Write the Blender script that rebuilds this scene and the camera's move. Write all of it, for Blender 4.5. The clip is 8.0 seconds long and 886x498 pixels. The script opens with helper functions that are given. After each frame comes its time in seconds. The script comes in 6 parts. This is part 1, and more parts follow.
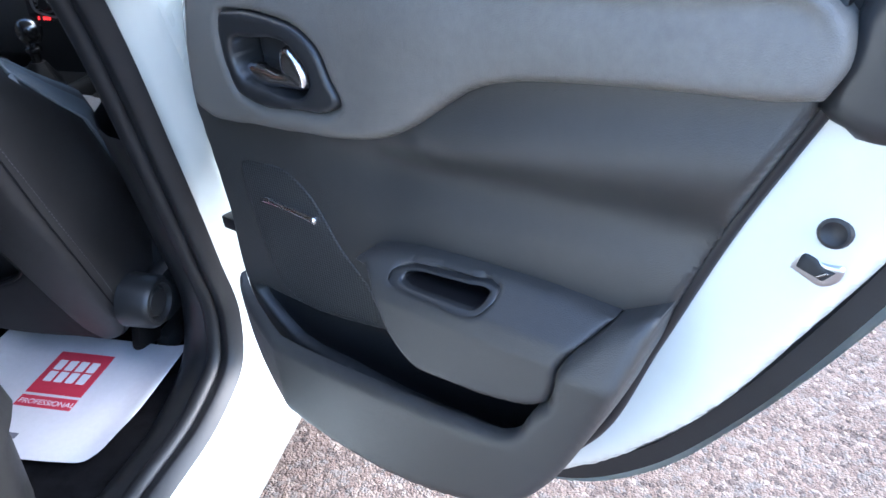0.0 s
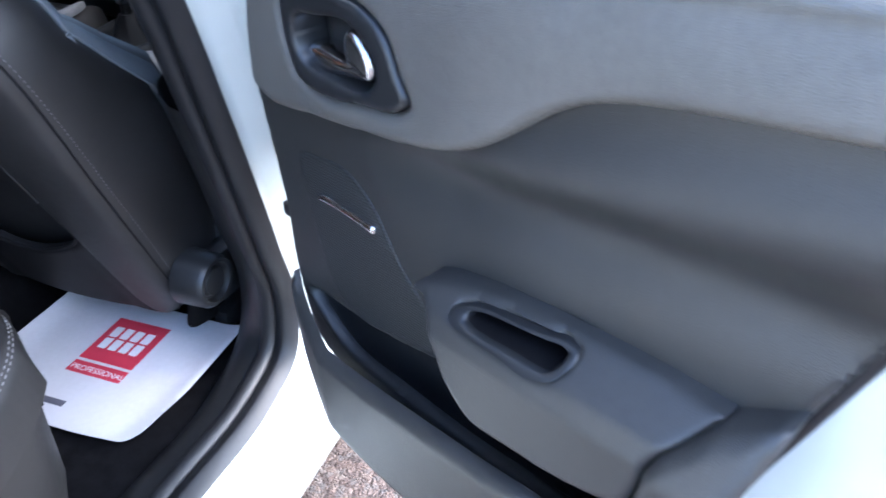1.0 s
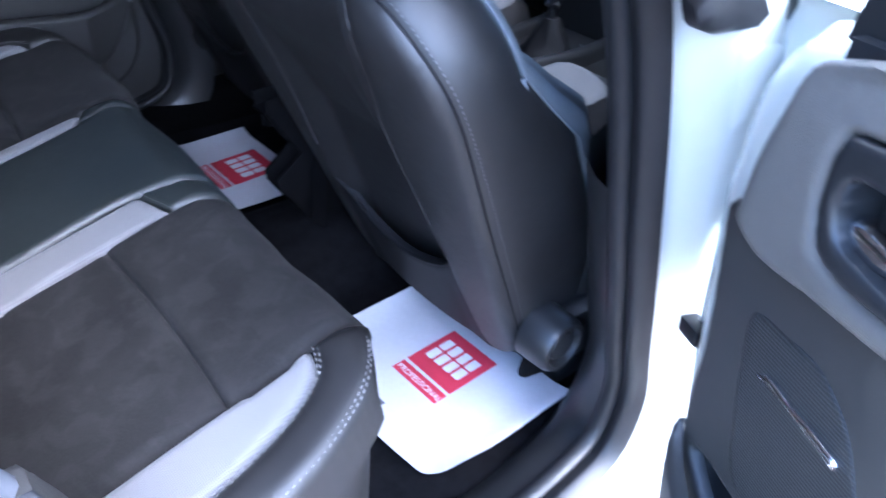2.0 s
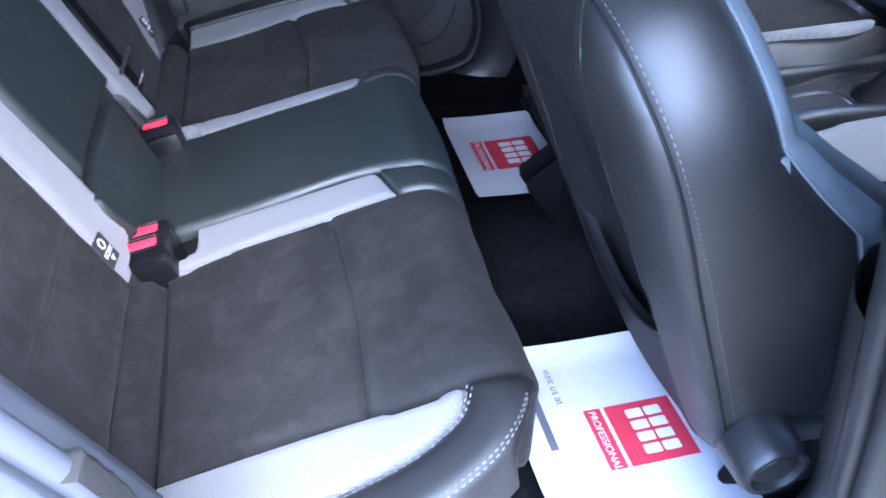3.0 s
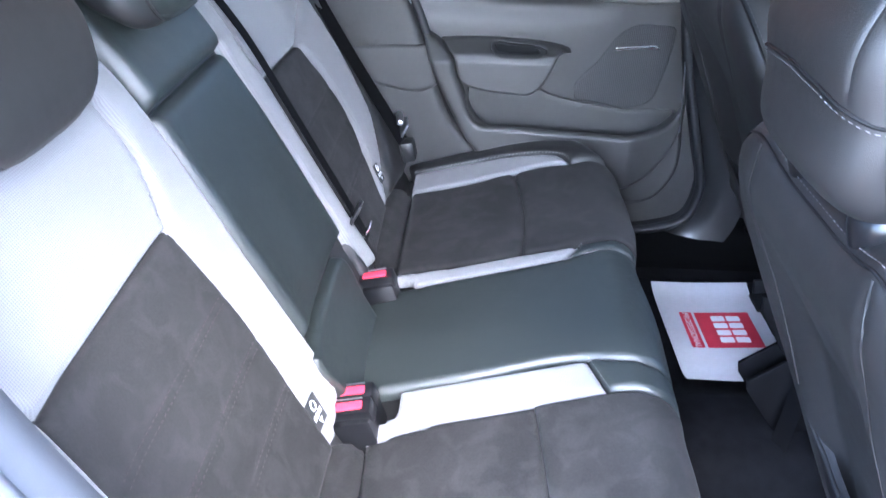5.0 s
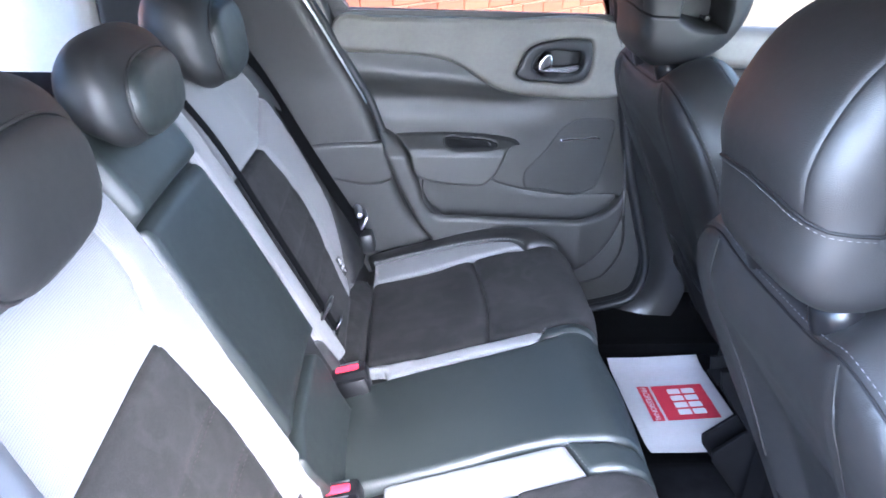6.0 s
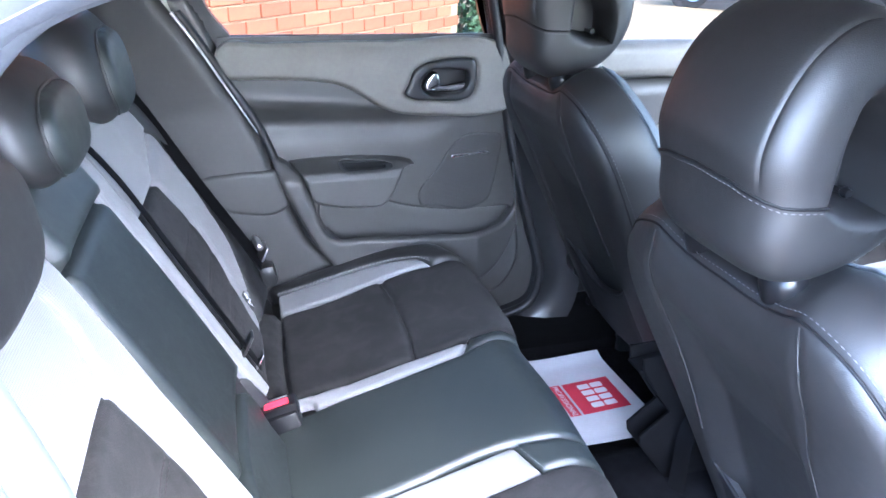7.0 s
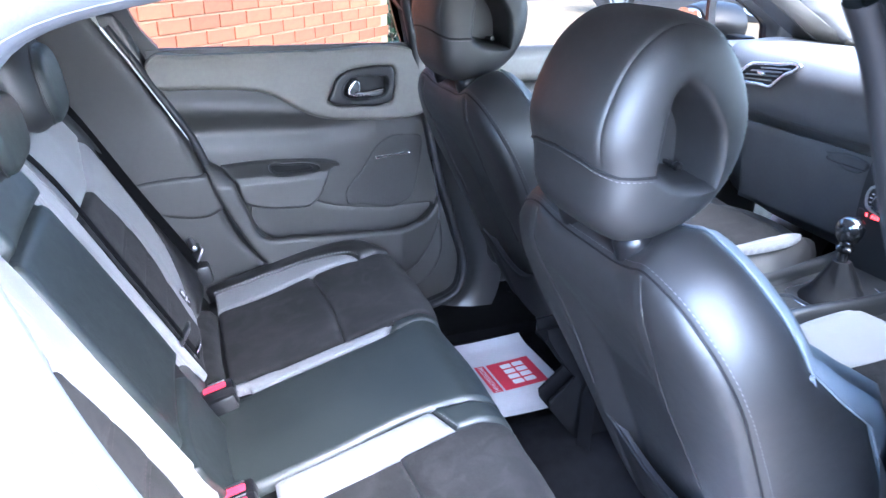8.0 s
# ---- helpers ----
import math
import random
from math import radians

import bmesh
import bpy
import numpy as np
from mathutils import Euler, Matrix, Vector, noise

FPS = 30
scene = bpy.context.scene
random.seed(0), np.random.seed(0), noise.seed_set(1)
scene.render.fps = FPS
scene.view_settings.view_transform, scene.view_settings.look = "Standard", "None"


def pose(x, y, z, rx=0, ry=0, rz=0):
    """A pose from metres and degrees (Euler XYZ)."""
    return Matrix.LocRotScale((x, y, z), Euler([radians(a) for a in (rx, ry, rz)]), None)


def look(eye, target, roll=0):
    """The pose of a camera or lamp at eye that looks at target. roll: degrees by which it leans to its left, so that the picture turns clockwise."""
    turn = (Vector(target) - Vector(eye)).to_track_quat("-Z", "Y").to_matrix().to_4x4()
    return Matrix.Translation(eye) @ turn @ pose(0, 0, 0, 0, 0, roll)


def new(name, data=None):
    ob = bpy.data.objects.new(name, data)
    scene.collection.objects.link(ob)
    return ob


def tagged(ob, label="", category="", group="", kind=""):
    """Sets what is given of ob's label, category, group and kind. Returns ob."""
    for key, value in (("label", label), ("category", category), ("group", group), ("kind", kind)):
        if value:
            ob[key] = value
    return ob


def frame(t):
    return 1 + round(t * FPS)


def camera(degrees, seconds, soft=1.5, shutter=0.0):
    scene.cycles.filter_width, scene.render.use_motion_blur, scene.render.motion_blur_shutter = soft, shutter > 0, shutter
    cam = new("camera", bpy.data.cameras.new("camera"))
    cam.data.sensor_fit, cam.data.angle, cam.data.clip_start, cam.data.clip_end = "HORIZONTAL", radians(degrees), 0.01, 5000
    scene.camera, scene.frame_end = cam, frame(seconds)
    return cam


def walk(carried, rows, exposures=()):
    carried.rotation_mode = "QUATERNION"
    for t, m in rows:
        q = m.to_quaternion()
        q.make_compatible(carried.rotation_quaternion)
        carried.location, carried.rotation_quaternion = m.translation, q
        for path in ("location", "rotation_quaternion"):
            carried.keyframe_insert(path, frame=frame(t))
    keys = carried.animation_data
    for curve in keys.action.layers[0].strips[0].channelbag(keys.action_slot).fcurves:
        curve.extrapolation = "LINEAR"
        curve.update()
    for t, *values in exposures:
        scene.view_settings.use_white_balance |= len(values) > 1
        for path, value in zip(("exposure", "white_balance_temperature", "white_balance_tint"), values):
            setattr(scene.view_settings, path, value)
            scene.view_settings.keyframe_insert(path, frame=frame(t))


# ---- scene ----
cam = camera(62.0, 8.0, shutter=0.3)
PATH = [
    (0, (1.286, -1.029, 1.179), (0.927, 0.664, 0.175), -0.5),
    (0.5, (1.293, -0.99, 1.17), (0.851, 0.661, 0.132), -0.0),
    (1, (1.263, -0.907, 1.165), (0.703, 0.683, 0.089), 1.2),
    (1.5, (1.15, -0.856, 1.19), (0.298, 0.572, 0.08), 3.2),
    (2, (1.066, -0.815, 1.198), (-0.124, 0.312, 0.052), 5.3),
    (2.2, (1.046, -0.774, 1.207), (-0.257, 0.189, 0.034), 5.7),
    (3.3, (0.995, -0.658, 1.212), (-0.523, -0.361, -0.056), 3.6),
    (3.5, (0.979, -0.66, 1.217), (-0.55, -0.419, -0.05), 3.6),
    (4, (0.938, -0.668, 1.235), (-0.645, -0.579, 0.017), 2.8),
    (4.5, (0.923, -0.685, 1.257), (-0.724, -0.697, 0.122), 2.4),
    (4.7, (0.916, -0.691, 1.267), (-0.755, -0.731, 0.17), 2.1),
    (5.8, (0.932, -0.753, 1.324), (-0.856, -0.707, 0.427), 1.4),
    (6, (0.942, -0.762, 1.327), (-0.858, -0.645, 0.463), 1.5),
    (6.5, (0.933, -0.819, 1.329), (-0.861, -0.489, 0.51), 1.3),
    (7, (0.934, -0.872, 1.314), (-0.832, -0.369, 0.521), 1.0),
    (7.5, (0.976, -0.882, 1.319), (-0.763, -0.274, 0.542), 0.7),
    (8, (1.073, -0.866, 1.329), (-0.656, -0.219, 0.56), 0.5),
]
EXPOSURES = [(0.0, 3.1, 5450, 10), (1.0, 3.25, 5450, 12), (2.0, 3.85, 4950, 15), (3.5, 4.6, 4900, 13), (4.5, 5.2, 5100, 12), (6.0, 5.5, 5250, 12), (8.0, 5.4, 5100, 12)]
walk(cam, [(t, look(eye, target, roll)) for t, eye, target, roll in PATH], EXPOSURES)

# ---- daylight ----
world = bpy.data.worlds.new("world")
scene.world = world
world.use_nodes = True
_nt = world.node_tree
_sky = _nt.nodes.new("ShaderNodeTexSky")
_sky.sky_type, _sky.sun_disc = "NISHITA", False
_sky.sun_elevation, _sky.sun_rotation = radians(43), radians(71)
_sky.air_density, _sky.dust_density, _sky.ozone_density = 1.0, 2.5, 1.0
_bg = _nt.nodes["Background"]
_bg.inputs["Strength"].default_value = 0.15
_nt.links.new(_sky.outputs["Color"], _bg.inputs["Color"])
_sun = bpy.data.lights.new("sun", "SUN")
_sun.energy, _sun.angle, _sun.color = 1.3, radians(90), (1.0, 0.96, 0.91)
sun = new("sun", _sun)
sun.matrix_world = look((4.6, 1.6, 4.6), (0, 0, 0))


# ---- materials ----
def material(name, color, rough=0.6, metal=0.0, spread=0.0, spread_scale=6.0, grain=0.0, grain_scale=400.0,
             grain_kind="noise", spec=0.5, sheen=0.0, coat=0.0, rough_spread=0.0, second=None, uv=False, fine=0.45, smear=0.0):
    """A procedural surface: base colour with two scales of variation, roughness variation and fine relief."""
    m = bpy.data.materials.new(name)
    m.use_nodes = True
    nt = m.node_tree
    b = nt.nodes["Principled BSDF"]
    b.inputs["Roughness"].default_value = rough
    b.inputs["Metallic"].default_value = metal
    b.inputs["Specular IOR Level"].default_value = spec
    b.inputs["Sheen Weight"].default_value = sheen
    b.inputs["Coat Weight"].default_value = coat
    b.inputs["Coat Roughness"].default_value = 0.08
    co = nt.nodes.new("ShaderNodeTexCoord").outputs["UV" if uv else "Object"]
    col = (*color, 1.0)
    b.inputs["Base Color"].default_value = col
    if spread:
        n1 = nt.nodes.new("ShaderNodeTexNoise")
        n1.inputs["Scale"].default_value, n1.inputs["Detail"].default_value = spread_scale, 5.0
        n2 = nt.nodes.new("ShaderNodeTexNoise")
        n2.inputs["Scale"].default_value, n2.inputs["Detail"].default_value = spread_scale * 14, 3.0
        mix = nt.nodes.new("ShaderNodeMath")
        mix.operation = "MULTIPLY_ADD"
        mix.inputs[1].default_value, mix.inputs[2].default_value = fine, (0.45 - fine) * 0.5
        n1.inputs["Distortion"].default_value = smear
        add = nt.nodes.new("ShaderNodeMath")
        add.operation = "MULTIPLY_ADD"
        add.inputs[1].default_value = 0.8
        ramp = nt.nodes.new("ShaderNodeValToRGB")
        lo = second or tuple(c * (1 - spread) for c in color)
        hi = tuple(min(c * (1 + spread), 0.95) for c in color)
        ramp.color_ramp.elements[0].position, ramp.color_ramp.elements[1].position = 0.42, 0.80
        ramp.color_ramp.elements[0].color, ramp.color_ramp.elements[1].color = (*lo, 1), (*hi, 1)
        for n in (n1, n2):
            nt.links.new(co, n.inputs["Vector"])
        nt.links.new(n2.outputs["Fac"], mix.inputs[0])
        nt.links.new(n1.outputs["Fac"], add.inputs[0])
        nt.links.new(mix.outputs[0], add.inputs[2])
        nt.links.new(add.outputs[0], ramp.inputs["Fac"])
        nt.links.new(ramp.outputs["Color"], b.inputs["Base Color"])
        if rough_spread:
            mr = nt.nodes.new("ShaderNodeMapRange")
            mr.inputs["From Min"].default_value, mr.inputs["From Max"].default_value = 0.4, 0.8
            mr.inputs["To Min"].default_value, mr.inputs["To Max"].default_value = rough - rough_spread, rough + rough_spread
            nt.links.new(add.outputs[0], mr.inputs["Value"])
            nt.links.new(mr.outputs["Result"], b.inputs["Roughness"])
    if grain:
        bump = nt.nodes.new("ShaderNodeBump")
        bump.inputs["Strength"].default_value, bump.inputs["Distance"].default_value = grain, 0.001
        if grain_kind == "pebble":
            tex = nt.nodes.new("ShaderNodeTexVoronoi")
            tex.inputs["Scale"].default_value = grain_scale
            out = tex.outputs["Distance"]
        else:
            tex = nt.nodes.new("ShaderNodeTexNoise")
            tex.inputs["Scale"].default_value, tex.inputs["Detail"].default_value = grain_scale, 4.0
            out = tex.outputs["Fac"]
        nt.links.new(co, tex.inputs["Vector"])
        nt.links.new(out, bump.inputs["Height"])
        nt.links.new(bump.outputs["Normal"], b.inputs["Normal"])
    return m


def weave(name, color, dark, pitch=0.0034, rough=0.9, hole=0.22, strength=0.8, spec=0.5):
    """A knitted mesh cloth: rows of small eyelets, set in the cloth's own metres."""
    m = bpy.data.materials.new(name)
    m.use_nodes = True
    nt = m.node_tree
    b = nt.nodes["Principled BSDF"]
    b.inputs["Roughness"].default_value = rough
    b.inputs["Specular IOR Level"].default_value = spec
    b.inputs["Sheen Weight"].default_value = 0.2 if spec > 0.3 else 0.0
    uv = nt.nodes.new("ShaderNodeTexCoord").outputs["UV"]
    mp = nt.nodes.new("ShaderNodeMapping")
    mp.inputs["Scale"].default_value = (1 / pitch, 1 / (pitch * 0.8), 1)
    mp.inputs["Rotation"].default_value = (0, 0, radians(0))
    nt.links.new(uv, mp.inputs["Vector"])
    vo = nt.nodes.new("ShaderNodeTexVoronoi")
    vo.voronoi_dimensions = "2D"
    vo.inputs["Randomness"].default_value = 0.0
    vo.inputs["Scale"].default_value = 1.0
    nt.links.new(mp.outputs["Vector"], vo.inputs["Vector"])
    ramp = nt.nodes.new("ShaderNodeValToRGB")
    ramp.color_ramp.elements[0].position, ramp.color_ramp.elements[1].position = hole, hole + 0.22
    ramp.color_ramp.elements[0].color, ramp.color_ramp.elements[1].color = (*dark, 1), (*color, 1)
    nt.links.new(vo.outputs["Distance"], ramp.inputs["Fac"])
    no = nt.nodes.new("ShaderNodeTexNoise")
    no.inputs["Scale"].default_value = 9.0
    nt.links.new(uv, no.inputs["Vector"])
    mul = nt.nodes.new("ShaderNodeMixRGB")
    mul.blend_type, mul.inputs["Fac"].default_value = "MULTIPLY", 0.18
    nt.links.new(ramp.outputs["Color"], mul.inputs["Color1"])
    nt.links.new(no.outputs["Fac"], mul.inputs["Color2"])
    nt.links.new(mul.outputs["Color"], b.inputs["Base Color"])
    bump = nt.nodes.new("ShaderNodeBump")
    bump.inputs["Strength"].default_value, bump.inputs["Distance"].default_value = strength, 0.0008
    nt.links.new(vo.outputs["Distance"], bump.inputs["Height"])
    nt.links.new(bump.outputs["Normal"], b.inputs["Normal"])
    return m


def brushed(name, dark, pale):
    """Suede with brushed nap: broad stroked patches, smaller smudges and a fine fibre."""
    m = bpy.data.materials.new(name)
    m.use_nodes = True
    nt = m.node_tree
    b = nt.nodes["Principled BSDF"]
    b.inputs["Roughness"].default_value = 0.95
    b.inputs["Specular IOR Level"].default_value = 0.10
    b.inputs["Sheen Weight"].default_value = 0.04
    co = nt.nodes.new("ShaderNodeTexCoord").outputs["Object"]
    total = None
    for scale, detail, warp, lo, hi, share in ((4.5, 4.0, 0.4, 0.36, 0.66, 0.50), (26.0, 3.0, 0.6, 0.44, 0.64, 0.32), (420.0, 2.0, 0.0, 0.30, 0.70, 0.20)):
        n = nt.nodes.new("ShaderNodeTexNoise")
        n.inputs["Scale"].default_value, n.inputs["Detail"].default_value, n.inputs["Distortion"].default_value = scale, detail, warp
        nt.links.new(co, n.inputs["Vector"])
        mr = nt.nodes.new("ShaderNodeMapRange")
        mr.interpolation_type = "SMOOTHSTEP"
        mr.inputs["From Min"].default_value, mr.inputs["From Max"].default_value, mr.inputs["To Max"].default_value = lo, hi, share
        nt.links.new(n.outputs["Fac"], mr.inputs["Value"])
        if total is None:
            total = mr.outputs["Result"]
        else:
            add = nt.nodes.new("ShaderNodeMath")
            nt.links.new(total, add.inputs[0])
            nt.links.new(mr.outputs["Result"], add.inputs[1])
            total = add.outputs[0]
    ramp = nt.nodes.new("ShaderNodeValToRGB")
    ramp.color_ramp.elements[0].color, ramp.color_ramp.elements[1].color = (*dark, 1), (*pale, 1)
    nt.links.new(total, ramp.inputs["Fac"])
    nt.links.new(ramp.outputs["Color"], b.inputs["Base Color"])
    bump = nt.nodes.new("ShaderNodeBump")
    bump.inputs["Strength"].default_value, bump.inputs["Distance"].default_value = 0.5, 0.001
    fibre = nt.nodes.new("ShaderNodeTexNoise")
    fibre.inputs["Scale"].default_value = 900.0
    nt.links.new(co, fibre.inputs["Vector"])
    nt.links.new(fibre.outputs["Fac"], bump.inputs["Height"])
    nt.links.new(bump.outputs["Normal"], b.inputs["Normal"])
    return m


def glass(name, tint, rough=0.02):
    m = bpy.data.materials.new(name)
    m.use_nodes = True
    nt = m.node_tree
    nt.nodes.remove(nt.nodes["Principled BSDF"])
    tr = nt.nodes.new("ShaderNodeBsdfTransparent")
    tr.inputs["Color"].default_value = (*tint, 1)
    gl = nt.nodes.new("ShaderNodeBsdfGlossy")
    gl.inputs["Roughness"].default_value = rough
    fr = nt.nodes.new("ShaderNodeFresnel")
    fr.inputs["IOR"].default_value = 1.12
    mx = nt.nodes.new("ShaderNodeMixShader")
    nt.links.new(fr.outputs["Fac"], mx.inputs["Fac"])
    nt.links.new(tr.outputs["BSDF"], mx.inputs[1])
    nt.links.new(gl.outputs["BSDF"], mx.inputs[2])
    nt.links.new(mx.outputs["Shader"], nt.nodes["Material Output"].inputs["Surface"])
    return m


PAINT = material("white_car_paint", (0.62, 0.645, 0.60), 0.22, spread=0.02, spread_scale=3, coat=0.6)
TRIM = material("charcoal_trim_plastic", (0.0350, 0.0342, 0.0328), 0.44, spread=0.14, spread_scale=7, grain=0.22, grain_scale=900, grain_kind="pebble", rough_spread=0.06)
# far paler than the charcoal trim: sky light on upward faces put into the colour
SOFT = material("soft_grained_trim", (0.126, 0.118, 0.105), 0.38, spread=0.14, spread_scale=9, grain=0.4, grain_scale=900, grain_kind="pebble", rough_spread=0.07)
SMOOTH = material("satin_black_plastic", (0.018, 0.0185, 0.0195), 0.36, spread=0.12, spread_scale=12, grain=0.08, grain_scale=700)
CHROME = material("satin_chrome", (0.78, 0.78, 0.80), 0.16, metal=1.0, spread=0.04, spread_scale=30)
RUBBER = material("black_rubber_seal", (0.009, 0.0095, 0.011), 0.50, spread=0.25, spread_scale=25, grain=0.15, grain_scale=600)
LEATHER = material("black_leather", (0.0098, 0.0094, 0.0096), 0.52, spread=0.22, spread_scale=7, grain=0.16, grain_scale=950, grain_kind="pebble", rough_spread=0.06, spec=0.85)
LEATHER_GREEN = material("dark_bottle_leather", (0.0165, 0.0205, 0.0195), 0.44, spread=0.2, spread_scale=6, grain=0.20, grain_scale=900, grain_kind="pebble", rough_spread=0.08, spec=0.75)
SUEDE = brushed("charcoal_suede", (0.0115, 0.0110, 0.0112), (0.0300, 0.0288, 0.0288))
MESH = weave("light_grey_mesh_cloth", (0.210, 0.207, 0.215), (0.145, 0.143, 0.150), pitch=0.0027, strength=0.5)
CARPET = material("black_carpet", (0.006, 0.006, 0.007), 1.0, spread=0.4, spread_scale=40, grain=1.0, grain_scale=900, spec=0.05)
LIGHT_CLOTH = material("light_grey_cloth", (0.15, 0.17, 0.19), 0.85, spread=0.08, spread_scale=30, grain=0.5, grain_scale=700, grain_kind="pebble")
THREAD = material("pale_grey_thread", (0.19, 0.19, 0.19), 0.8, spread=0.1, spread_scale=60)
PLEAT_THREAD = material("maroon_grey_thread", (0.022, 0.014, 0.015), 0.8, spread=0.1, spread_scale=60)
MID_THREAD = material("mid_grey_thread", (0.13, 0.13, 0.135), 0.8, spread=0.1, spread_scale=60)
PAPER = material("white_paper", (0.53, 0.53, 0.57), 0.85, spread=0.05, spread_scale=8, grain=0.15, grain_scale=60, spec=0.2)
RED_INK = material("crimson_print", (0.50, 0.028, 0.060), 0.75, spread=0.08, spread_scale=20)
WHITE_INK = material("white_print", (0.68, 0.68, 0.72), 0.8, spread=0.03, spread_scale=20)
GREY_INK = material("grey_print", (0.10, 0.10, 0.13), 0.8, spread=0.1, spread_scale=20)
PINK_INK = material("faint_red_rule", (0.72, 0.45, 0.50), 0.8, spread=0.05, spread_scale=20)
RED_BUTTON = material("red_buckle_plastic", (0.75, 0.035, 0.07), 0.35, spread=0.1, spread_scale=30, grain=0.05)
WEBBING = weave("black_belt_webbing", (0.010, 0.010, 0.011), (0.005, 0.005, 0.0055), pitch=0.0022, rough=0.85, spec=0.08)
GRILLE = weave("perforated_speaker_grille", (0.050, 0.050, 0.049), (0.014, 0.014, 0.014), pitch=0.0042, rough=0.5, hole=0.24, strength=1.0, spec=0.28)
DASH = material("dark_dash_moulding", (0.110, 0.111, 0.115), 0.45, spread=0.12, spread_scale=9, grain=0.2, grain_scale=900, grain_kind="pebble", rough_spread=0.06)
# white jamb paint in shade, put into the colour as a grey
SHADED_JAMB = material("shaded_jamb_grey", (0.072, 0.078, 0.092), 0.45, spread=0.05, spread_scale=10, grain=0.1, grain_scale=500)
HEADLINER = material("grey_headliner_cloth", (0.62, 0.61, 0.59), 0.95, spread=0.06, spread_scale=12, grain=0.3, grain_scale=700)
BOOT = material("soft_black_boot_leather", (0.012, 0.012, 0.013), 0.55, spread=0.2, spread_scale=40, grain=0.2, grain_scale=700, spec=0.16)
STOW = material("deep_black_plastic", (0.004, 0.004, 0.0045), 0.7, spread=0.2, spread_scale=30, grain=0.1, grain_scale=600, spec=0.06)
GLOSS = material("gloss_black_plastic", (0.007, 0.007, 0.008), 0.28, spread=0.2, spread_scale=30, grain=0.04, grain_scale=500, spec=0.35)
TAG_BLACK = material("black_woven_tag", (0.02, 0.02, 0.02), 0.8, spread=0.1, spread_scale=60)
GLASS = glass("clear_car_glass", (0.42, 0.44, 0.43))
# tint deepened to hold down the bright view outside
TINTED = glass("tinted_rear_glass", (0.165, 0.16, 0.15))
DARK_GLASS = glass("shaded_car_glass", (0.30, 0.33, 0.33))
# rear screen darkened this far to keep light off the seat backs
BLOCKING_GLASS = glass("light_blocking_glass", (0.035, 0.036, 0.040))
LED = bpy.data.materials.new("red_display_segments")
LED.use_nodes = True
LED.node_tree.nodes["Principled BSDF"].inputs["Base Color"].default_value = (0.5, 0.02, 0.02, 1)
LED.node_tree.nodes["Principled BSDF"].inputs["Emission Color"].default_value = (1.0, 0.03, 0.03, 1)
LED.node_tree.nodes["Principled BSDF"].inputs["Emission Strength"].default_value = 0.3
KNOB = material("dark_chrome", (0.20, 0.205, 0.215), 0.2, metal=1.0, spread=0.05, spread_scale=20)
BRICK = material("orange_red_brick", (0.29, 0.100, 0.048), 0.9, spread=0.30, spread_scale=3.5, grain=0.6, grain_scale=120, second=(0.25, 0.085, 0.045))
MORTAR = material("pale_buff_mortar", (0.42, 0.30, 0.19), 0.95, spread=0.12, spread_scale=12, grain=0.5, grain_scale=200)
LEAF = material("dark_green_hedge_leaf", (0.045, 0.10, 0.05), 0.55, spread=0.45, spread_scale=25)
BARK = material("grey_brown_twig", (0.12, 0.09, 0.065), 0.9, spread=0.3, spread_scale=20, grain=0.6, grain_scale=90)
TYRE = material("black_tyre_rubber", (0.02, 0.02, 0.02), 0.8, spread=0.2, spread_scale=30, grain=0.3, grain_scale=200)
ALLOY = material("silver_alloy", (0.55, 0.56, 0.58), 0.3, metal=1.0, spread=0.05, spread_scale=20)
DARK_PAINT = material("dark_grey_car_paint", (0.06, 0.065, 0.075), 0.25, spread=0.05, spread_scale=4, coat=0.6)


# ---- mesh tools ----
def emit(name, verts, faces, mtl, parent=None, label="", smooth=True, uvs=None, angle=50.0):
    me = bpy.data.meshes.new(name)
    me.from_pydata([tuple(map(float, v)) for v in verts], [], [tuple(map(int, f)) for f in faces])
    bm = bmesh.new()
    bm.from_mesh(me)
    bmesh.ops.dissolve_degenerate(bm, dist=1e-6, edges=bm.edges)
    if uvs is None:
        bmesh.ops.recalc_face_normals(bm, faces=bm.faces)
    bm.to_mesh(me)
    bm.free()
    if smooth:
        me.shade_smooth()
        me.set_sharp_from_angle(angle=radians(angle))
    me.materials.append(mtl)
    ob = new(name, me)
    if parent:
        ob.parent = parent
    if label:
        ob["label"] = label
    return ob


def thing(name, label, category, group="", kind=""):
    return tagged(new(name), label, category, group, kind)


def from_bm(name, bm, mtl, parent=None, label="", smooth=True, angle=40.0):
    me = bpy.data.meshes.new(name)
    bmesh.ops.recalc_face_normals(bm, faces=bm.faces)
    bm.to_mesh(me)
    bm.free()
    if smooth:
        me.shade_smooth()
        me.set_sharp_from_angle(angle=radians(angle))
    me.materials.append(mtl)
    ob = new(name, me)
    if parent:
        ob.parent = parent
    if label:
        ob["label"] = label
    return ob


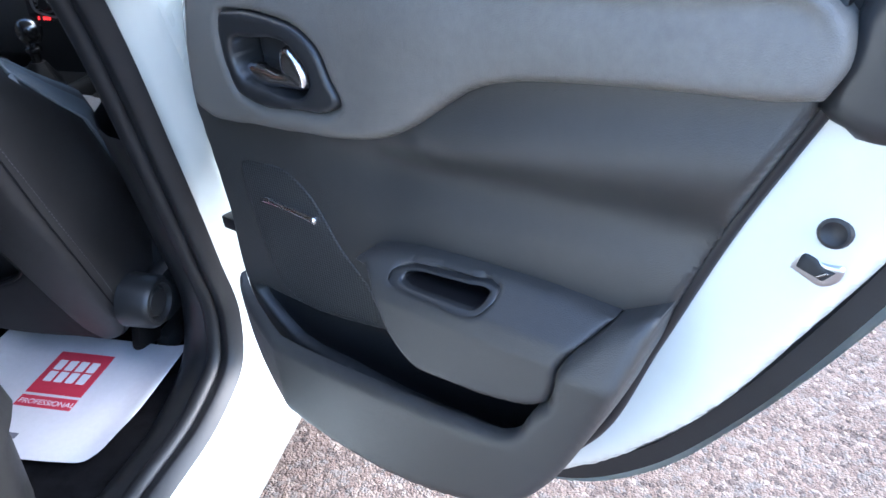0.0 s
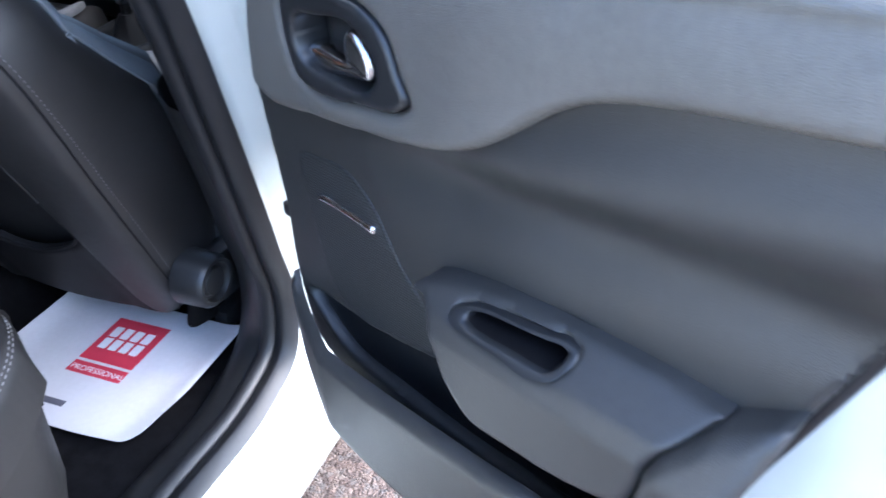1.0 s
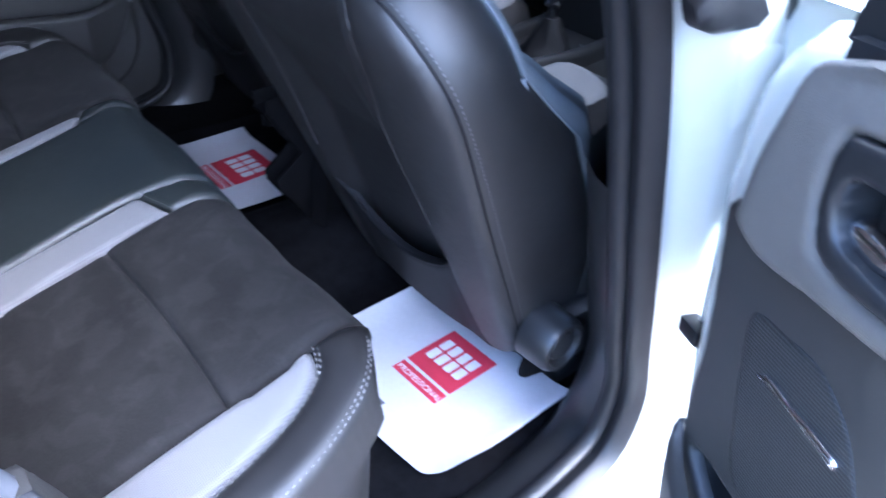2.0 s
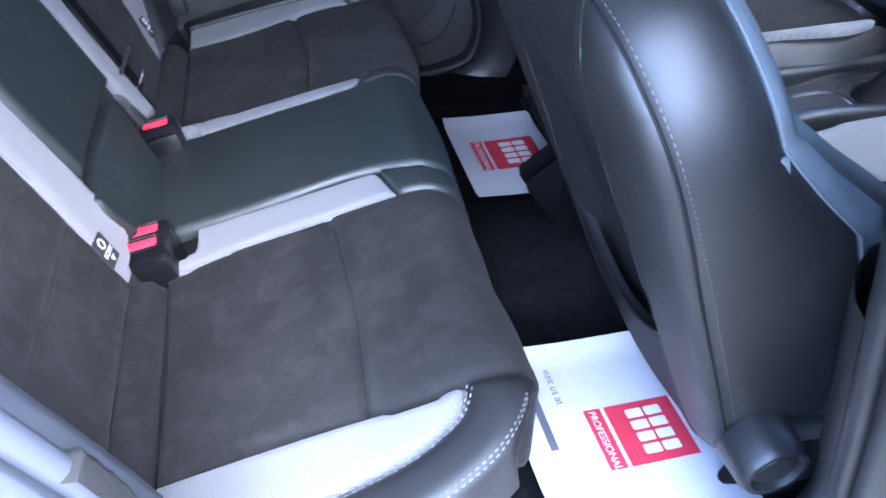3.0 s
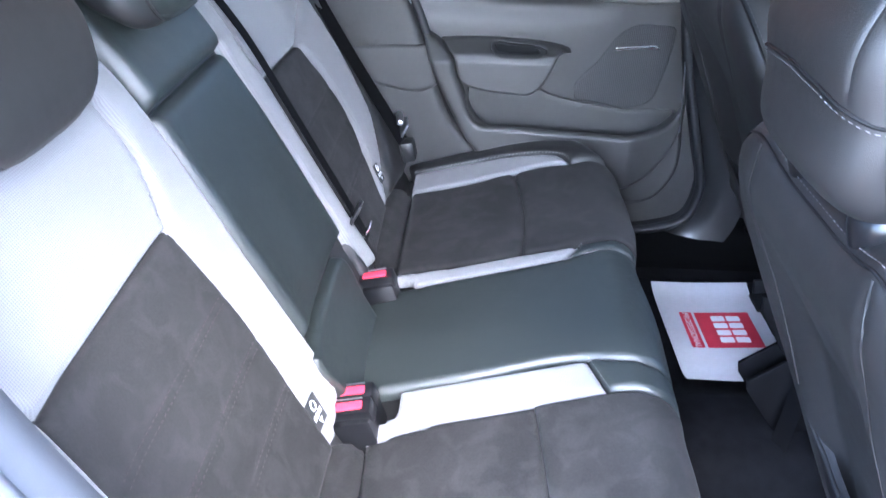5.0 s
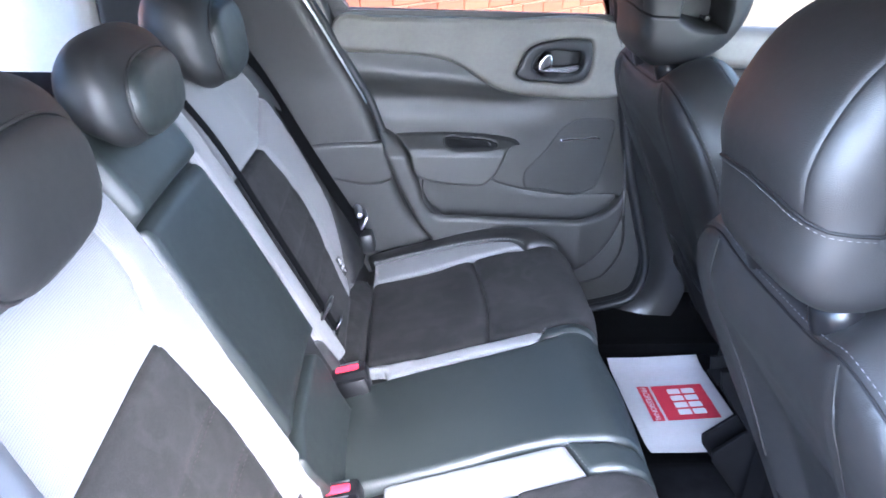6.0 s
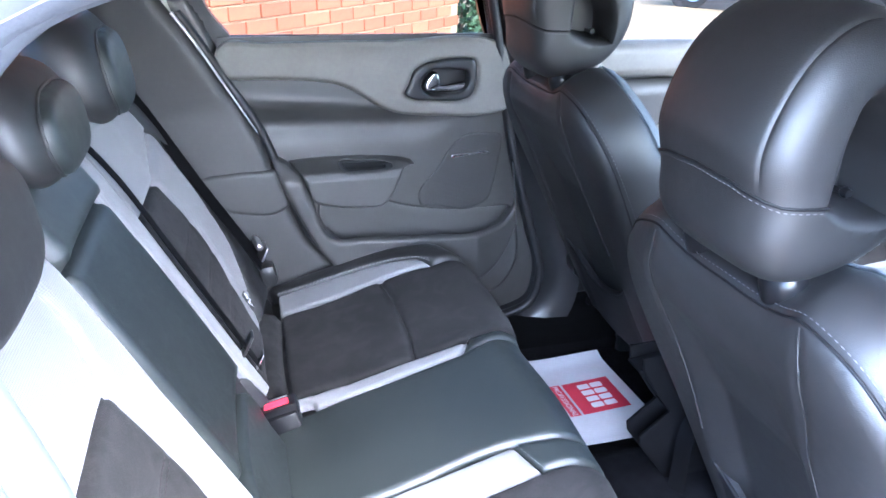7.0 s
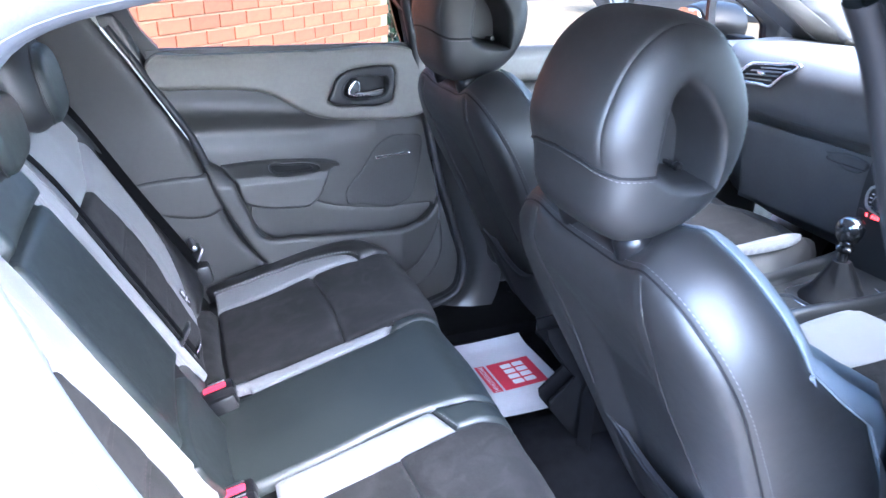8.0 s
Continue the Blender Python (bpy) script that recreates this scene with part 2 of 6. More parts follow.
def hermite(pts, closed=True, n=10):
    """A smooth line through control points; a third value of 1 makes a point a sharp corner."""
    p = np.array([q[:2] for q in pts], float)
    sharp = [len(q) > 2 and q[2] for q in pts]
    k = len(p)
    tan = np.zeros_like(p)
    for i in range(k):
        a, b = (i - 1) % k, (i + 1) % k
        if not closed:
            a, b = max(i - 1, 0), min(i + 1, k - 1)
        la, lb = np.linalg.norm(p[i] - p[a]) + 1e-9, np.linalg.norm(p[b] - p[i]) + 1e-9
        tan[i] = ((p[i] - p[a]) / la * lb + (p[b] - p[i]) / lb * la) / (la + lb)
    out = []
    for i in range(k if closed else k - 1):
        j = (i + 1) % k
        ln = np.linalg.norm(p[j] - p[i])
        chord = (p[j] - p[i]) / (ln + 1e-9)
        t0 = chord * ln if sharp[i] else tan[i] * ln
        t1 = chord * ln if sharp[j] else tan[j] * ln
        for s in np.arange(n) / n:
            out.append((2 * s**3 - 3 * s**2 + 1) * p[i] + (s**3 - 2 * s**2 + s) * t0 + (3 * s**2 - 2 * s**3) * p[j] + (s**3 - s**2) * t1)
    if not closed:
        out.append(p[-1])
    return np.array(out)


def path3(pts, n=8, closed=False):
    """A smooth line in space through control points."""
    p = np.array(pts, float)
    k = len(p)
    out = []
    for i in range(k if closed else k - 1):
        a, b, c, d = (p[(i + o) % k] if closed else p[min(max(i + o, 0), k - 1)] for o in (-1, 0, 1, 2))
        for s in np.arange(n) / n:
            out.append(0.5 * (2 * b + (c - a) * s + (2 * a - 5 * b + 4 * c - d) * s**2 + (3 * b - a - 3 * c + d) * s**3))
    if not closed:
        out.append(p[-1])
    return np.array(out)


def inside(poly, q):
    x, y = q[:, 0], q[:, 1]
    hit = np.zeros(len(q), bool)
    for a, b in zip(poly, np.roll(poly, -1, axis=0)):
        cross = (a[1] > y) != (b[1] > y)
        with np.errstate(divide="ignore", invalid="ignore"):
            at = (b[0] - a[0]) * (y - a[1]) / (b[1] - a[1] + 1e-15) + a[0]
        hit ^= cross & (x < at)
    return hit


def nearest(poly, q):
    best = np.full(len(q), 1e9)
    spot = np.zeros_like(q)
    for a, b in zip(poly, np.roll(poly, -1, axis=0)):
        d = b - a
        s = np.clip(((q - a) @ d) / (d @ d + 1e-15), 0, 1)
        c = a + s[:, None] * d
        r = np.hypot(*(q - c).T)
        m = r < best
        best[m], spot[m] = r[m], c[m]
    return best, spot


def pad(name, outline, fmap, mtl, parent=None, label="", cell=0.009, edge=0.008, thick=0.008, base=0.0, skirt=0.008,
        relief=None, holes=(), hole_skirt=None, n=10, taper=None):
    """A padded or moulded piece: an outline on a surface, rounded down at its edges, with relief and openings.
    fmap(u, v, h) lays it into space; taper(u, v) may scale its thickness; skirt is the depth of its sides."""
    poly = hermite(outline, True, n)
    rings = [hermite(h, True, n) for h in holes]
    lo, hi = poly.min(0) - cell, poly.max(0) + cell
    nx, ny = (int(math.ceil((hi[k] - lo[k]) / cell)) + 1 for k in (0, 1))
    gx, gy = np.meshgrid(lo[0] + cell * np.arange(nx), lo[1] + cell * np.arange(ny), indexing="ij")
    q = np.stack([gx.ravel(), gy.ravel()], 1)
    ok = inside(poly, q)
    dist, spot = nearest(poly, q)
    for r in rings:
        within = inside(r, q)
        d2, s2 = nearest(r, q)
        ok &= ~within
        m = d2 < dist
        dist[m], spot[m] = d2[m], s2[m]
    ok &= dist > 0.25 * cell
    idx = np.arange(nx * ny).reshape(nx, ny)
    quads = np.stack([idx[:-1, :-1], idx[1:, :-1], idx[1:, 1:], idx[:-1, 1:]], -1).reshape(-1, 4)
    keep = quads[ok[quads].any(1)]
    uv = np.where(ok[:, None], q, spot)
    sd = np.where(ok, dist, 0.0)
    used = np.unique(keep)
    remap = -np.ones(nx * ny, int)
    remap[used] = np.arange(len(used))
    uv, sd = uv[used], sd[used]
    faces = [tuple(f) for f in remap[keep]]
    s = np.clip(sd / edge, 0, 1)
    h = thick * np.sqrt(np.clip(1 - (1 - s) ** 2, 0, 1))
    if taper is not None:
        h = h * taper(uv[:, 0], uv[:, 1])
    if relief is not None:
        h = h + relief(uv[:, 0], uv[:, 1]) * np.clip(s * 1.2, 0, 1)
    base_at = base if callable(base) else (lambda a, b: np.full(len(a), float(base)))
    top = fmap(uv[:, 0], uv[:, 1], base_at(uv[:, 0], uv[:, 1]) + h)
    edges = {}
    for f in faces:
        for a, b in zip(f, f[1:] + f[:1]):
            if a != b:
                edges[(a, b)] = edges.get((a, b), 0) + 1
    rim = [(a, b) for (a, b) in edges if (b, a) not in edges]
    rim_v = sorted({v for e in rim for v in e})
    low = {v: len(uv) + i for i, v in enumerate(rim_v)}
    ruv = uv[rim_v]
    ground = base_at(ruv[:, 0], ruv[:, 1])
    depth = ground - (skirt(ruv[:, 0], ruv[:, 1]) if callable(skirt) else skirt)
    if hole_skirt is not None and rings:
        dp, _ = nearest(poly, ruv)
        for r in rings:
            dr, _ = nearest(r, ruv)
            depth = np.where(dr < dp, ground - hole_skirt, depth)
    bottom = fmap(ruv[:, 0], ruv[:, 1], depth)
    faces += [(b, a, low[a], low[b]) for a, b in rim]
    verts = np.concatenate([top, bottom])
    alluv = np.concatenate([uv, ruv])
    me = bpy.data.meshes.new(name)
    me.from_pydata(verts.tolist(), [], faces)
    lay = me.uv_layers.new(name="UVMap")
    vi = np.zeros(len(me.loops), np.int32)
    me.loops.foreach_get("vertex_index", vi)
    lay.data.foreach_set("uv", alluv[vi].astype(np.float32).ravel())
    bm = bmesh.new()
    bm.from_mesh(me)
    bmesh.ops.remove_doubles(bm, verts=bm.verts, dist=2e-5)
    bmesh.ops.recalc_face_normals(bm, faces=bm.faces)
    bm.to_mesh(me)
    bm.free()
    me.shade_smooth()
    me.set_sharp_from_angle(angle=radians(65))
    me.materials.append(mtl)
    ob = new(name, me)
    if parent:
        ob.parent = parent
    if label:
        ob["label"] = label
    return ob


def sweep(name, line, section, mtl, parent=None, label="", closed=False, up=(0, 0, 1), scale=None, caps=True, angle=50.0):
    """A section (list of side, up values) drawn along a line in space."""
    line = np.array(line, float)
    sec = np.array(section, float)
    k, m = len(line), len(sec)
    verts = []
    upv = np.array(up, float)
    for i in range(k):
        a = line[(i - 1) % k] if closed else line[max(i - 1, 0)]
        b = line[(i + 1) % k] if closed else line[min(i + 1, k - 1)]
        t = (b - a) / (np.linalg.norm(b - a) + 1e-12)
        s = np.cross(t, upv)
        if np.linalg.norm(s) < 1e-4:
            s = np.cross(t, np.array((0.0, 1.0, 0.01)))
        s /= np.linalg.norm(s)
        w = np.cross(s, t)
        f = scale[i] if scale is not None else 1.0
        verts += [line[i] + f * (c[0] * s + c[1] * w) for c in sec]
    faces = []
    for i in range(k if closed else k - 1):
        j = (i + 1) % k
        for a in range(m):
            b = (a + 1) % m
            faces.append((i * m + a, i * m + b, j * m + b, j * m + a))
    if not closed and caps:
        faces += [tuple(range(m))[::-1], tuple(range((k - 1) * m, k * m))]
    return emit(name, verts, faces, mtl, parent, label, angle=angle)


def circle(r, n=10, sx=1.0, sy=1.0):
    return [(r * sx * math.cos(2 * math.pi * i / n), r * sy * math.sin(2 * math.pi * i / n)) for i in range(n)]


def ring_loft(name, rings, mtl, parent=None, label="", caps=True, angle=50.0):
    """Skin over a stack of closed rings with the same number of points."""
    m = len(rings[0])
    verts = [p for r in rings for p in r]
    faces = []
    for i in range(len(rings) - 1):
        for a in range(m):
            b = (a + 1) % m
            faces.append((i * m + a, i * m + b, (i + 1) * m + b, (i + 1) * m + a))
    if caps:
        faces += [tuple(range(m))[::-1], tuple(range((len(rings) - 1) * m, len(rings) * m))]
    return emit(name, verts, faces, mtl, parent, label, angle=angle)


def rounded_box(name, size, at, mtl, parent=None, label="", r=0.006, turn=(0, 0, 0), seg=2, smooth=True):
    bm = bmesh.new()
    bmesh.ops.create_cube(bm, size=1.0)
    bmesh.ops.scale(bm, vec=size, verts=bm.verts)
    if r:
        bmesh.ops.bevel(bm, geom=bm.edges[:], offset=min(r, 0.49 * min(size)), segments=seg, profile=0.5, affect="EDGES")
    bmesh.ops.transform(bm, matrix=pose(*at, *turn), verts=bm.verts)
    return from_bm(name, bm, mtl, parent, label, smooth)


def lathe(name, profile, at, mtl, parent=None, label="", turn=(0, 0, 0), n=20):
    """A turned piece: profile of radius and height."""
    m = pose(*at, *turn)
    rings = []
    for r, z in profile:
        rings.append([tuple(m @ Vector((max(r, 1e-4) * math.cos(2 * math.pi * i / n), max(r, 1e-4) * math.sin(2 * math.pi * i / n), z))) for i in range(n)])
    return ring_loft(name, rings, mtl, parent, label, angle=40)


def stitches(name, line, mtl, parent, length=0.0045, gap=0.0035, r=0.0006, lift=(0, 0, 0)):
    """A row of short raised threads along a line."""
    line = np.array(line, float) + np.array(lift)
    seg = np.r_[0, np.cumsum(np.linalg.norm(np.diff(line, axis=0), axis=1))]
    verts, faces = [], []
    at = 0.0
    while at + length < seg[-1]:
        a, b = (np.array([np.interp(s, seg, line[:, k]) for k in range(3)]) for s in (at, at + length))
        t = (b - a) / (np.linalg.norm(b - a) + 1e-12)
        s1 = np.cross(t, (0.3, 0.2, 0.9))
        s1 /= np.linalg.norm(s1) + 1e-12
        s2 = np.cross(t, s1)
        o = len(verts)
        for c, f in ((a, 0.5), (a * 0.75 + b * 0.25, 1.0), (a * 0.25 + b * 0.75, 1.0), (b, 0.5)):
            verts += [c + f * r * (s1 * math.cos(w) + s2 * math.sin(w)) for w in (0, 1.571, 3.142, 4.712)]
        for i in range(3):
            for k in range(4):
                faces.append((o + 4 * i + k, o + 4 * i + (k + 1) % 4, o + 4 * i + 4 + (k + 1) % 4, o + 4 * i + 4 + k))
        at += length + gap
    return emit(name, verts, faces, mtl, parent)


# ---- ground ----
def make_ground():
    m = bpy.data.materials.new("pinkish_gravel_tarmac")
    m.use_nodes = True
    nt = m.node_tree
    b = nt.nodes["Principled BSDF"]
    b.inputs["Roughness"].default_value = 0.92
    co = nt.nodes.new("ShaderNodeTexCoord").outputs["Object"]
    vo = nt.nodes.new("ShaderNodeTexVoronoi")
    vo.inputs["Scale"].default_value = 75.0
    vo2 = nt.nodes.new("ShaderNodeTexVoronoi")
    vo2.inputs["Scale"].default_value = 190.0
    no = nt.nodes.new("ShaderNodeTexNoise")
    no.inputs["Scale"].default_value, no.inputs["Detail"].default_value = 3.0, 6.0
    for n in (vo, vo2, no):
        nt.links.new(co, n.inputs["Vector"])
    ramp = nt.nodes.new("ShaderNodeValToRGB")
    els = ramp.color_ramp.elements
    els[0].position, els[0].color = 0.0, (0.055, 0.039, 0.032, 1)
    els[1].position, els[1].color = 1.0, (0.20, 0.158, 0.128, 1)
    for p, c in ((0.35, (0.108, 0.074, 0.059, 1)), (0.65, (0.142, 0.106, 0.084, 1)), (0.85, (0.098, 0.084, 0.075, 1))):
        e = els.new(p)
        e.color = c
    sep = nt.nodes.new("ShaderNodeSeparateColor")
    nt.links.new(vo.outputs["Color"], sep.inputs["Color"])
    nt.links.new(sep.outputs["Red"], ramp.inputs["Fac"])
    mul = nt.nodes.new("ShaderNodeMixRGB")
    mul.blend_type, mul.inputs["Fac"].default_value = "MULTIPLY", 0.55
    nr = nt.nodes.new("ShaderNodeValToRGB")
    nr.color_ramp.elements[0].position, nr.color_ramp.elements[0].color = 0.30, (0.55, 0.52, 0.50, 1)
    nr.color_ramp.elements[1].position, nr.color_ramp.elements[1].color = 0.65, (1, 1, 1, 1)
    nt.links.new(no.outputs["Fac"], nr.inputs["Fac"])
    nt.links.new(ramp.outputs["Color"], mul.inputs["Color1"])
    nt.links.new(nr.outputs["Color"], mul.inputs["Color2"])
    nt.links.new(mul.outputs["Color"], b.inputs["Base Color"])
    bump = nt.nodes.new("ShaderNodeBump")
    bump.inputs["Strength"].default_value, bump.inputs["Distance"].default_value = 0.9, 0.006
    add = nt.nodes.new("ShaderNodeMath")
    add.operation = "ADD"
    nt.links.new(vo.outputs["Distance"], add.inputs[0])
    nt.links.new(vo2.outputs["Distance"], add.inputs[1])
    bump.invert = True
    nt.links.new(add.outputs[0], bump.inputs["Height"])
    nt.links.new(bump.outputs["Normal"], b.inputs["Normal"])
    verts, faces = [], []
    ticks = [-900, -120, -30, -12, -6, -3, -1.5, 0, 0.6, 1.2, 1.8, 2.4, 3, 4, 6, 12, 30, 120, 900]
    k = len(ticks)
    for x in ticks:
        for y in ticks:
            verts.append((x, y, 0.0))
    for i in range(k - 1):
        for j in range(k - 1):
            faces.append((i * k + j, (i + 1) * k + j, (i + 1) * k + j + 1, i * k + j + 1))
    g = emit("ground", verts, faces, m)
    tagged(g, "pinkish worn tarmac with loose gravel stones", "ground", kind="structure")


make_ground()


def scatter_stones():
    """Loose stones lying on the drive beside the car."""
    rng = random.Random(5)
    verts, faces = [], []
    base = [(1, 0, 0), (-1, 0, 0), (0, 1, 0), (0, -1, 0), (0, 0, 1), (0, 0, -1)]
    tri = [(0, 2, 4), (2, 1, 4), (1, 3, 4), (3, 0, 4), (2, 0, 5), (1, 2, 5), (3, 1, 5), (0, 3, 5)]
    for _ in range(5200):
        x, y = rng.uniform(0.85, 2.6), rng.uniform(-0.6, 1.7)
        r = 0.0022 + 0.006 * rng.random() ** 3
        a = rng.uniform(0, 6.28)
        sx, sy, sz = r * rng.uniform(0.8, 1.4), r * rng.uniform(0.7, 1.1), r * rng.uniform(0.4, 0.8)
        o = len(verts)
        for p in base:
            q = [p[i] * (0.8 + 0.4 * rng.random()) for i in range(3)]
            verts.append((x + sx * q[0] * math.cos(a) - sy * q[1] * math.sin(a), y + sx * q[0] * math.sin(a) + sy * q[1] * math.cos(a), 0.5 * sz + sz * q[2]))
        faces += [(o + i, o + j, o + l) for i, j, l in tri]
    stone = material("mixed_pink_grey_stone", (0.155, 0.118, 0.094), 0.9, spread=0.5, spread_scale=30, grain=0.4, grain_scale=300)
    me = bpy.data.meshes.new("gravel")
    me.from_pydata(verts, [], faces)
    me.materials.append(stone)
    tagged(new("gravel", me), "loose pink and grey gravel stones on the drive", "gravel", kind="stuff")


scatter_stones()

# ---- the car's body ----
body = thing("car_body", "white hatchback body with black rubber door seals", "car")
OPENING = [(-0.449, 1.30), (-0.364, 1.14), (-0.301, 1.02), (-0.222, 0.79), (-0.165, 0.60), (-0.135, 0.48), (-0.155, 0.40),
           (-0.235, 0.366), (-0.40, 0.362), (-0.54, 0.368), (-0.64, 0.42), (-0.715, 0.56), (-0.775, 0.72), (-0.84, 0.86),
           (-0.915, 1.02), (-0.955, 1.14), (-0.970, 1.230), (-0.935, 1.292), (-0.85, 1.320), (-0.74, 1.340), (-0.62, 1.353), (-0.50, 1.350)]


OPENING_LEFT = [(-0.34, 1.30), (-0.290, 1.14), (-0.268, 1.02)] + OPENING[3:]


def opening_band(name, profile, mtl, side, closed_profile=False, label="", parent=None, lo=0, hi=None):
    """A strip that runs round the rear door's opening: profile of distance from the car's middle and offset from the opening's line."""
    line = hermite(OPENING if side > 0 else OPENING_LEFT, True, 7)
    nxt, prv = np.roll(line, -1, axis=0), np.roll(line, 1, axis=0)
    t = nxt - prv
    t /= np.linalg.norm(t, axis=1)[:, None]
    nrm = np.stack([-t[:, 1], t[:, 0]], 1)
    mid = line.mean(0)
    if ((line - mid) * nrm).sum() < 0:
        nrm = -nrm
    rings = []
    hi = len(line) if hi is None else hi
    whole = hi - lo == len(line)
    if not whole:
        line, nrm = line[lo:hi], nrm[lo:hi]
    for p, q in zip(line, nrm):
        rings.append([(side * x, p[0] + q[0] * o, p[1] + q[1] * o) for x, o in profile])
    k, m = len(rings), len(profile)
    verts = [v for r in rings for v in r]
    faces = []
    for i in range(k if whole else k - 1):
        j = (i + 1) % k
        for a in range(m if closed_profile else m - 1):
            b = (a + 1) % m
            faces.append((i * m + a, i * m + b, j * m + b, j * m + a))
    return emit(name, verts, faces, mtl, parent or body, label, angle=60)


for side in (1, -1):
    jamb = [(0.742 if side > 0 else 0.775, -0.004), (0.746 if side > 0 else 0.776, 0.010), (0.758 if side > 0 else 0.778, 0.024), (0.784, 0.032), (0.797, 0.046), (0.803, 0.066), (0.804, 0.085), (0.798, 0.095), (0.70, 0.095), (0.70, 0.03)]
    opening_band("door_jamb", jamb, PAINT, side, True, "white painted door surround")
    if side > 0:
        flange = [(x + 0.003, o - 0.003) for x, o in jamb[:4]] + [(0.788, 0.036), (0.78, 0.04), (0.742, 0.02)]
        opening_band("rear_flange", flange, SHADED_JAMB, side, True, "flange strip in the grey of shaded white paint", lo=73)
    seal = [(0.752 - 0.016 + 0.017 * math.cos(a) + 0.004 * math.cos(3 * a), 0.004 + 0.015 * math.sin(a)) for a in np.linspace(0, 2 * math.pi, 15)[:-1]]
    lip = [(0.708 + 0.014 * math.cos(a), -0.002 + 0.011 * math.sin(a)) for a in np.linspace(0, 2 * math.pi, 11)[:-1]]
    trim = [(0.722, -0.002), (0.700, -0.003), (0.668, 0.006), (0.640, 0.024), (0.622, 0.050), (0.615, 0.10), (0.66, 0.11), (0.72, 0.05)]
    front_trim = [(0.722, -0.002), (0.700, 0.004), (0.668, 0.045), (0.645, 0.085), (0.632, 0.125), (0.630, 0.24), (0.66, 0.25), (0.72, 0.10)]
    cut = 74 if side > 0 else None
    opening_band("door_seal", seal, RUBBER, side, True, "black rubber weatherstrip", hi=cut)
    opening_band("inner_seal_lip", lip, RUBBER, side, True, "black rubber lip", hi=cut or 74)
    if side < 0:
        trim = [(x + 0.055, o) for x, o in trim]
    opening_band("opening_trim", trim, SMOOTH, side, True, "satin black plastic pillar and sill trim", lo=20 if side > 0 else 0, hi=cut or 72)
    if side < 0:
        opening_band("opening_trim", trim, SMOOTH, side, True, "satin black plastic roof trim", lo=112)
    if side > 0:
        opening_band("pillar_trim", front_trim, SMOOTH, side, True, "satin black plastic pillar trim", hi=22)
    # rear stretch takes the painted-in shade grey instead of black rubber and trim
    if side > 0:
        opening_band("rear_door_seal", seal, SHADED_JAMB, side, True, "rear weatherstrip in the grey of shaded white paint", lo=73)
        opening_band("rear_seal_lip", lip, SHADED_JAMB, side, True, "rear seal lip in the grey of shaded white paint", lo=73)
        opening_band("rear_opening_trim", trim, SHADED_JAMB, side, True, "rear pillar and roof trim in the grey of shaded white paint", lo=73)
    cover = [(0.55, 0.30), (0.55, 0.352), (0.60, 0.358), (0.70, 0.360), (0.745, 0.362), (0.792, 0.400), (0.792, 0.30)]
    if side < 0:
        ring_loft("sill_cover", [[(side * x, y, z) for x, z in cover] for y in (-0.60, -0.2, 0.3, 1.05)], STOW, body, "black sill cover")
    # outer sill and its lower flank
    sill = [(0.60, 0.30), (0.70, 0.352), (0.785, 0.335), (0.812, 0.31), (0.822, 0.265), (0.812, 0.22), (0.78, 0.195), (0.60, 0.19)]
    ring_loft("sill", [[(side * x, y, z) for x, z in sill] for y in (-0.62, -0.3, 0.2, 0.7, 1.15)], PAINT, body, "white painted sill")

# outer flanks: the pillar between the doors, and the rear wing
for side in (1, -1):
    pil = [(-0.175, 0.27, 1), (-0.02, 0.27, 1), (-0.05, 0.62), (-0.12, 0.95), (-0.155, 1.03, 1), (-0.345, 1.03, 1), (-0.26, 0.80), (-0.19, 0.58), (-0.165, 0.46)]
    pad("b_pillar", [(y + 0.085, z, *c) for y, z, *c in pil], lambda u, v, h: np.stack([side * (0.793 - 0.12 * np.clip(v - 1.0, 0, 1) + h), u, v], 1), PAINT, body, "white painted pillar between the doors", cell=0.02, edge=0.02, thick=0.012, skirt=0.05)
    upper = [(-0.073, 1.034, 1), (-0.115, 1.10), (-0.245, 1.32, 1), (-0.355, 1.32, 1), (-0.275, 1.06), (-0.26, 1.034, 1)] if side < 0 else [(-0.345, 1.064), (-0.333, 1.041), (-0.318, 1.034), (-0.29, 1.031), (-0.10, 1.026, 1), (-0.13, 1.12), (-0.25, 1.32, 1), (-0.45, 1.32, 1), (-0.385, 1.15)]
    pad("pillar_cover", upper, lambda u, v, h: np.stack([side * (0.803 - 0.12 * np.clip(v - 1.0, 0, 1) + h), u, v], 1), GLOSS, body, "gloss black pillar cover", cell=0.012, edge=0.006, thick=0.004, skirt=0.012)
    wing = [(-0.62, 0.30, 1), (-0.70, 0.36), (-0.80, 0.55), (-0.90, 0.80), (-1.00, 1.02), (-1.05, 1.15), (-1.05, 1.24), (-1.12, 1.30, 1), (-1.85, 1.10, 1), (-1.85, 0.35, 1), (-1.55, 0.30, 1), (-1.50, 0.50), (-1.30, 0.66), (-1.08, 0.60), (-0.95, 0.40), (-0.90, 0.30, 1)]
    pad("rear_wing", wing, lambda u, v, h: np.stack([side * (0.80 - 0.14 * np.clip(v - 0.95, 0, 1) - 0.05 * np.clip(-1.0 - u, 0, 1) + h), u, v], 1), PAINT, body, "white painted rear wing", cell=0.03, edge=0.03, thick=0.02, skirt=0.06)


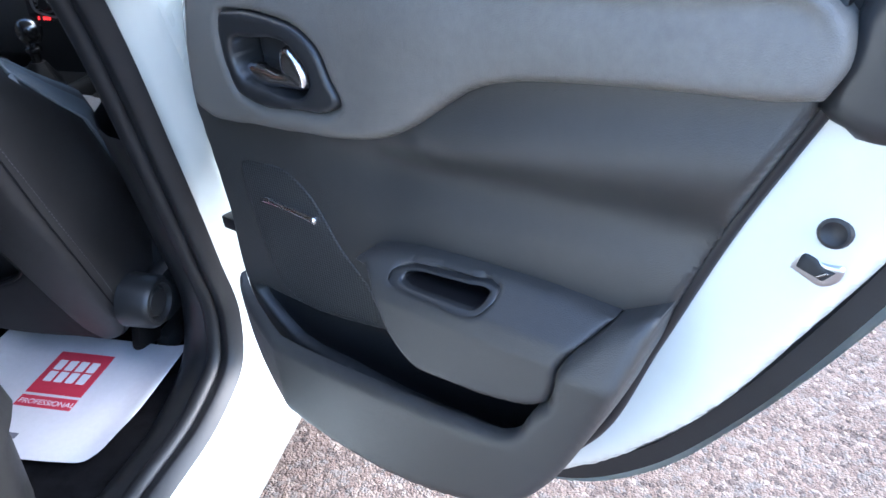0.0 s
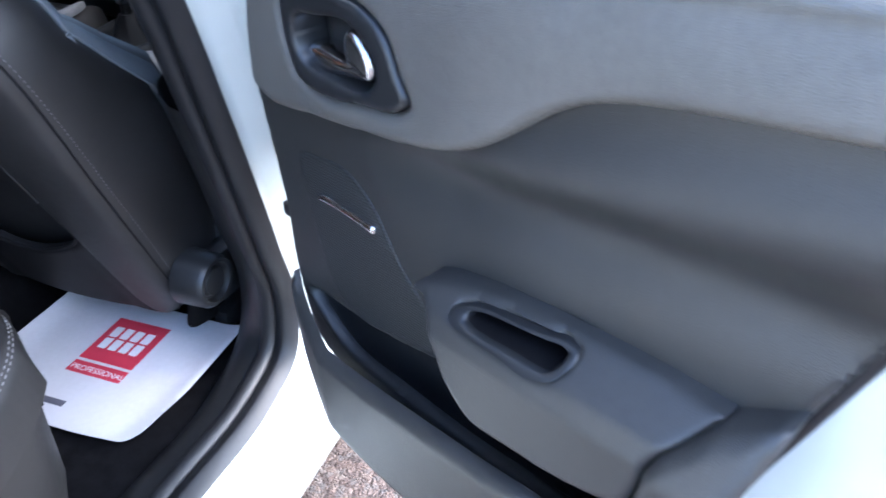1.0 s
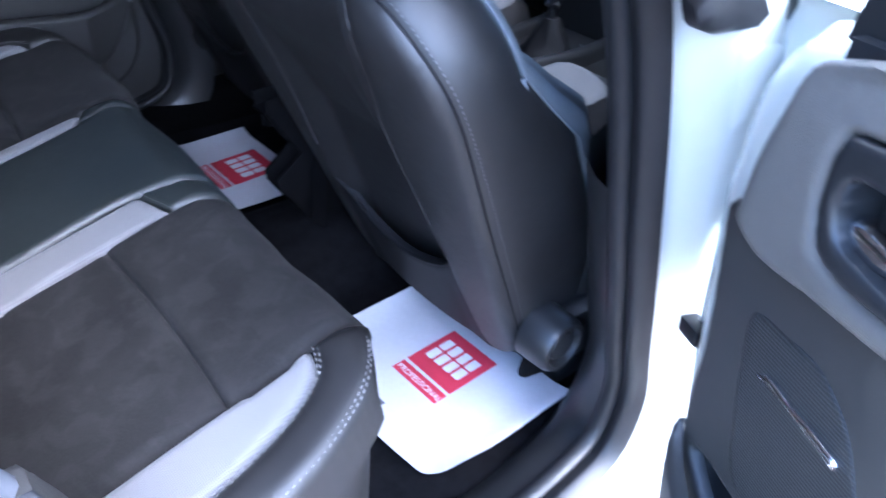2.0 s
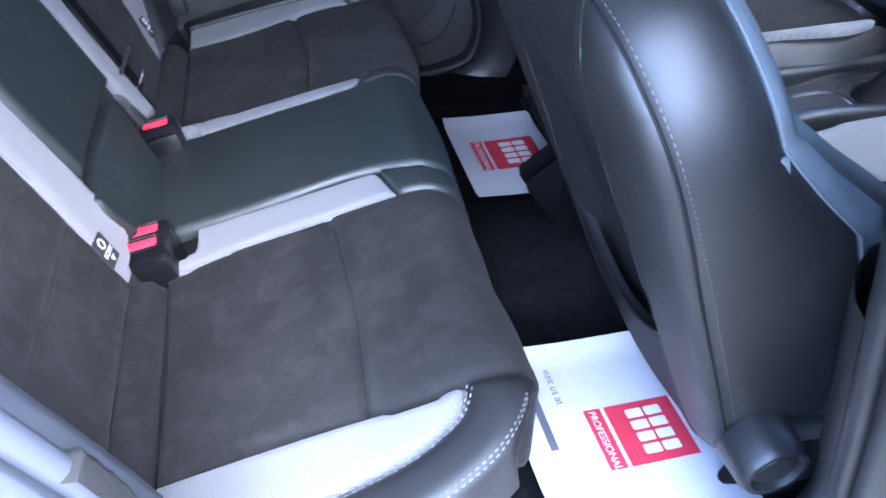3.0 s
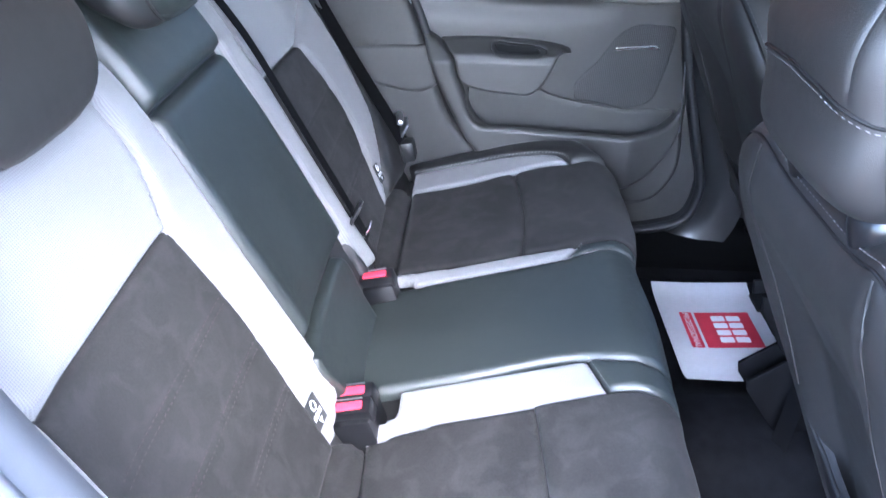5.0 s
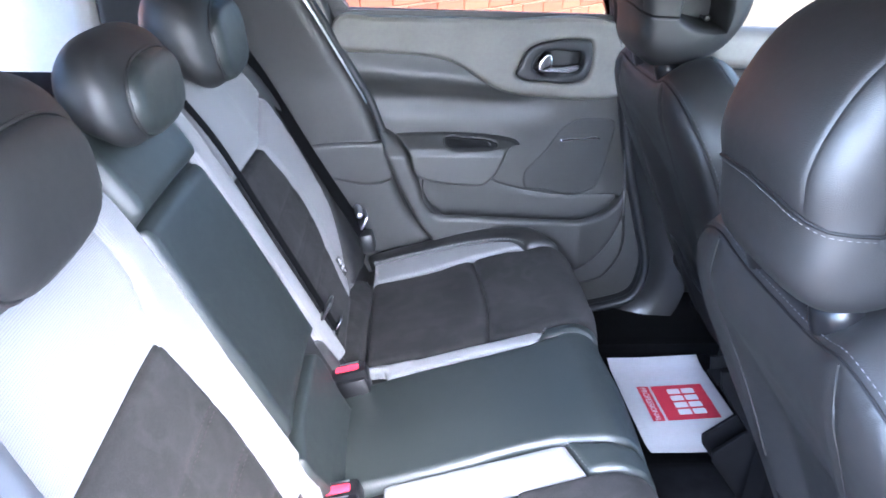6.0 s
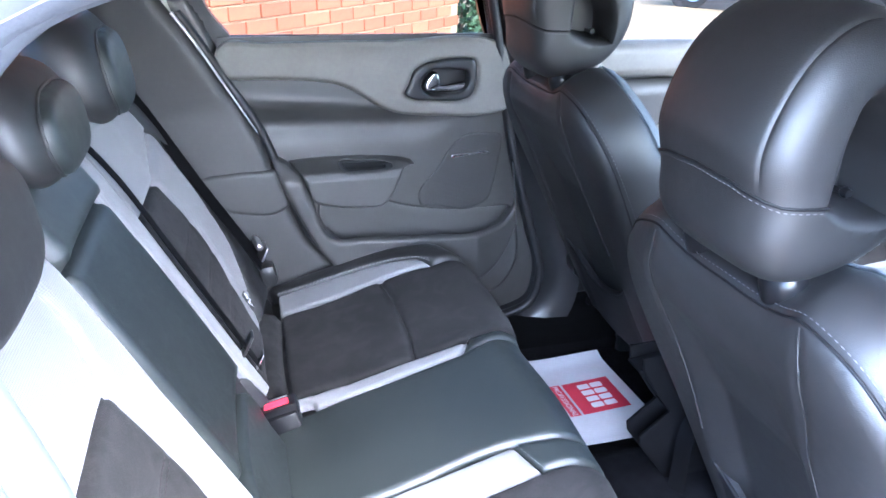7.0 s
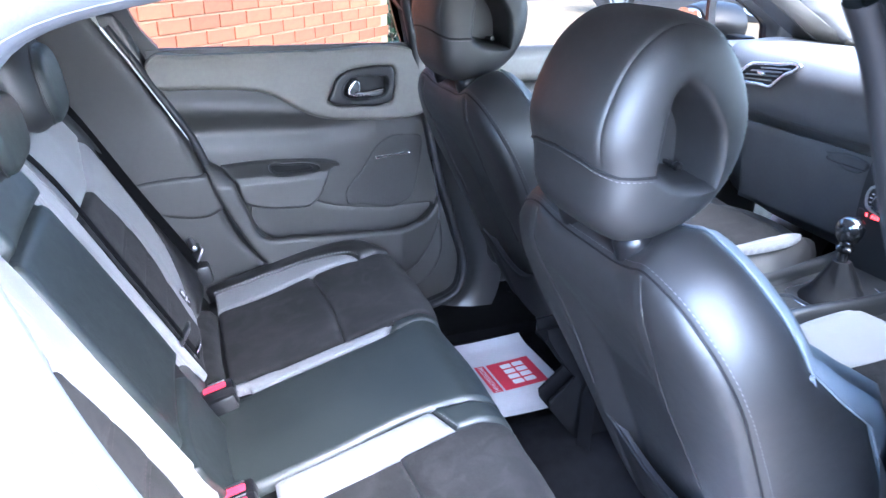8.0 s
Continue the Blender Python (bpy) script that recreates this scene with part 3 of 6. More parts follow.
def floor_shape(u, v, h):
    tunnel = 0.085 * np.exp(-(u / 0.13) ** 4)
    heel = 0.16 * np.clip((-0.50 - v) / 0.05, 0, 1)
    front = -0.03 * np.clip(v / 0.2, 0, 1)
    return np.stack([u, v, 0.318 + np.maximum(tunnel, heel) + front + h], 1)


pad("floor_carpet", [(-0.66, -1.0, 1), (0.66, -1.0, 1), (0.66, 1.05, 1), (-0.66, 1.05, 1)], floor_shape, CARPET, body, "black carpeted floor", cell=0.03, edge=0.02, thick=0.004, skirt=0.02)
pad("headliner", [(-0.62, -1.55, 1), (0.62, -1.55, 1), (0.60, 0.55, 1), (-0.60, 0.55, 1)], lambda u, v, h: np.stack([u, v, 1.440 - 0.10 * (u / 0.62) ** 2 - 0.05 * (v + 0.3) ** 2 - h], 1), HEADLINER, body, "pale grey cloth headliner", cell=0.05, edge=0.03, thick=0.01)
pad("roof", [(-0.64, -1.62, 1), (0.64, -1.62, 1), (0.62, 0.58, 1), (-0.62, 0.58, 1)], lambda u, v, h: np.stack([u, v, 1.470 - 0.10 * (u / 0.64) ** 2 - 0.05 * (v + 0.3) ** 2 + h], 1), PAINT, body, "white painted roof", cell=0.05, edge=0.04, thick=0.015, skirt=0.02)
for side in (1, -1):
    sweep("roof_rail", path3([(side * 0.60, 0.56, 1.32), (side * 0.635, 0.2, 1.39), (side * 0.65, -0.4, 1.410), (side * 0.66, -0.9, 1.372), (side * 0.66, -1.5, 1.27)]), [(-0.05, -0.02), (0.05, -0.03), (0.06, 0.02), (0, 0.05), (-0.06, 0.03)], PAINT, body, "white painted roof rail")
    # windscreen pillar
    sweep("a_pillar", path3([(side * 0.60, 0.50, 1.33), (side * 0.645, 0.78, 1.18), (side * 0.69, 1.08, 1.02)]), [(-0.035, -0.03), (0.035, -0.03), (0.04, 0.02), (0, 0.04), (-0.04, 0.02)], TRIM, body, "charcoal windscreen pillar trim")
    rings = []
    for y, z, x0, x1 in ((0.50, 1.325, 0.545, 0.62), (0.78, 1.185, 0.535, 0.66), (0.92, 1.112, 0.525, 0.70), (1.06, 1.035, 0.50, 0.715)):
        rings.append([(side * x, y + dy, z + dz) for x, dy, dz in ((x0, 0.012, 0.010), (x0 + 0.012, -0.006, -0.012), (0.5 * (x0 + x1), -0.014, -0.026), (x1 - 0.02, -0.008, -0.030), (x1, 0.02, 0.0), (0.5 * (x0 + x1), 0.03, 0.014))])
    ring_loft("pillar_foot", rings, SOFT, body, "broad grey foot of the windscreen pillar")
pad("parcel_shelf", [(-0.60, -1.75, 1), (0.60, -1.75, 1), (0.60, -1.13, 1), (-0.60, -1.13, 1)], lambda u, v, h: np.stack([u, v, 0.985 + h], 1), CARPET, body, "black parcel shelf", cell=0.05, thick=0.012)
pad("tailgate", [(-0.66, 0.30, 1), (0.66, 0.30, 1), (0.62, 1.02, 1), (-0.62, 1.02, 1)], lambda u, v, h: np.stack([u, -1.86 + 0.06 * (v - 0.3) - h, v], 1), PAINT, body, "white painted tailgate", cell=0.05, edge=0.04, thick=0.03)
pad("rear_screen", [(-0.60, 0, 1), (0.60, 0, 1), (0.58, 1, 1), (-0.58, 1, 1)], lambda u, v, h: np.stack([u, -1.82 + 0.24 * v, 1.03 + 0.28 * v + h], 1), BLOCKING_GLASS, body, "dark tinted rear screen", cell=0.1, edge=0.02, thick=0.003, skirt=0.003)
ws = pad("windscreen", [(-0.62, 0, 1), (0.62, 0, 1), (0.58, 1, 1), (-0.58, 1, 1)], lambda u, v, h: np.stack([u, 1.13 - 0.58 * v - 0.10 * (u / 0.6) ** 2, 1.02 + 0.33 * v + h], 1), GLASS, body, "clear windscreen", cell=0.1, edge=0.02, thick=0.003, skirt=0.003)
ws.visible_shadow = False
pad("bulkhead", [(-0.70, 0.25, 1), (0.70, 0.25, 1), (0.70, 1.0, 1), (-0.70, 1.0, 1)], lambda u, v, h: np.stack([u, 1.15 - h, v], 1), CARPET, body, "black footwell bulkhead", cell=0.06, thick=0.01)
for side in (1, -1):
    pad("front_wing", [(0.93, 0.25, 1), (0.97, 0.25, 1), (1.01, 0.45), (1.13, 0.60), (1.30, 0.645), (1.47, 0.60), (1.59, 0.45), (1.63, 0.25, 1), (1.88, 0.28, 1), (1.93, 0.55), (1.90, 0.74, 1), (1.50, 0.90), (1.25, 0.965), (0.93, 1.0, 1)], lambda u, v, h: np.stack([side * (0.80 - 0.10 * np.clip(u - 1.45, 0, 1) ** 1.5 + h), u, v], 1), PAINT, body, "white painted front wing", cell=0.03, edge=0.02, thick=0.01, skirt=0.04)
pad("bonnet", [(-0.70, 1.14, 1), (0.70, 1.14, 1), (0.74, 1.50), (0.66, 1.84), (0.40, 1.93), (-0.40, 1.93), (-0.66, 1.84), (-0.74, 1.50)], lambda u, v, h: np.stack([u, v, 1.005 - 0.10 * (v - 1.14) - 0.22 * np.clip(v - 1.40, 0, 1) ** 2 - 0.07 * (u / 0.74) ** 2 + h], 1), PAINT, body, "white painted bonnet", cell=0.04, edge=0.03, thick=0.012, skirt=0.03)
pad("front_bumper", [(-0.72, 0.22, 1), (0.72, 0.22, 1), (0.74, 0.50), (0.68, 0.76), (-0.68, 0.76), (-0.74, 0.50)], lambda u, v, h: np.stack([u, 1.93 - 0.16 * (u / 0.74) ** 2 - 0.10 * np.clip((v - 0.55) / 0.2, 0, 1) ** 2 + h, v], 1), PAINT, body, "white painted front bumper", cell=0.04, edge=0.03, thick=0.02, skirt=0.05)

# wheels
for wx, wy in ((0.70, -1.25), (-0.70, -1.25), (0.70, 1.30), (-0.70, 1.30)):
    s = 1 if wx > 0 else -1
    w = lathe("wheel", [(0.20, -0.09), (0.29, -0.095), (0.305, -0.05), (0.305, 0.05), (0.29, 0.095), (0.20, 0.09), (0.19, 0.05)], (wx, wy, 0.305), TYRE, body, "black tyre", (0, 90, 0), 28)
    lathe("rim", [(0.0, 0.075), (0.05, 0.08), (0.16, 0.065), (0.20, 0.085), (0.21, 0.06)], (wx, wy, 0.305), ALLOY, w, "silver alloy rim", (0, 90 * s, 0), 20)

# quarter trims beside the rear bench, with the seam to the door
DOOR_SEAM = [(-0.650, 0.540), (-0.665, 0.558), (-0.740, 0.642), (-0.791, 0.771), (-0.838, 0.904), (-0.901, 1.016), (-0.949, 1.099), (-0.985, 1.155)]
for side in (1, -1):
    fx = lambda u, v, h: np.stack([side * (0.712 - 0.10 * np.clip(v - 0.95, 0, 1) + 0.05 * np.clip(-0.95 - u, 0, 1) - h), u, v], 1)
    edge_line = DOOR_SEAM if side < 0 else [(-0.70, 0.45), (-0.745, 0.62), (-0.80, 0.75), (-0.87, 0.90), (-0.94, 1.05), (-0.985, 1.16)]
    pad("quarter_trim", [(edge_line[0][0] + 0.03, 0.45, 1)] + edge_line + [(-1.02, 1.21), (-1.05, 1.27, 1), (-1.40, 1.27, 1), (-1.40, 0.45, 1)], fx, TRIM, body, "charcoal plastic quarter trim", cell=0.012, edge=0.016, thick=0.016, skirt=0.04)
    # pale cloth panel added to stand for the glare at the rear pillar
    pad("pillar_glare_panel", [(-1.405, 0.45, 1), (-1.72, 0.45, 1), (-1.72, 1.20, 1), (-1.405, 1.268, 1)], fx, HEADLINER, body, "pale grey panel painting the glare at the rear pillar", cell=0.03, edge=0.012, thick=0.014, skirt=0.03)
    pad("quarter_armrest", [(-0.800, 0.816, 1), (-0.782, 0.770), (-0.776, 0.726), (-0.788, 0.717), (-0.95, 0.726, 1), (-0.97, 0.806, 1), (-0.93, 0.812)], lambda u, v, h: np.stack([side * (0.700 - h), u, v], 1), TRIM, body, "charcoal side armrest", cell=0.006, edge=0.010, thick=0.011, skirt=0.02)

# seal beside the closed door, and metal strips that paint the glints on its edge
lin = hermite(DOOR_SEAM, False, 8)
sweep("door_gap_seal", np.stack([np.full(len(lin), -0.700), lin[:, 0] + 0.012, lin[:, 1]], 1), circle(0.009, 8), RUBBER, body, "black rubber seal along the closed door", up=(1, 0, 0))
lin = hermite(DOOR_SEAM[4:], False, 8)
sweep("seal_glint", np.stack([np.full(len(lin), -0.692), lin[:, 0] + 0.003, lin[:, 1]], 1), circle(0.0034, 8), ALLOY, body, "thin metal strip painting a glint on the seal edge", up=(1, 0, 0), scale=np.linspace(0.35, 1.2, len(lin)))
sweep("seal_glint", path3([(-0.700, -0.246, 0.90), (-0.700, -0.231, 0.786), (-0.700, -0.221, 0.707), (-0.700, -0.214, 0.63)]), circle(0.0018, 6), ALLOY, body, "thin metal strip painting a glint on the seal edge", up=(1, 0, 0))


# ---- rear bench ----
bench = thing("rear_bench", "rear bench in charcoal suede, pale mesh cloth and dark leather", "car seat")
CY, CZ, CR, CA = -0.478, 0.624, 0.050, radians(16)


def dish(x, y):
    d = np.abs(x)
    return np.where(x > 0, -0.010, -0.004) * np.exp(-((d - 0.36) / 0.12) ** 2) + 0.006 * np.exp(-(x / 0.10) ** 2)


def cush(u, v, h):
    """The bench's cushion: u across, v from back to front, round its front edge and down."""
    s = np.clip(v - CY, 0, None)
    turn = np.clip(s / CR, 0, CA + radians(88))
    a = CA - turn
    rest = np.clip(s - (CA + radians(88)) * CR, 0, None)
    back = np.clip(v - CY, None, 0)
    y = CY + back + CR * (math.sin(CA) - np.sin(a)) + rest * np.cos(a)
    z = CZ + back * math.tan(CA) + CR * (np.cos(a) - math.cos(CA)) + rest * np.sin(a)
    hh = h + dish(u, v)
    # the passenger side's front edge is moved forward to fit the camera's view
    y = y + 0.026 * np.clip((-0.15 - u) / 0.13, 0, 1) * (1 - 0.6 * np.clip((-0.48 - u) / 0.09, 0, 1)) * np.clip((v + 0.62) / 0.14, 0, 1)
    return np.stack([u, y - np.sin(a) * hh, z + np.cos(a) * hh], 1)


def rest(u, v, h):
    """The bench's backrest: u across, v height."""
    d = np.abs(u)
    hh = h + 0.010 * np.exp(-((d - 0.17) / 0.06) ** 2) + 0.016 * np.clip((d - 0.47) / 0.12, 0, 1) - 0.02 * np.clip((v - 0.95) / 0.12, 0, 1.5) ** 2
    return np.stack([u, -0.893 - 0.509 * (v - 0.588) + 0.891 * hh, v + 0.454 * hh], 1)


def flip(pts, s):
    return [(s * p[0], *p[1:]) for p in pts]


def seat_side(pts, s):
    """Remaps an outline across the passenger side's cushion to fit the camera's view."""
    if s > 0:
        return list(pts)
    return [(-float(np.interp(p[0], [0.0, 0.111, 0.18, 0.21, 0.52, 0.535, 0.60, 0.70], [0.0, 0.152, 0.190, 0.213, 0.503, 0.535, 0.602, 0.70])), *p[1:]) for p in pts]


def fold(u, v):
    return sum(-0.0018 * np.exp(-((v - q - 0.05 * (np.abs(u) - 0.37) ** 2) / 0.005) ** 2) for q in (0.778, 0.714, 0.650)) + 0.0004 * np.cos((v - 0.746) * 98) + 0.0008 * np.sin(31 * u + 12 * v)


def rumple(u, v):
    return 0.0016 * np.sin(21 * u + 9 * v) * np.sin(17 * v - 4 * u) + 0.0012 * np.sin(47 * u - 31 * v)


BASE_LINE = hermite([(-0.668, -0.93, 1), (0.672, -0.93, 1), (0.672, -0.66), (0.657, -0.560), (0.640, -0.507), (0.612, -0.472), (0.565, -0.446), (0.48, -0.428), (0.30, -0.424), (0.10, -0.424), (-0.10, -0.424), (-0.30, -0.412), (-0.50, -0.410), (-0.566, -0.424), (-0.606, -0.465), (-0.640, -0.545), (-0.662, -0.66)], True, 8)


def base_ring(inset, drop=None, z=None):
    c = np.array([0.0, -0.70])
    out = []
    for q in BASE_LINE:
        d = (c - q) / np.linalg.norm(c - q)
        r = q + d * inset
        out.append((r[0], r[1], z if z is not None else CZ + (min(r[1], CY) - CY) * math.tan(CA) - drop))
    return out


ring_loft("cushion_base", [base_ring(0.03, z=0.33), base_ring(0.012, z=0.36), base_ring(0.0, z=0.42), base_ring(0.0, drop=0.055), base_ring(0.008, drop=0.032), base_ring(0.03, drop=0.016)], LEATHER, bench, "black leather cushion sides")
for s in (1, -1):
    pad("rear_seat_panel", seat_side([(0.206, -0.826, 1), (0.531, -0.820, 1), (0.527, -0.70), (0.531, -0.601, 1), (0.35, -0.594), (0.184, -0.601, 1), (0.188, -0.72)], s), cush, SUEDE, bench, "charcoal suede seat panel", edge=0.014, thick=0.010, skirt=0.012, relief=rumple)
    pad("front_seat_panel", seat_side([(0.182, -0.600, 1), (0.35, -0.593), (0.530, -0.600, 1), (0.533, -0.55), (0.528, -0.497, 1), (0.529, -0.46), (0.528, -0.42), (0.528, -0.33), (0.528, -0.26, 1), (0.202, -0.26, 1), (0.195, -0.40), (0.179, -0.507, 1)], s), cush, SUEDE, bench, "charcoal suede front seat panel", edge=0.014, thick=0.010, skirt=0.012, relief=rumple)
    pad("back_roll", seat_side([(0.196, -0.893, 1), (0.55, -0.886, 1), (0.534, -0.824, 1), (0.36, -0.834), (0.209, -0.829, 1)], s), cush, SUEDE, bench, "charcoal suede roll at the back of the cushion", edge=0.03, thick=0.032, skirt=0.012, relief=rumple)
    pad("inner_stripe", seat_side([(0.113, -0.525, 1), (0.178, -0.507, 1), (0.181, -0.60), (0.187, -0.72), (0.204, -0.828, 1), (0.186, -0.846), (0.160, -0.79), (0.113, -0.785, 1)], s), cush, MESH, bench, "pale grey mesh cloth stripe", cell=0.007, edge=0.007, thick=0.008, skirt=0.012)
    pad("corner_patch", seat_side([(0.112, -0.523, 1), (0.178, -0.504, 1), (0.193, -0.40), (0.200, -0.26, 1), (0.146, -0.26, 1), (0.140, -0.40), (0.128, -0.47)], s), cush, LEATHER_GREEN, bench, "dark leather corner patch", cell=0.007, edge=0.006, thick=0.009, skirt=0.012)
    pad("outer_stripe", seat_side([(0.533, -0.822, 1), (0.529, -0.70), (0.533, -0.60), (0.536, -0.55), (0.531, -0.4985, 1), (0.565, -0.513), (0.581, -0.536), (0.591, -0.557), (0.604, -0.607), (0.611, -0.66), (0.622, -0.82, 1)], s), cush, MESH, bench, "pale grey mesh cloth stripe", cell=0.007, edge=0.008, thick=0.010, skirt=0.012)
    pad("side_bolster", seat_side([(0.5315, -0.496, 1), (0.532, -0.46), (0.531, -0.420, 1), (0.546, -0.424), (0.566, -0.438), (0.596, -0.456), (0.621, -0.473), (0.638, -0.497), (0.650, -0.521), (0.663, -0.556), (0.672, -0.600), (0.678, -0.66), (0.680, -0.84, 1), (0.624, -0.82, 1), (0.613, -0.66), (0.606, -0.607), (0.593, -0.556), (0.583, -0.535), (0.567, -0.511)], s), cush, LEATHER, bench, "black leather side bolster", cell=0.006, edge=0.024, thick=0.016, skirt=0.055)
    for off in (0.0, 0.0045):
        lin = hermite(seat_side([(0.536 + off, -0.496 + off), (0.568 + off, -0.510), (0.585 + off, -0.535), (0.595 + off, -0.556), (0.608 + off, -0.607), (0.615 + off, -0.66), (0.627 + off, -0.82)], s), False, 14)
        stitches("stitching", cush(lin[:, 0], lin[:, 1], np.full(len(lin), 0.0105)), THREAD, bench, length=0.005, r=0.0010)
        lin = hermite(seat_side([(0.562 + off, -0.447), (0.592 + off, -0.462), (0.612 + off, -0.477), (0.627 + off, -0.497), (0.637 + off, -0.518), (0.650 + off, -0.553), (0.660 + off, -0.60), (0.666 + off, -0.66), (0.670 + off, -0.82)], s), False, 14)
        stitches("stitching", cush(lin[:, 0], lin[:, 1], np.full(len(lin), 0.0125 - 0.4 * off)), THREAD, bench, length=0.005, r=0.0010)
    lin = hermite(seat_side([(0.112, -0.521), (0.178, -0.502)], s), False, 14)
    stitches("stitching", cush(lin[:, 0], lin[:, 1], np.full(len(lin), 0.0095)), THREAD, bench)
pad("middle_seat_panel", [(-0.150, -0.90, 1), (0.110, -0.90, 1), (0.111, -0.70), (0.111, -0.525), (0.126, -0.47), (0.138, -0.40), (0.143, -0.26, 1), (-0.170, -0.26, 1), (-0.167, -0.40), (-0.160, -0.47), (-0.151, -0.525), (-0.151, -0.70)], cush, LEATHER_GREEN, bench, "dark bottle-grey leather middle seat", cell=0.007, edge=0.008, thick=0.010, skirt=0.012)

# backrest
pad("backrest_base", [(-0.67, 0.47, 1), (0.67, 0.47, 1), (0.665, 0.80), (0.63, 1.00), (0.55, 1.065), (0.2, 1.085), (-0.2, 1.085), (-0.55, 1.065), (-0.63, 1.00), (-0.665, 0.80)], rest, LEATHER, bench, "black leather backrest shell", cell=0.014, edge=0.03, thick=0.012, base=-0.016, skirt=0.10)
for s in (1, -1):
    near_side = s > 0
    panel = [(0.236, 0.545, 1), (0.500, 0.545, 1), (0.522, 0.66), (0.523, 0.78), (0.516, 0.862, 1), (0.233, 0.868, 1), (0.223, 0.75), (0.231, 0.63)] if near_side else [(0.225, 0.545, 1), (0.425, 0.545, 1), (0.440, 0.585), (0.472, 0.645), (0.497, 0.715), (0.487, 0.80), (0.457, 0.872, 1), (0.220, 0.880, 1), (0.214, 0.75), (0.220, 0.63)]
    pad("backrest_panel", flip(panel, s), rest, SUEDE, bench, "charcoal suede backrest panel with sewn pleats", cell=0.005, edge=0.010, thick=0.010, skirt=0.012, relief=fold)
    for q in (0.778, 0.714, 0.650):
        uu = np.linspace(0.238, 0.512 if near_side else 0.470, 50)
        for dv in (-0.004, 0.004):
            stitches("pleat_stitching", rest(s * uu, q + dv + 0.05 * (uu - 0.37) ** 2, np.full(50, 0.0092)), PLEAT_THREAD, bench, r=0.00045)
    stripe = [(0.145, 0.575, 1), (0.236, 0.545, 1), (0.230, 0.63), (0.222, 0.75), (0.231, 0.870, 1), (0.206, 0.93), (0.200, 1.040, 1), (0.135, 1.035, 1), (0.136, 0.93), (0.143, 0.75)] if near_side else [(0.145, 0.575, 1), (0.224, 0.545, 1), (0.219, 0.63), (0.213, 0.75), (0.218, 0.884, 1), (0.202, 0.93), (0.197, 1.040, 1), (0.135, 1.035, 1), (0.136, 0.93), (0.143, 0.75)]
    pad("inner_back_stripe", flip(stripe, s), rest, MESH, bench, "pale grey mesh cloth stripe", edge=0.010, thick=0.010, skirt=0.012)
    upper = [(0.233, 0.871, 1), (0.517, 0.865, 1), (0.566, 0.95), (0.555, 1.025, 1), (0.38, 1.05), (0.202, 1.041, 1), (0.207, 0.93)] if near_side else [(0.220, 0.884, 1), (0.458, 0.876, 1), (0.593, 0.938, 1), (0.562, 1.030, 1), (0.38, 1.05), (0.199, 1.041, 1), (0.203, 0.93)]
    pad("back_top_panel", flip(upper, s), rest, MESH, bench, "pale grey mesh cloth upper backrest", edge=0.012, thick=0.010, skirt=0.012)
    outside = [(0.503, 0.545, 1), (0.575, 0.545, 1), (0.606, 0.70), (0.606, 0.88), (0.568, 0.947, 1), (0.519, 0.863, 1), (0.526, 0.78), (0.525, 0.66)] if near_side else [(0.428, 0.545, 1), (0.465, 0.565), (0.545, 0.622), (0.597, 0.68), (0.622, 0.775), (0.616, 0.86), (0.595, 0.935, 1), (0.460, 0.873, 1), (0.490, 0.80), (0.500, 0.715), (0.475, 0.645), (0.443, 0.585)]
    pad("outer_back_stripe", flip(outside, s), rest, MESH, bench, "pale grey mesh cloth stripe", edge=0.010, thick=0.012, skirt=0.012)
    bolster = [(0.577, 0.545, 1), (0.668, 0.53, 1), (0.667, 0.75), (0.64, 0.96), (0.58, 1.035), (0.557, 1.03, 1), (0.569, 0.95), (0.608, 0.88), (0.608, 0.70)] if near_side else [(0.478, 0.545, 1), (0.668, 0.53, 1), (0.667, 0.75), (0.64, 0.96), (0.58, 1.035), (0.565, 1.03, 1), (0.598, 0.94), (0.620, 0.86), (0.626, 0.775), (0.601, 0.68), (0.549, 0.620)]
    pad("back_bolster", flip(bolster, s), rest, LEATHER, bench, "black leather backrest bolster", edge=0.03, thick=0.018, skirt=0.014)
    pad("top_roll", flip([(0.137, 1.040, 1), (0.20, 1.045), (0.38, 1.055), (0.556, 1.034, 1), (0.50, 1.09), (0.35, 1.105), (0.145, 1.105, 1)], s), rest, LEATHER, bench, "black leather roll along the backrest's top", cell=0.008, edge=0.02, thick=0.016, skirt=0.05)
    lin = hermite(flip([(0.140, 1.043), (0.20, 1.048), (0.38, 1.058), (0.55, 1.034)], s), False, 16)
    stitches("stitching", rest(lin[:, 0], lin[:, 1], np.full(len(lin), 0.010)), THREAD, bench)
pad("middle_back_panel", [(-0.138, 0.646, 1), (0.138, 0.646, 1), (0.139, 0.75), (0.132, 0.93), (0.128, 0.955, 1), (-0.128, 0.955, 1), (-0.132, 0.93), (-0.139, 0.75)], rest, LEATHER_GREEN, bench, "dark leather middle backrest", edge=0.016, thick=0.016, skirt=0.012)
pad("middle_top_panel", [(-0.128, 0.958, 1), (0.128, 0.958, 1), (0.132, 1.04), (0.125, 1.105, 1), (-0.125, 1.105, 1), (-0.132, 1.04)], rest, LEATHER_GREEN, bench, "dark leather panel above the folding armrest", cell=0.008, edge=0.02, thick=0.026, skirt=0.03)
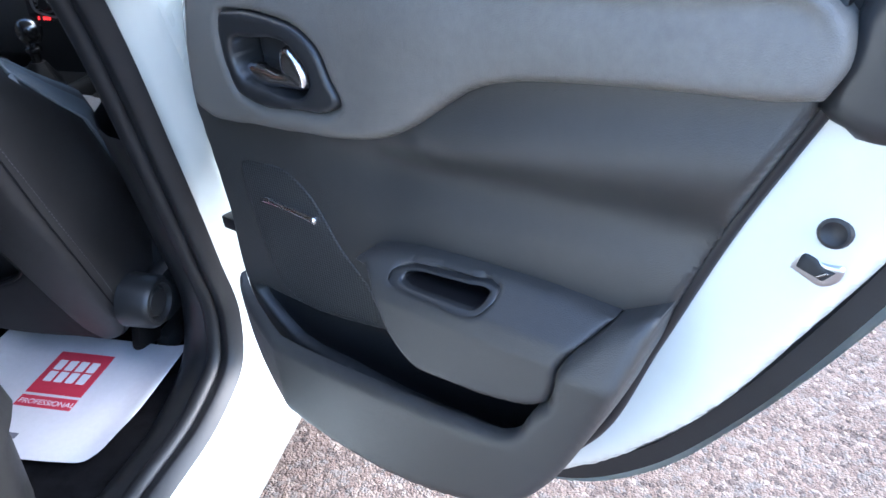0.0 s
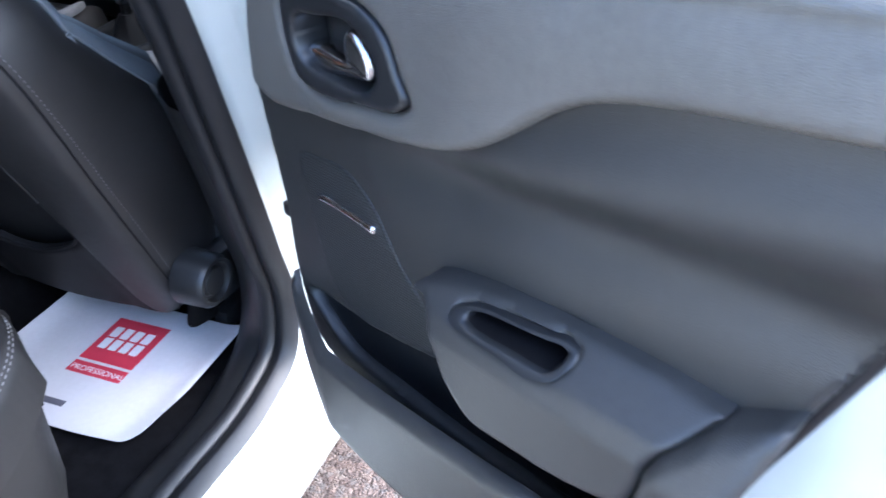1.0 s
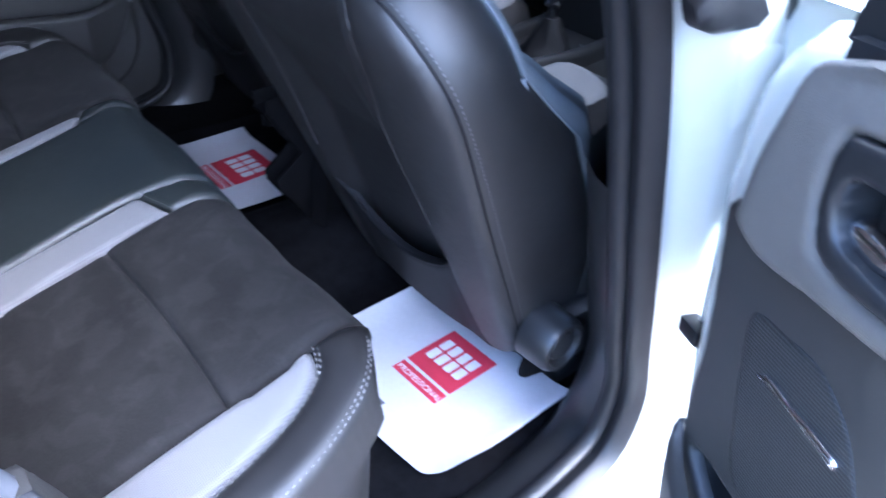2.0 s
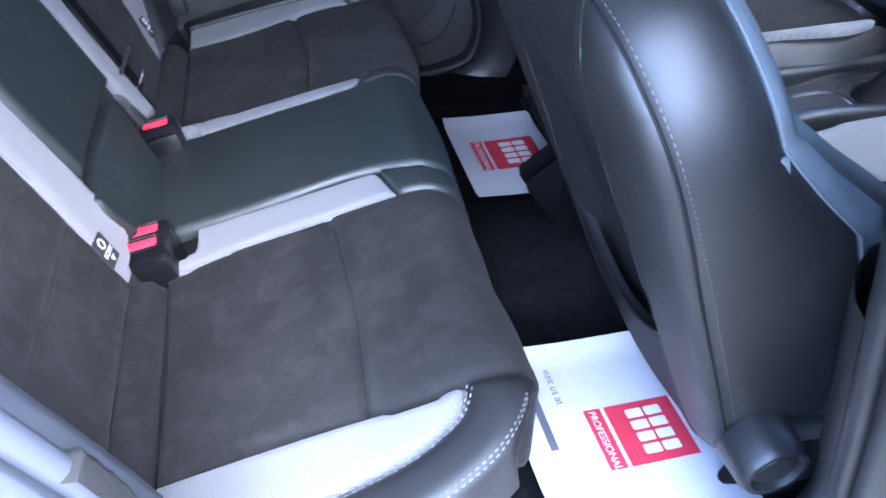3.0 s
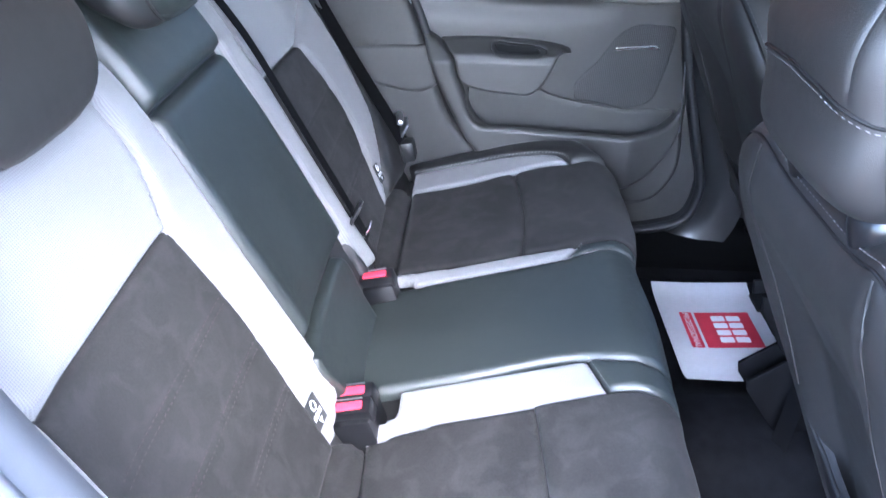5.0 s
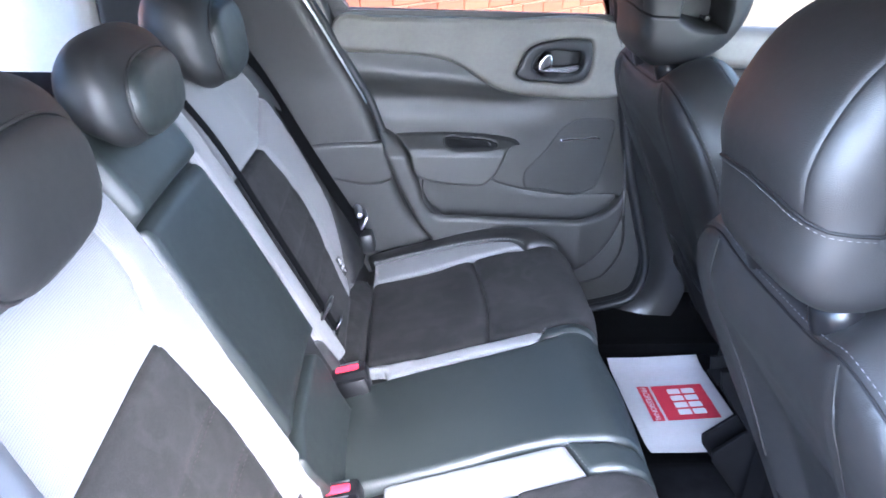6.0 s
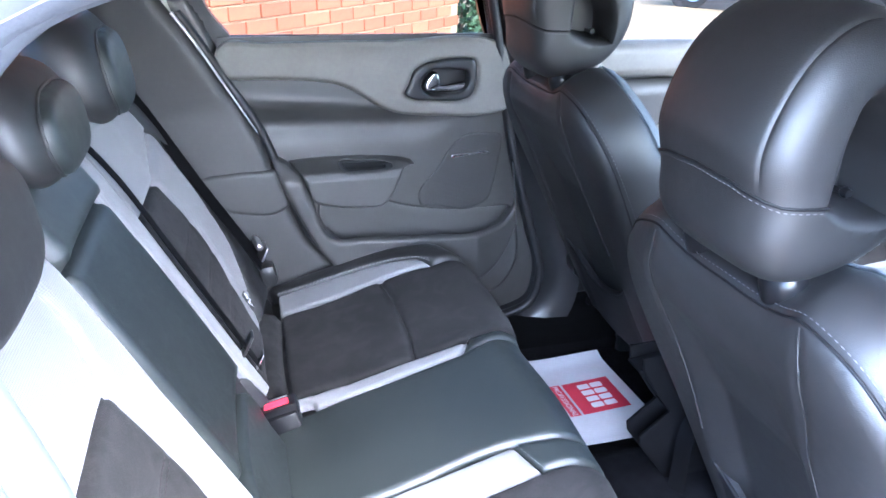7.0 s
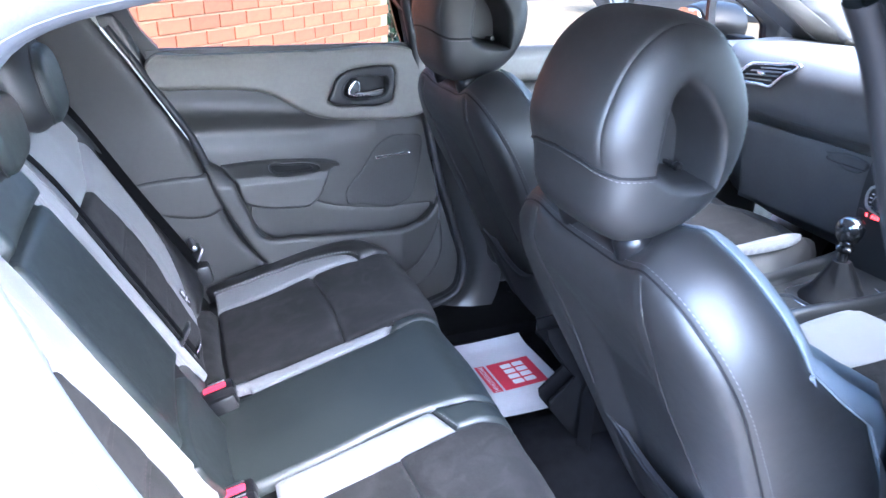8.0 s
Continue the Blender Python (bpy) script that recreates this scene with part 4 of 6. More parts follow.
pad("armrest_flap", [(-0.085, 0.50, 1), (0.152, 0.50, 1), (0.164, 0.57), (0.173, 0.612), (0.170, 0.634, 1), (0.04, 0.639), (-0.092, 0.637, 1), (-0.100, 0.62), (-0.090, 0.57)], rest, LEATHER_GREEN, bench, "dark leather pull flap of the folding armrest", cell=0.004, edge=0.008, thick=0.017, skirt=0.03)
pad("armrest_hinge_cover", [(-0.140, 0.52, 1), (-0.164, 0.52, 1), (-0.156, 0.60), (-0.141, 0.640, 1)], rest, SMOOTH, bench, "black plastic hinge cover", cell=0.006, edge=0.008, thick=0.010, skirt=0.02)


def rear_headrest(cx, dz, wide, size=1.0):
    """A low headrest: a rounded dark body with a raised oval pad on its front."""
    prof = hermite([(-0.035, 0.012), (0.010, -0.012), (0.036, -0.022), (0.058, -0.006), (0.060, 0.04), (0.046, 0.095), (0.012, 0.134), (-0.035, 0.140), (-0.062, 0.105), (-0.06, 0.05)], True, 5)
    mid = prof.mean(0)
    prof = mid + (prof - mid) * size
    oy, oz = -1.112 - 0.5 * dz, 1.045 + dz

    def shrink(w):
        return max((1 - min(abs(w), 0.999) ** 3.6) ** 0.42, 0.10)

    rings = []
    for a in np.linspace(-1.5608, 1.5608, 31):
        w = math.sin(a)
        k = shrink(w)
        rings.append([(cx + w * wide, oy + mid[0] + (p[0] - mid[0]) * k, oz + mid[1] + (p[1] - mid[1]) * k) for p in prof])
    h = ring_loft("headrest", rings, LEATHER, bench, "black leather rear headrest with a raised front pad")
    face = prof[8:29]
    run = np.r_[0, np.cumsum(np.linalg.norm(np.diff(face, axis=0), axis=1))]

    def on_front(u, v, lift):
        w = np.clip(np.abs(u) / wide, 0, 0.98)
        k = (1 - w ** 3.6) ** 0.42
        y, z = np.interp(v, run, face[:, 0]), np.interp(v, run, face[:, 1])
        ny, nz = np.interp(v, run, np.gradient(face[:, 1], run)), -np.interp(v, run, np.gradient(face[:, 0], run))
        return np.stack([cx + u, oy + mid[0] + (y - mid[0]) * k + ny * lift, oz + mid[1] + (z - mid[1]) * k + nz * lift], 1)

    c, a, b = 0.54 * run[-1], 0.72 * wide, 0.36 * run[-1]
    oval = [(a * math.copysign(abs(math.cos(q)) ** 0.7, math.cos(q)), c + b * math.copysign(abs(math.sin(q)) ** 0.7, math.sin(q))) for q in np.linspace(0, 2 * math.pi, 25)[:-1]]
    # far pads get the greener leather: the light on them put into the colour
    pad("front_pad", oval, on_front, LEATHER if cx > 0.2 else LEATHER_GREEN, h, "raised oval front pad", cell=0.007, edge=0.016, thick=0.010, skirt=0.004, n=4)
    ring = hermite(oval, True, 4)
    sweep("piping", on_front(ring[:, 0] * 1.03, c + (ring[:, 1] - c) * 1.03, np.full(len(ring), 0.001)), circle(0.0022, 6), LEATHER, h, closed=True)
    low = np.linspace(-0.72, 0.72, 60)
    stitches("stitching", on_front(low * wide, np.full(60, 0.006), np.full(60, 0.0012)), MID_THREAD, h)


rear_headrest(0.362, 0.0, 0.155)
rear_headrest(-0.390, 0.004, 0.138, 1.08)
rear_headrest(-0.010, 0.002, 0.128, 0.80)


def letters(name, text, size, m, mtl, parent, depth=0.0002, align="CENTER"):
    """Raised lettering at the pose m."""
    cu = bpy.data.curves.new(name, "FONT")
    cu.body, cu.size, cu.align_x, cu.extrude = text, size, align, depth
    tmp = bpy.data.objects.new(name, cu)
    scene.collection.objects.link(tmp)
    bpy.context.view_layer.update()
    me = bpy.data.meshes.new_from_object(tmp.evaluated_get(bpy.context.evaluated_depsgraph_get()))
    bpy.data.objects.remove(tmp)
    bpy.data.curves.remove(cu)
    me.transform(m)
    me.materials.clear()
    me.materials.append(mtl)
    ob = new(name, me)
    ob.parent = parent
    return ob


def rest_pose(x, z, h, spin=0):
    p = rest(np.array([x]), np.array([z]), np.array([h]))[0]
    n = Vector((0, 0.891, 0.454))
    right = Vector((-1, 0, 0))
    up = n.cross(right)
    m = Matrix((right, up, n)).transposed().to_4x4()
    m.translation = Vector(p)
    return m @ Matrix.Rotation(radians(spin), 4, "Z")


for x in (0.229, -0.478):
    m = rest_pose(x, 0.600, 0.013, -8)
    tag = from_bm("isofix_tag", (lambda bm: (bmesh.ops.create_cube(bm, size=1.0), bmesh.ops.scale(bm, vec=(0.036, 0.040, 0.002), verts=bm.verts), bmesh.ops.transform(bm, matrix=m, verts=bm.verts), bm)[-1])(bmesh.new()), TAG_BLACK, bench, "small black woven tag with white lettering", smooth=False)
    letters("lettering", "ISOFIX", 0.0100, m @ pose(0, -0.007, 0.0014), WHITE_INK, tag)
    lin = [tuple(m @ Vector((0.0065 * math.cos(a), 0.010 + 0.0065 * math.sin(a), 0.0016))) for a in np.linspace(0, 2 * math.pi, 17)[:-1]]
    sweep("ring_mark", lin, circle(0.0009, 5), WHITE_INK, tag, closed=True)
    bm = bmesh.new()
    tri = [bm.verts.new(m @ Vector(p)) for p in ((-0.006, -0.010, 0.0016), (0.006, -0.010, 0.0016), (0, -0.018, 0.0016))]
    bm.faces.new(tri)
    from_bm("arrow_mark", bm, WHITE_INK, tag, smooth=False)


def buckle(cx, cy, count, name):
    """Belt buckles set into the bench side by side: a black well, casings, red release buttons and bright slots."""
    p = cush(np.array([cx]), np.array([cy]), np.array([0.0]))[0]
    th = thing(name, "black belt buckle with red release button" if count == 1 else "pair of black belt buckles with red release buttons", "seat belt buckle", "belt buckles in the rear bench")
    rounded_box("holder", (0.030 * count + 0.014, 0.080, 0.075), (p[0], p[1], p[2] + 0.004), GLOSS, th, "black plastic holder", 0.007, (16, 0, 0))
    for i in range(count):
        q = Vector((p[0] + (i - (count - 1) / 2) * 0.030, p[1], p[2] + 0.046))
        m = pose(*q, 16, 12, 0)
        rounded_box("casing", (0.027, 0.066, 0.030), q, GLOSS, th, "black plastic casing", 0.005, (16, 12, 0))
        rounded_box("button", (0.0155, 0.044, 0.008), m @ Vector((0.001, 0, 0.0130)), RED_BUTTON, th, "red release button", 0.004, (16, 12, 0))
        rounded_box("slot", (0.0025, 0.040, 0.005), m @ Vector((-0.0105, 0, 0.0135)), ALLOY, th, "bright metal tongue slot", 0.001, (16, 12, 0))


buckle(0.166, -0.848, 2, "twin_belt_buckle")
buckle(-0.140, -0.850, 1, "belt_buckle")


# ---- rear doors ----
# open pose and 0.92 scale are fitted to the camera's view
DOOR_SWING = pose(0.457, -0.7997, 0.0147, -3.9, -2.6, 62.8) @ Matrix.Scale(0.92, 4)
TRIM_EDGE = [(-0.188, 0.93, 1), (-0.203, 0.80), (-0.206, 0.66), (-0.222, 0.60), (-0.30, 0.555), (-0.42, 0.53), (-0.55, 0.535), (-0.65, 0.57), (-0.70, 0.615), (-0.735, 0.66), (-0.79, 0.79), (-0.848, 0.93), (-0.893, 1.02, 1)]
PAD_LINE = [(-0.8983, 1.0324, 1), (-0.8775, 1.0291), (-0.8143, 1.0268), (-0.7303, 1.0225), (-0.6809, 1.0174), (-0.6538, 1.0113), (-0.624, 0.998), (-0.5974, 0.9809), (-0.5689, 0.9624), (-0.5395, 0.9485), (-0.5081, 0.9397), (-0.4759, 0.935), (-0.4075, 0.9303), (-0.3315, 0.9269), (-0.2404, 0.9256, 1)]
BEZEL = [(-0.3225, 1.0477), (-0.3408, 1.0506), (-0.4025, 1.0477), (-0.4373, 1.0397), (-0.4606, 1.0235), (-0.4725, 0.9954), (-0.4811, 0.9721), (-0.474, 0.9669), (-0.418, 0.9586), (-0.3538, 0.9565), (-0.3277, 0.9653), (-0.3153, 0.9976), (-0.3154, 1.0286)]
DISH = [(-0.3346, 1.0214), (-0.3664, 1.0264), (-0.4185, 1.0255), (-0.4379, 1.0127), (-0.446, 0.9888), (-0.4383, 0.9783), (-0.367, 0.9738), (-0.341, 0.9809), (-0.3311, 1.0018)]
GRILLE_EDGE = [(-0.262, 0.863), (-0.30, 0.868), (-0.341, 0.868), (-0.372, 0.852), (-0.420, 0.785), (-0.466, 0.72), (-0.460, 0.695), (-0.425, 0.690), (-0.327, 0.678), (-0.290, 0.695), (-0.272, 0.745), (-0.262, 0.80)]
ARM = [(-0.482, 0.812, 1), (-0.505, 0.8195), (-0.546, 0.8262), (-0.600, 0.8300), (-0.663, 0.8318), (-0.711, 0.8318), (-0.769, 0.828, 1), (-0.7575, 0.815), (-0.7445, 0.802), (-0.7385, 0.792), (-0.7335, 0.767), (-0.725, 0.746), (-0.712, 0.737), (-0.682, 0.728), (-0.613, 0.720), (-0.568, 0.721), (-0.541, 0.745), (-0.524, 0.780), (-0.510, 0.806)]
CUP_RIM = [(-0.5389, 0.8103), (-0.5377, 0.8140), (-0.5457, 0.8179), (-0.5599, 0.8211), (-0.5926, 0.8231), (-0.6240, 0.8246), (-0.6522, 0.8261), (-0.6590, 0.8240), (-0.6604, 0.8188), (-0.6568, 0.8125), (-0.6521, 0.8086), (-0.6444, 0.8059), (-0.5972, 0.8057), (-0.5611, 0.8063), (-0.5464, 0.8075)]
CUP_HOLE = [(-0.5553, 0.8129), (-0.5557, 0.8159), (-0.5629, 0.8188), (-0.5720, 0.8201), (-0.5951, 0.8211), (-0.6268, 0.8223), (-0.6486, 0.8230), (-0.6515, 0.8221), (-0.6511, 0.8175), (-0.6486, 0.8130), (-0.6440, 0.8102), (-0.6369, 0.8096), (-0.6092, 0.8096), (-0.5769, 0.8093), (-0.5632, 0.8102)]
POCKET = [(-0.203, 0.690, 1), (-0.222, 0.672), (-0.275, 0.662), (-0.36, 0.657), (-0.50, 0.663), (-0.62, 0.674), (-0.676, 0.684), (-0.694, 0.697), (-0.708, 0.722), (-0.717, 0.7365), (-0.7265, 0.745), (-0.735, 0.7665), (-0.740, 0.7915), (-0.7462, 0.802), (-0.7592, 0.815), (-0.7715, 0.829, 1),
          (-0.812, 0.851, 1), (-0.798, 0.800), (-0.768, 0.725), (-0.722, 0.640), (-0.690, 0.600), (-0.655, 0.576), (-0.55, 0.540), (-0.42, 0.532), (-0.30, 0.556), (-0.238, 0.592), (-0.210, 0.64)]
POCKET_CLOSED = [(-0.212, 0.705, 1), (-0.235, 0.660), (-0.258, 0.642), (-0.305, 0.633), (-0.444, 0.634), (-0.60, 0.643), (-0.690, 0.655), (-0.707, 0.680), (-0.716, 0.710), (-0.728, 0.744), (-0.7375, 0.766), (-0.7425, 0.791), (-0.749, 0.802), (-0.762, 0.815), (-0.775, 0.829, 1),
                 (-0.812, 0.851, 1), (-0.79, 0.78), (-0.75, 0.69), (-0.70, 0.60), (-0.65, 0.545), (-0.52, 0.50), (-0.40, 0.49), (-0.29, 0.515), (-0.238, 0.57), (-0.210, 0.64)]


def arm_face(v):
    """How far the armrest stands out of the door: a shallow shelf on top, then an upright face."""
    return np.interp(v, [0.72, 0.79, 0.807, 0.825, 0.832, 0.84], [0.062, 0.060, 0.052, 0.025, 0.018, 0.012])


def moved(pts, du, dv):
    return [(p[0] + du, p[1] + dv, *p[2:]) for p in pts]


def rear_door(side):
    """One rear door, built as it stands closed on its side of the car; side 1 is swung open and scaled to fit the
    camera's view.
    """
    is_open = side > 0
    d = thing("rear_door", "open white rear door with charcoal trim, chrome handle and map pocket" if is_open else "closed rear door with charcoal trim, armrest and chrome handle", "car door", "rear doors")
    if is_open:
        d.matrix_world = DOOR_SWING

    def lay(u, v, h):
        return np.stack([side * (0.722 - h), u, v], 1)

    def swell(u, v):
        wave = 0.016 * np.exp(-((v - 0.955 + 0.10 * (u + 0.65)) / 0.035) ** 2) * np.clip((-0.42 - u) / 0.15, 0, 1)
        hollow = -0.014 * np.exp(-((v - 0.905 + 0.02 * (u + 0.6)) / 0.03) ** 2) * np.clip((-0.38 - u) / 0.12, 0, 1)
        return wave + hollow

    bu, bv = (0.0, 0.0) if is_open else (-0.020, -0.002)
    pad_line = moved(PAD_LINE, 0.0, 0.0 if is_open else -0.013)
    bezel, dish_line = moved(BEZEL, bu, bv), moved(DISH, bu, bv)
    low = TRIM_EDGE if is_open else [(-0.188, 0.93, 1), (-0.203, 0.80), (-0.206, 0.66), (-0.205, 0.50), (-0.235, 0.452), (-0.386, 0.430), (-0.515, 0.440), (-0.636, 0.50), (-0.69, 0.575), (-0.735, 0.65), (-0.79, 0.79), (-0.848, 0.93), (-0.893, 1.02, 1)]
    well = [(-0.228, 0.668), (-0.30, 0.672), (-0.36, 0.672), (-0.44, 0.682), (-0.52, 0.70), (-0.56, 0.716), (-0.63, 0.716), (-0.700, 0.720), (-0.705, 0.69), (-0.66, 0.62), (-0.55, 0.60), (-0.40, 0.60), (-0.28, 0.615)]
    cup_mid = np.mean(CUP_RIM, axis=0)
    cup_cut = [tuple(cup_mid + (np.array(q) - cup_mid) * 0.95) for q in CUP_RIM]
    pad("trim_panel", low + [(u, v + 0.022, *c) for u, v, *c in pad_line[:-1]] + [(-0.205, 0.945, 1)], lay, TRIM, d, "charcoal moulded plastic trim", edge=0.006, thick=0.014, base=-0.012, skirt=0.012, relief=swell, holes=[well, cup_cut], hole_skirt=0.012, cell=0.004)
    # open door: a black back paints in the pocket's deep shade
    pad("pocket_back", well, lay, RUBBER if is_open else TRIM, d, "back of the door pocket, its shade painted black on the open door", cell=0.012, edge=0.006, thick=0.002, base=-0.0135, skirt=0.001)
    # black strip added to paint the shadow gap round the trim
    gap = hermite([q[:2] for q in low], False, 10)
    sweep("trim_gap_shade", lay(gap[:, 0] - 0.001, gap[:, 1] - 0.001, np.full(len(gap), -0.015)), circle(0.006, 8), RUBBER, d, "black strip painting the shadow gap behind the trim", up=(1, 0, 0))
    top = pad_line[:-1] + [(-0.250, 0.9285), (-0.233, 0.9384), (-0.234, 0.9717), (-0.252, 1.0381), (-0.272, 1.0799), (-0.295, 1.0875), (-0.525, 1.0903), (-0.81, 1.0913), (-0.891, 1.0903), (-0.905, 1.0761), (-0.9078, 1.0524)]
    pad("upper_trim", top, lay, SOFT, d, "soft grained charcoal upper trim", edge=0.013, thick=0.010, base=0.018, skirt=0.040,
        cell=0.004, relief=lambda u, v: -0.010 * np.clip((v - 1.03) / 0.055, 0, 1) ** 2, holes=[bezel], hole_skirt=0.004)
    # door release
    pad("handle_bezel", bezel, lay, SMOOTH, d, "satin black handle surround", cell=0.004, edge=0.004, thick=0.004, base=0.025, skirt=0.03, holes=[dish_line], hole_skirt=0.036)
    pad("handle_dish", [(u * 1.03 + 0.011, v * 1.03 - 0.03) for u, v in dish_line], lay, SMOOTH, d, "black recess behind the handle", cell=0.006, edge=0.02, thick=0.006, base=-0.012, skirt=0.003)
    pad("handle", moved([(-0.3339, 0.9906), (-0.389, 0.9909), (-0.4327, 0.993), (-0.4346, 0.9821), (-0.427, 0.9764), (-0.3927, 0.9737), (-0.3483, 0.9738), (-0.3382, 0.9801)], bu, bv), lay, CHROME, d, "satin chrome pull handle", cell=0.003, edge=0.007, thick=0.009, base=0.010, skirt=0.016)
    pad("handle_blade", moved([(-0.4078, 1.0208), (-0.4161, 1.0212), (-0.4282, 1.0102), (-0.4363, 0.9944), (-0.4356, 0.9812), (-0.4246, 0.9778), (-0.4163, 0.9834), (-0.4018, 0.9917)], bu, bv), lay, CHROME, d, "chrome blade of the handle", cell=0.003, edge=0.006, thick=0.010, base=0.015, skirt=0.02)
    # speaker
    pad("speaker_grille", GRILLE_EDGE, lay, GRILLE, d, "perforated black speaker grille", cell=0.004, edge=0.004, thick=0.0015, base=0.002, skirt=0.006)
    pad("speaker_badge", [(-0.287, 0.8165, 1), (-0.290, 0.8205), (-0.335, 0.8215), (-0.372, 0.8195), (-0.386, 0.8165), (-0.3866, 0.8105), (-0.368, 0.8120), (-0.33, 0.8160)], lay, CHROME, d, "slim chrome bar on the speaker", cell=0.0018, edge=0.003, thick=0.003, base=0.0055, skirt=0.003)
    # armrest with its grab cup
    cup_face = lambda v: 0.052 - 1.5 * (v - 0.807)
    arm = pad("armrest", ARM, lay, TRIM, d, "padded charcoal armrest", cell=0.0035, edge=0.006, thick=0.006, base=lambda u, v: arm_face(v) - 0.006, skirt=0.05, holes=[cup_cut], hole_skirt=0.03)
    outer, inner = hermite(CUP_RIM, True, 4), hermite(CUP_HOLE, True, 4)

    def cup_row(q, up):
        c = outer + (inner - outer) * q
        return [tuple(p) for p in lay(c[:, 0], c[:, 1], cup_face(c[:, 1]) + up)]

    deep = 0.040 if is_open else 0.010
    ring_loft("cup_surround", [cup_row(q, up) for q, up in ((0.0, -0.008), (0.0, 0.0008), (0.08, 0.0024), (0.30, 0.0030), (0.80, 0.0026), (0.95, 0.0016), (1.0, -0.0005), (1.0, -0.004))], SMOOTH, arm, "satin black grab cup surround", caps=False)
    # open door's cup wall is a blacker plastic, painting in the shade inside it
    ring_loft("cup_wall", [cup_row(1.0, -0.0035), cup_row(1.0, -0.5 * deep), cup_row(1.06, -0.85 * deep), cup_row(1.25, -deep), cup_row(1.25, -deep)[:1] * len(inner)], GLOSS if is_open else SMOOTH, arm, "black inside of the grab cup, shade painted in on the open door", caps=False)
    # map pocket
    pocket = POCKET if is_open else POCKET_CLOSED
    rim_end = 9 if is_open else 8
    rim = hermite([q[:2] for q in pocket[:rim_end]], False, 10)
    out_by = lambda u, v: (0.004 + 0.054 * np.clip((-0.20 - u) / 0.13, 0, 1) ** 0.8) * np.interp(v, [0.79, 0.855], [1.0, 0.30])
    pad("door_pocket", pocket, lay, TRIM, d, "charcoal door pocket", cell=0.006, edge=0.010, thick=0.008, base=out_by,
        skirt=lambda u, v: np.where(nearest(rim, np.stack([u, v], 1))[0] < 0.003, 0.008, 0.055 * np.clip((-0.20 - u) / 0.13, 0.1, 1)))
    # painted shell
    shell = [(-0.135, 0.93, 1), (-0.15, 0.75), (-0.165, 0.63), (-0.21, 0.56), (-0.30, 0.52), (-0.42, 0.495), (-0.55, 0.50), (-0.66, 0.535), (-0.745, 0.605), (-0.83, 0.705), (-0.90, 0.825), (-0.955, 0.93), (-0.995, 1.04), (-1.0, 1.10, 1), (-0.20, 1.085, 1), (-0.165, 1.05)]
    if not is_open:
        pad("lower_panel", [(-0.12, 0.95, 1), (-0.12, 0.33, 1), (-0.62, 0.33, 1), (-0.74, 0.52), (-0.86, 0.78), (-0.95, 1.0, 1)], lay, TRIM, d, "charcoal lower door edge", cell=0.02, edge=0.02, thick=0.012, base=-0.030, skirt=0.03)
    pad("door_shell", shell, lay, PAINT if is_open else TRIM, d, "white painted inner door" if is_open else "dark inner door edge", cell=0.012, edge=0.045, thick=0.030, base=-0.048, skirt=0.03, holes=[bezel], hole_skirt=0.004)
    skin = [(-0.10, 1.09, 1), (-0.085, 0.90), (-0.095, 0.66), (-0.13, 0.53), (-0.22, 0.475), (-0.40, 0.455), (-0.57, 0.462), (-0.69, 0.505), (-0.775, 0.575), (-0.86, 0.69), (-0.935, 0.815), (-0.99, 0.93), (-1.03, 1.04), (-1.035, 1.10, 1)]
    pad("outer_skin", skin, lambda u, v, h: np.stack([side * (0.812 - 0.05 * np.clip(v - 0.8, 0, 1) + h), u, v], 1), PAINT, d, "white painted outer skin", cell=0.02, edge=0.03, thick=0.014, skirt=0.012)
    lin = hermite([(-0.12, 1.0), (-0.122, 0.68), (-0.16, 0.55), (-0.24, 0.495), (-0.40, 0.476), (-0.565, 0.482), (-0.68, 0.525), (-0.762, 0.592), (-0.847, 0.702), (-0.918, 0.823), (-0.972, 0.935), (-1.012, 1.04)], False, 8)
    sweep("door_weatherstrip", np.stack([np.full(len(lin), side * 0.798), lin[:, 0], lin[:, 1]], 1), [(-0.010, -0.008), (0.010, -0.008), (0.012, 0.005), (0, 0.010), (-0.012, 0.005)], RUBBER, d, "black rubber weatherstrip", up=(1, 0, 0))
    # latch and plug on the rear edge
    edge_lay = lambda u, v, h: np.stack([side * (0.743 - h), u, v], 1)
    plate = pad("latch_plate", [(-0.886, 0.8962), (-0.8941, 0.9121), (-0.900, 0.911), (-0.907, 0.9055), (-0.921, 0.903), (-0.921, 0.897), (-0.909, 0.886), (-0.897, 0.8905)], edge_lay, ALLOY, d, "bare steel latch plate", cell=0.002, edge=0.0015, thick=0.0015, base=0.0015, skirt=0.006)
    pad("latch", [(-0.8907, 0.8987, 1), (-0.8955, 0.9102), (-0.904, 0.9072), (-0.9075, 0.903), (-0.917, 0.9005, 1), (-0.9095, 0.8915, 1)], edge_lay, TAG_BLACK, plate, "black latch mechanism", cell=0.002, edge=0.0015, thick=0.0015, base=0.0035, skirt=0.004)
    rounded_box("latch_slot", (0.002, 0.0085, 0.0022), (side * 0.7375, -0.909, 0.8975), KNOB, plate, "steel latch tongue", 0.0006, (-35, 0, 0))
    lathe("drain_plug", [(0.0, 0.003), (0.005, 0.003), (0.0085, 0.0055), (0.0105, 0.005), (0.0118, 0.002), (0.012, -0.004)], (side * 0.742, -0.9115, 0.9305), RUBBER, d, "round black rubber plug", (0, -80 * side, 0), 20)
    for z in (0.69, 0.98):
        rounded_box("hinge", (0.024, 0.04, 0.022), (side * (0.796 if is_open else 0.764), -0.090 if is_open else -0.148, z + (0.010 if is_open else 0.015)), RUBBER, d, "dark door hinge", 0.004)
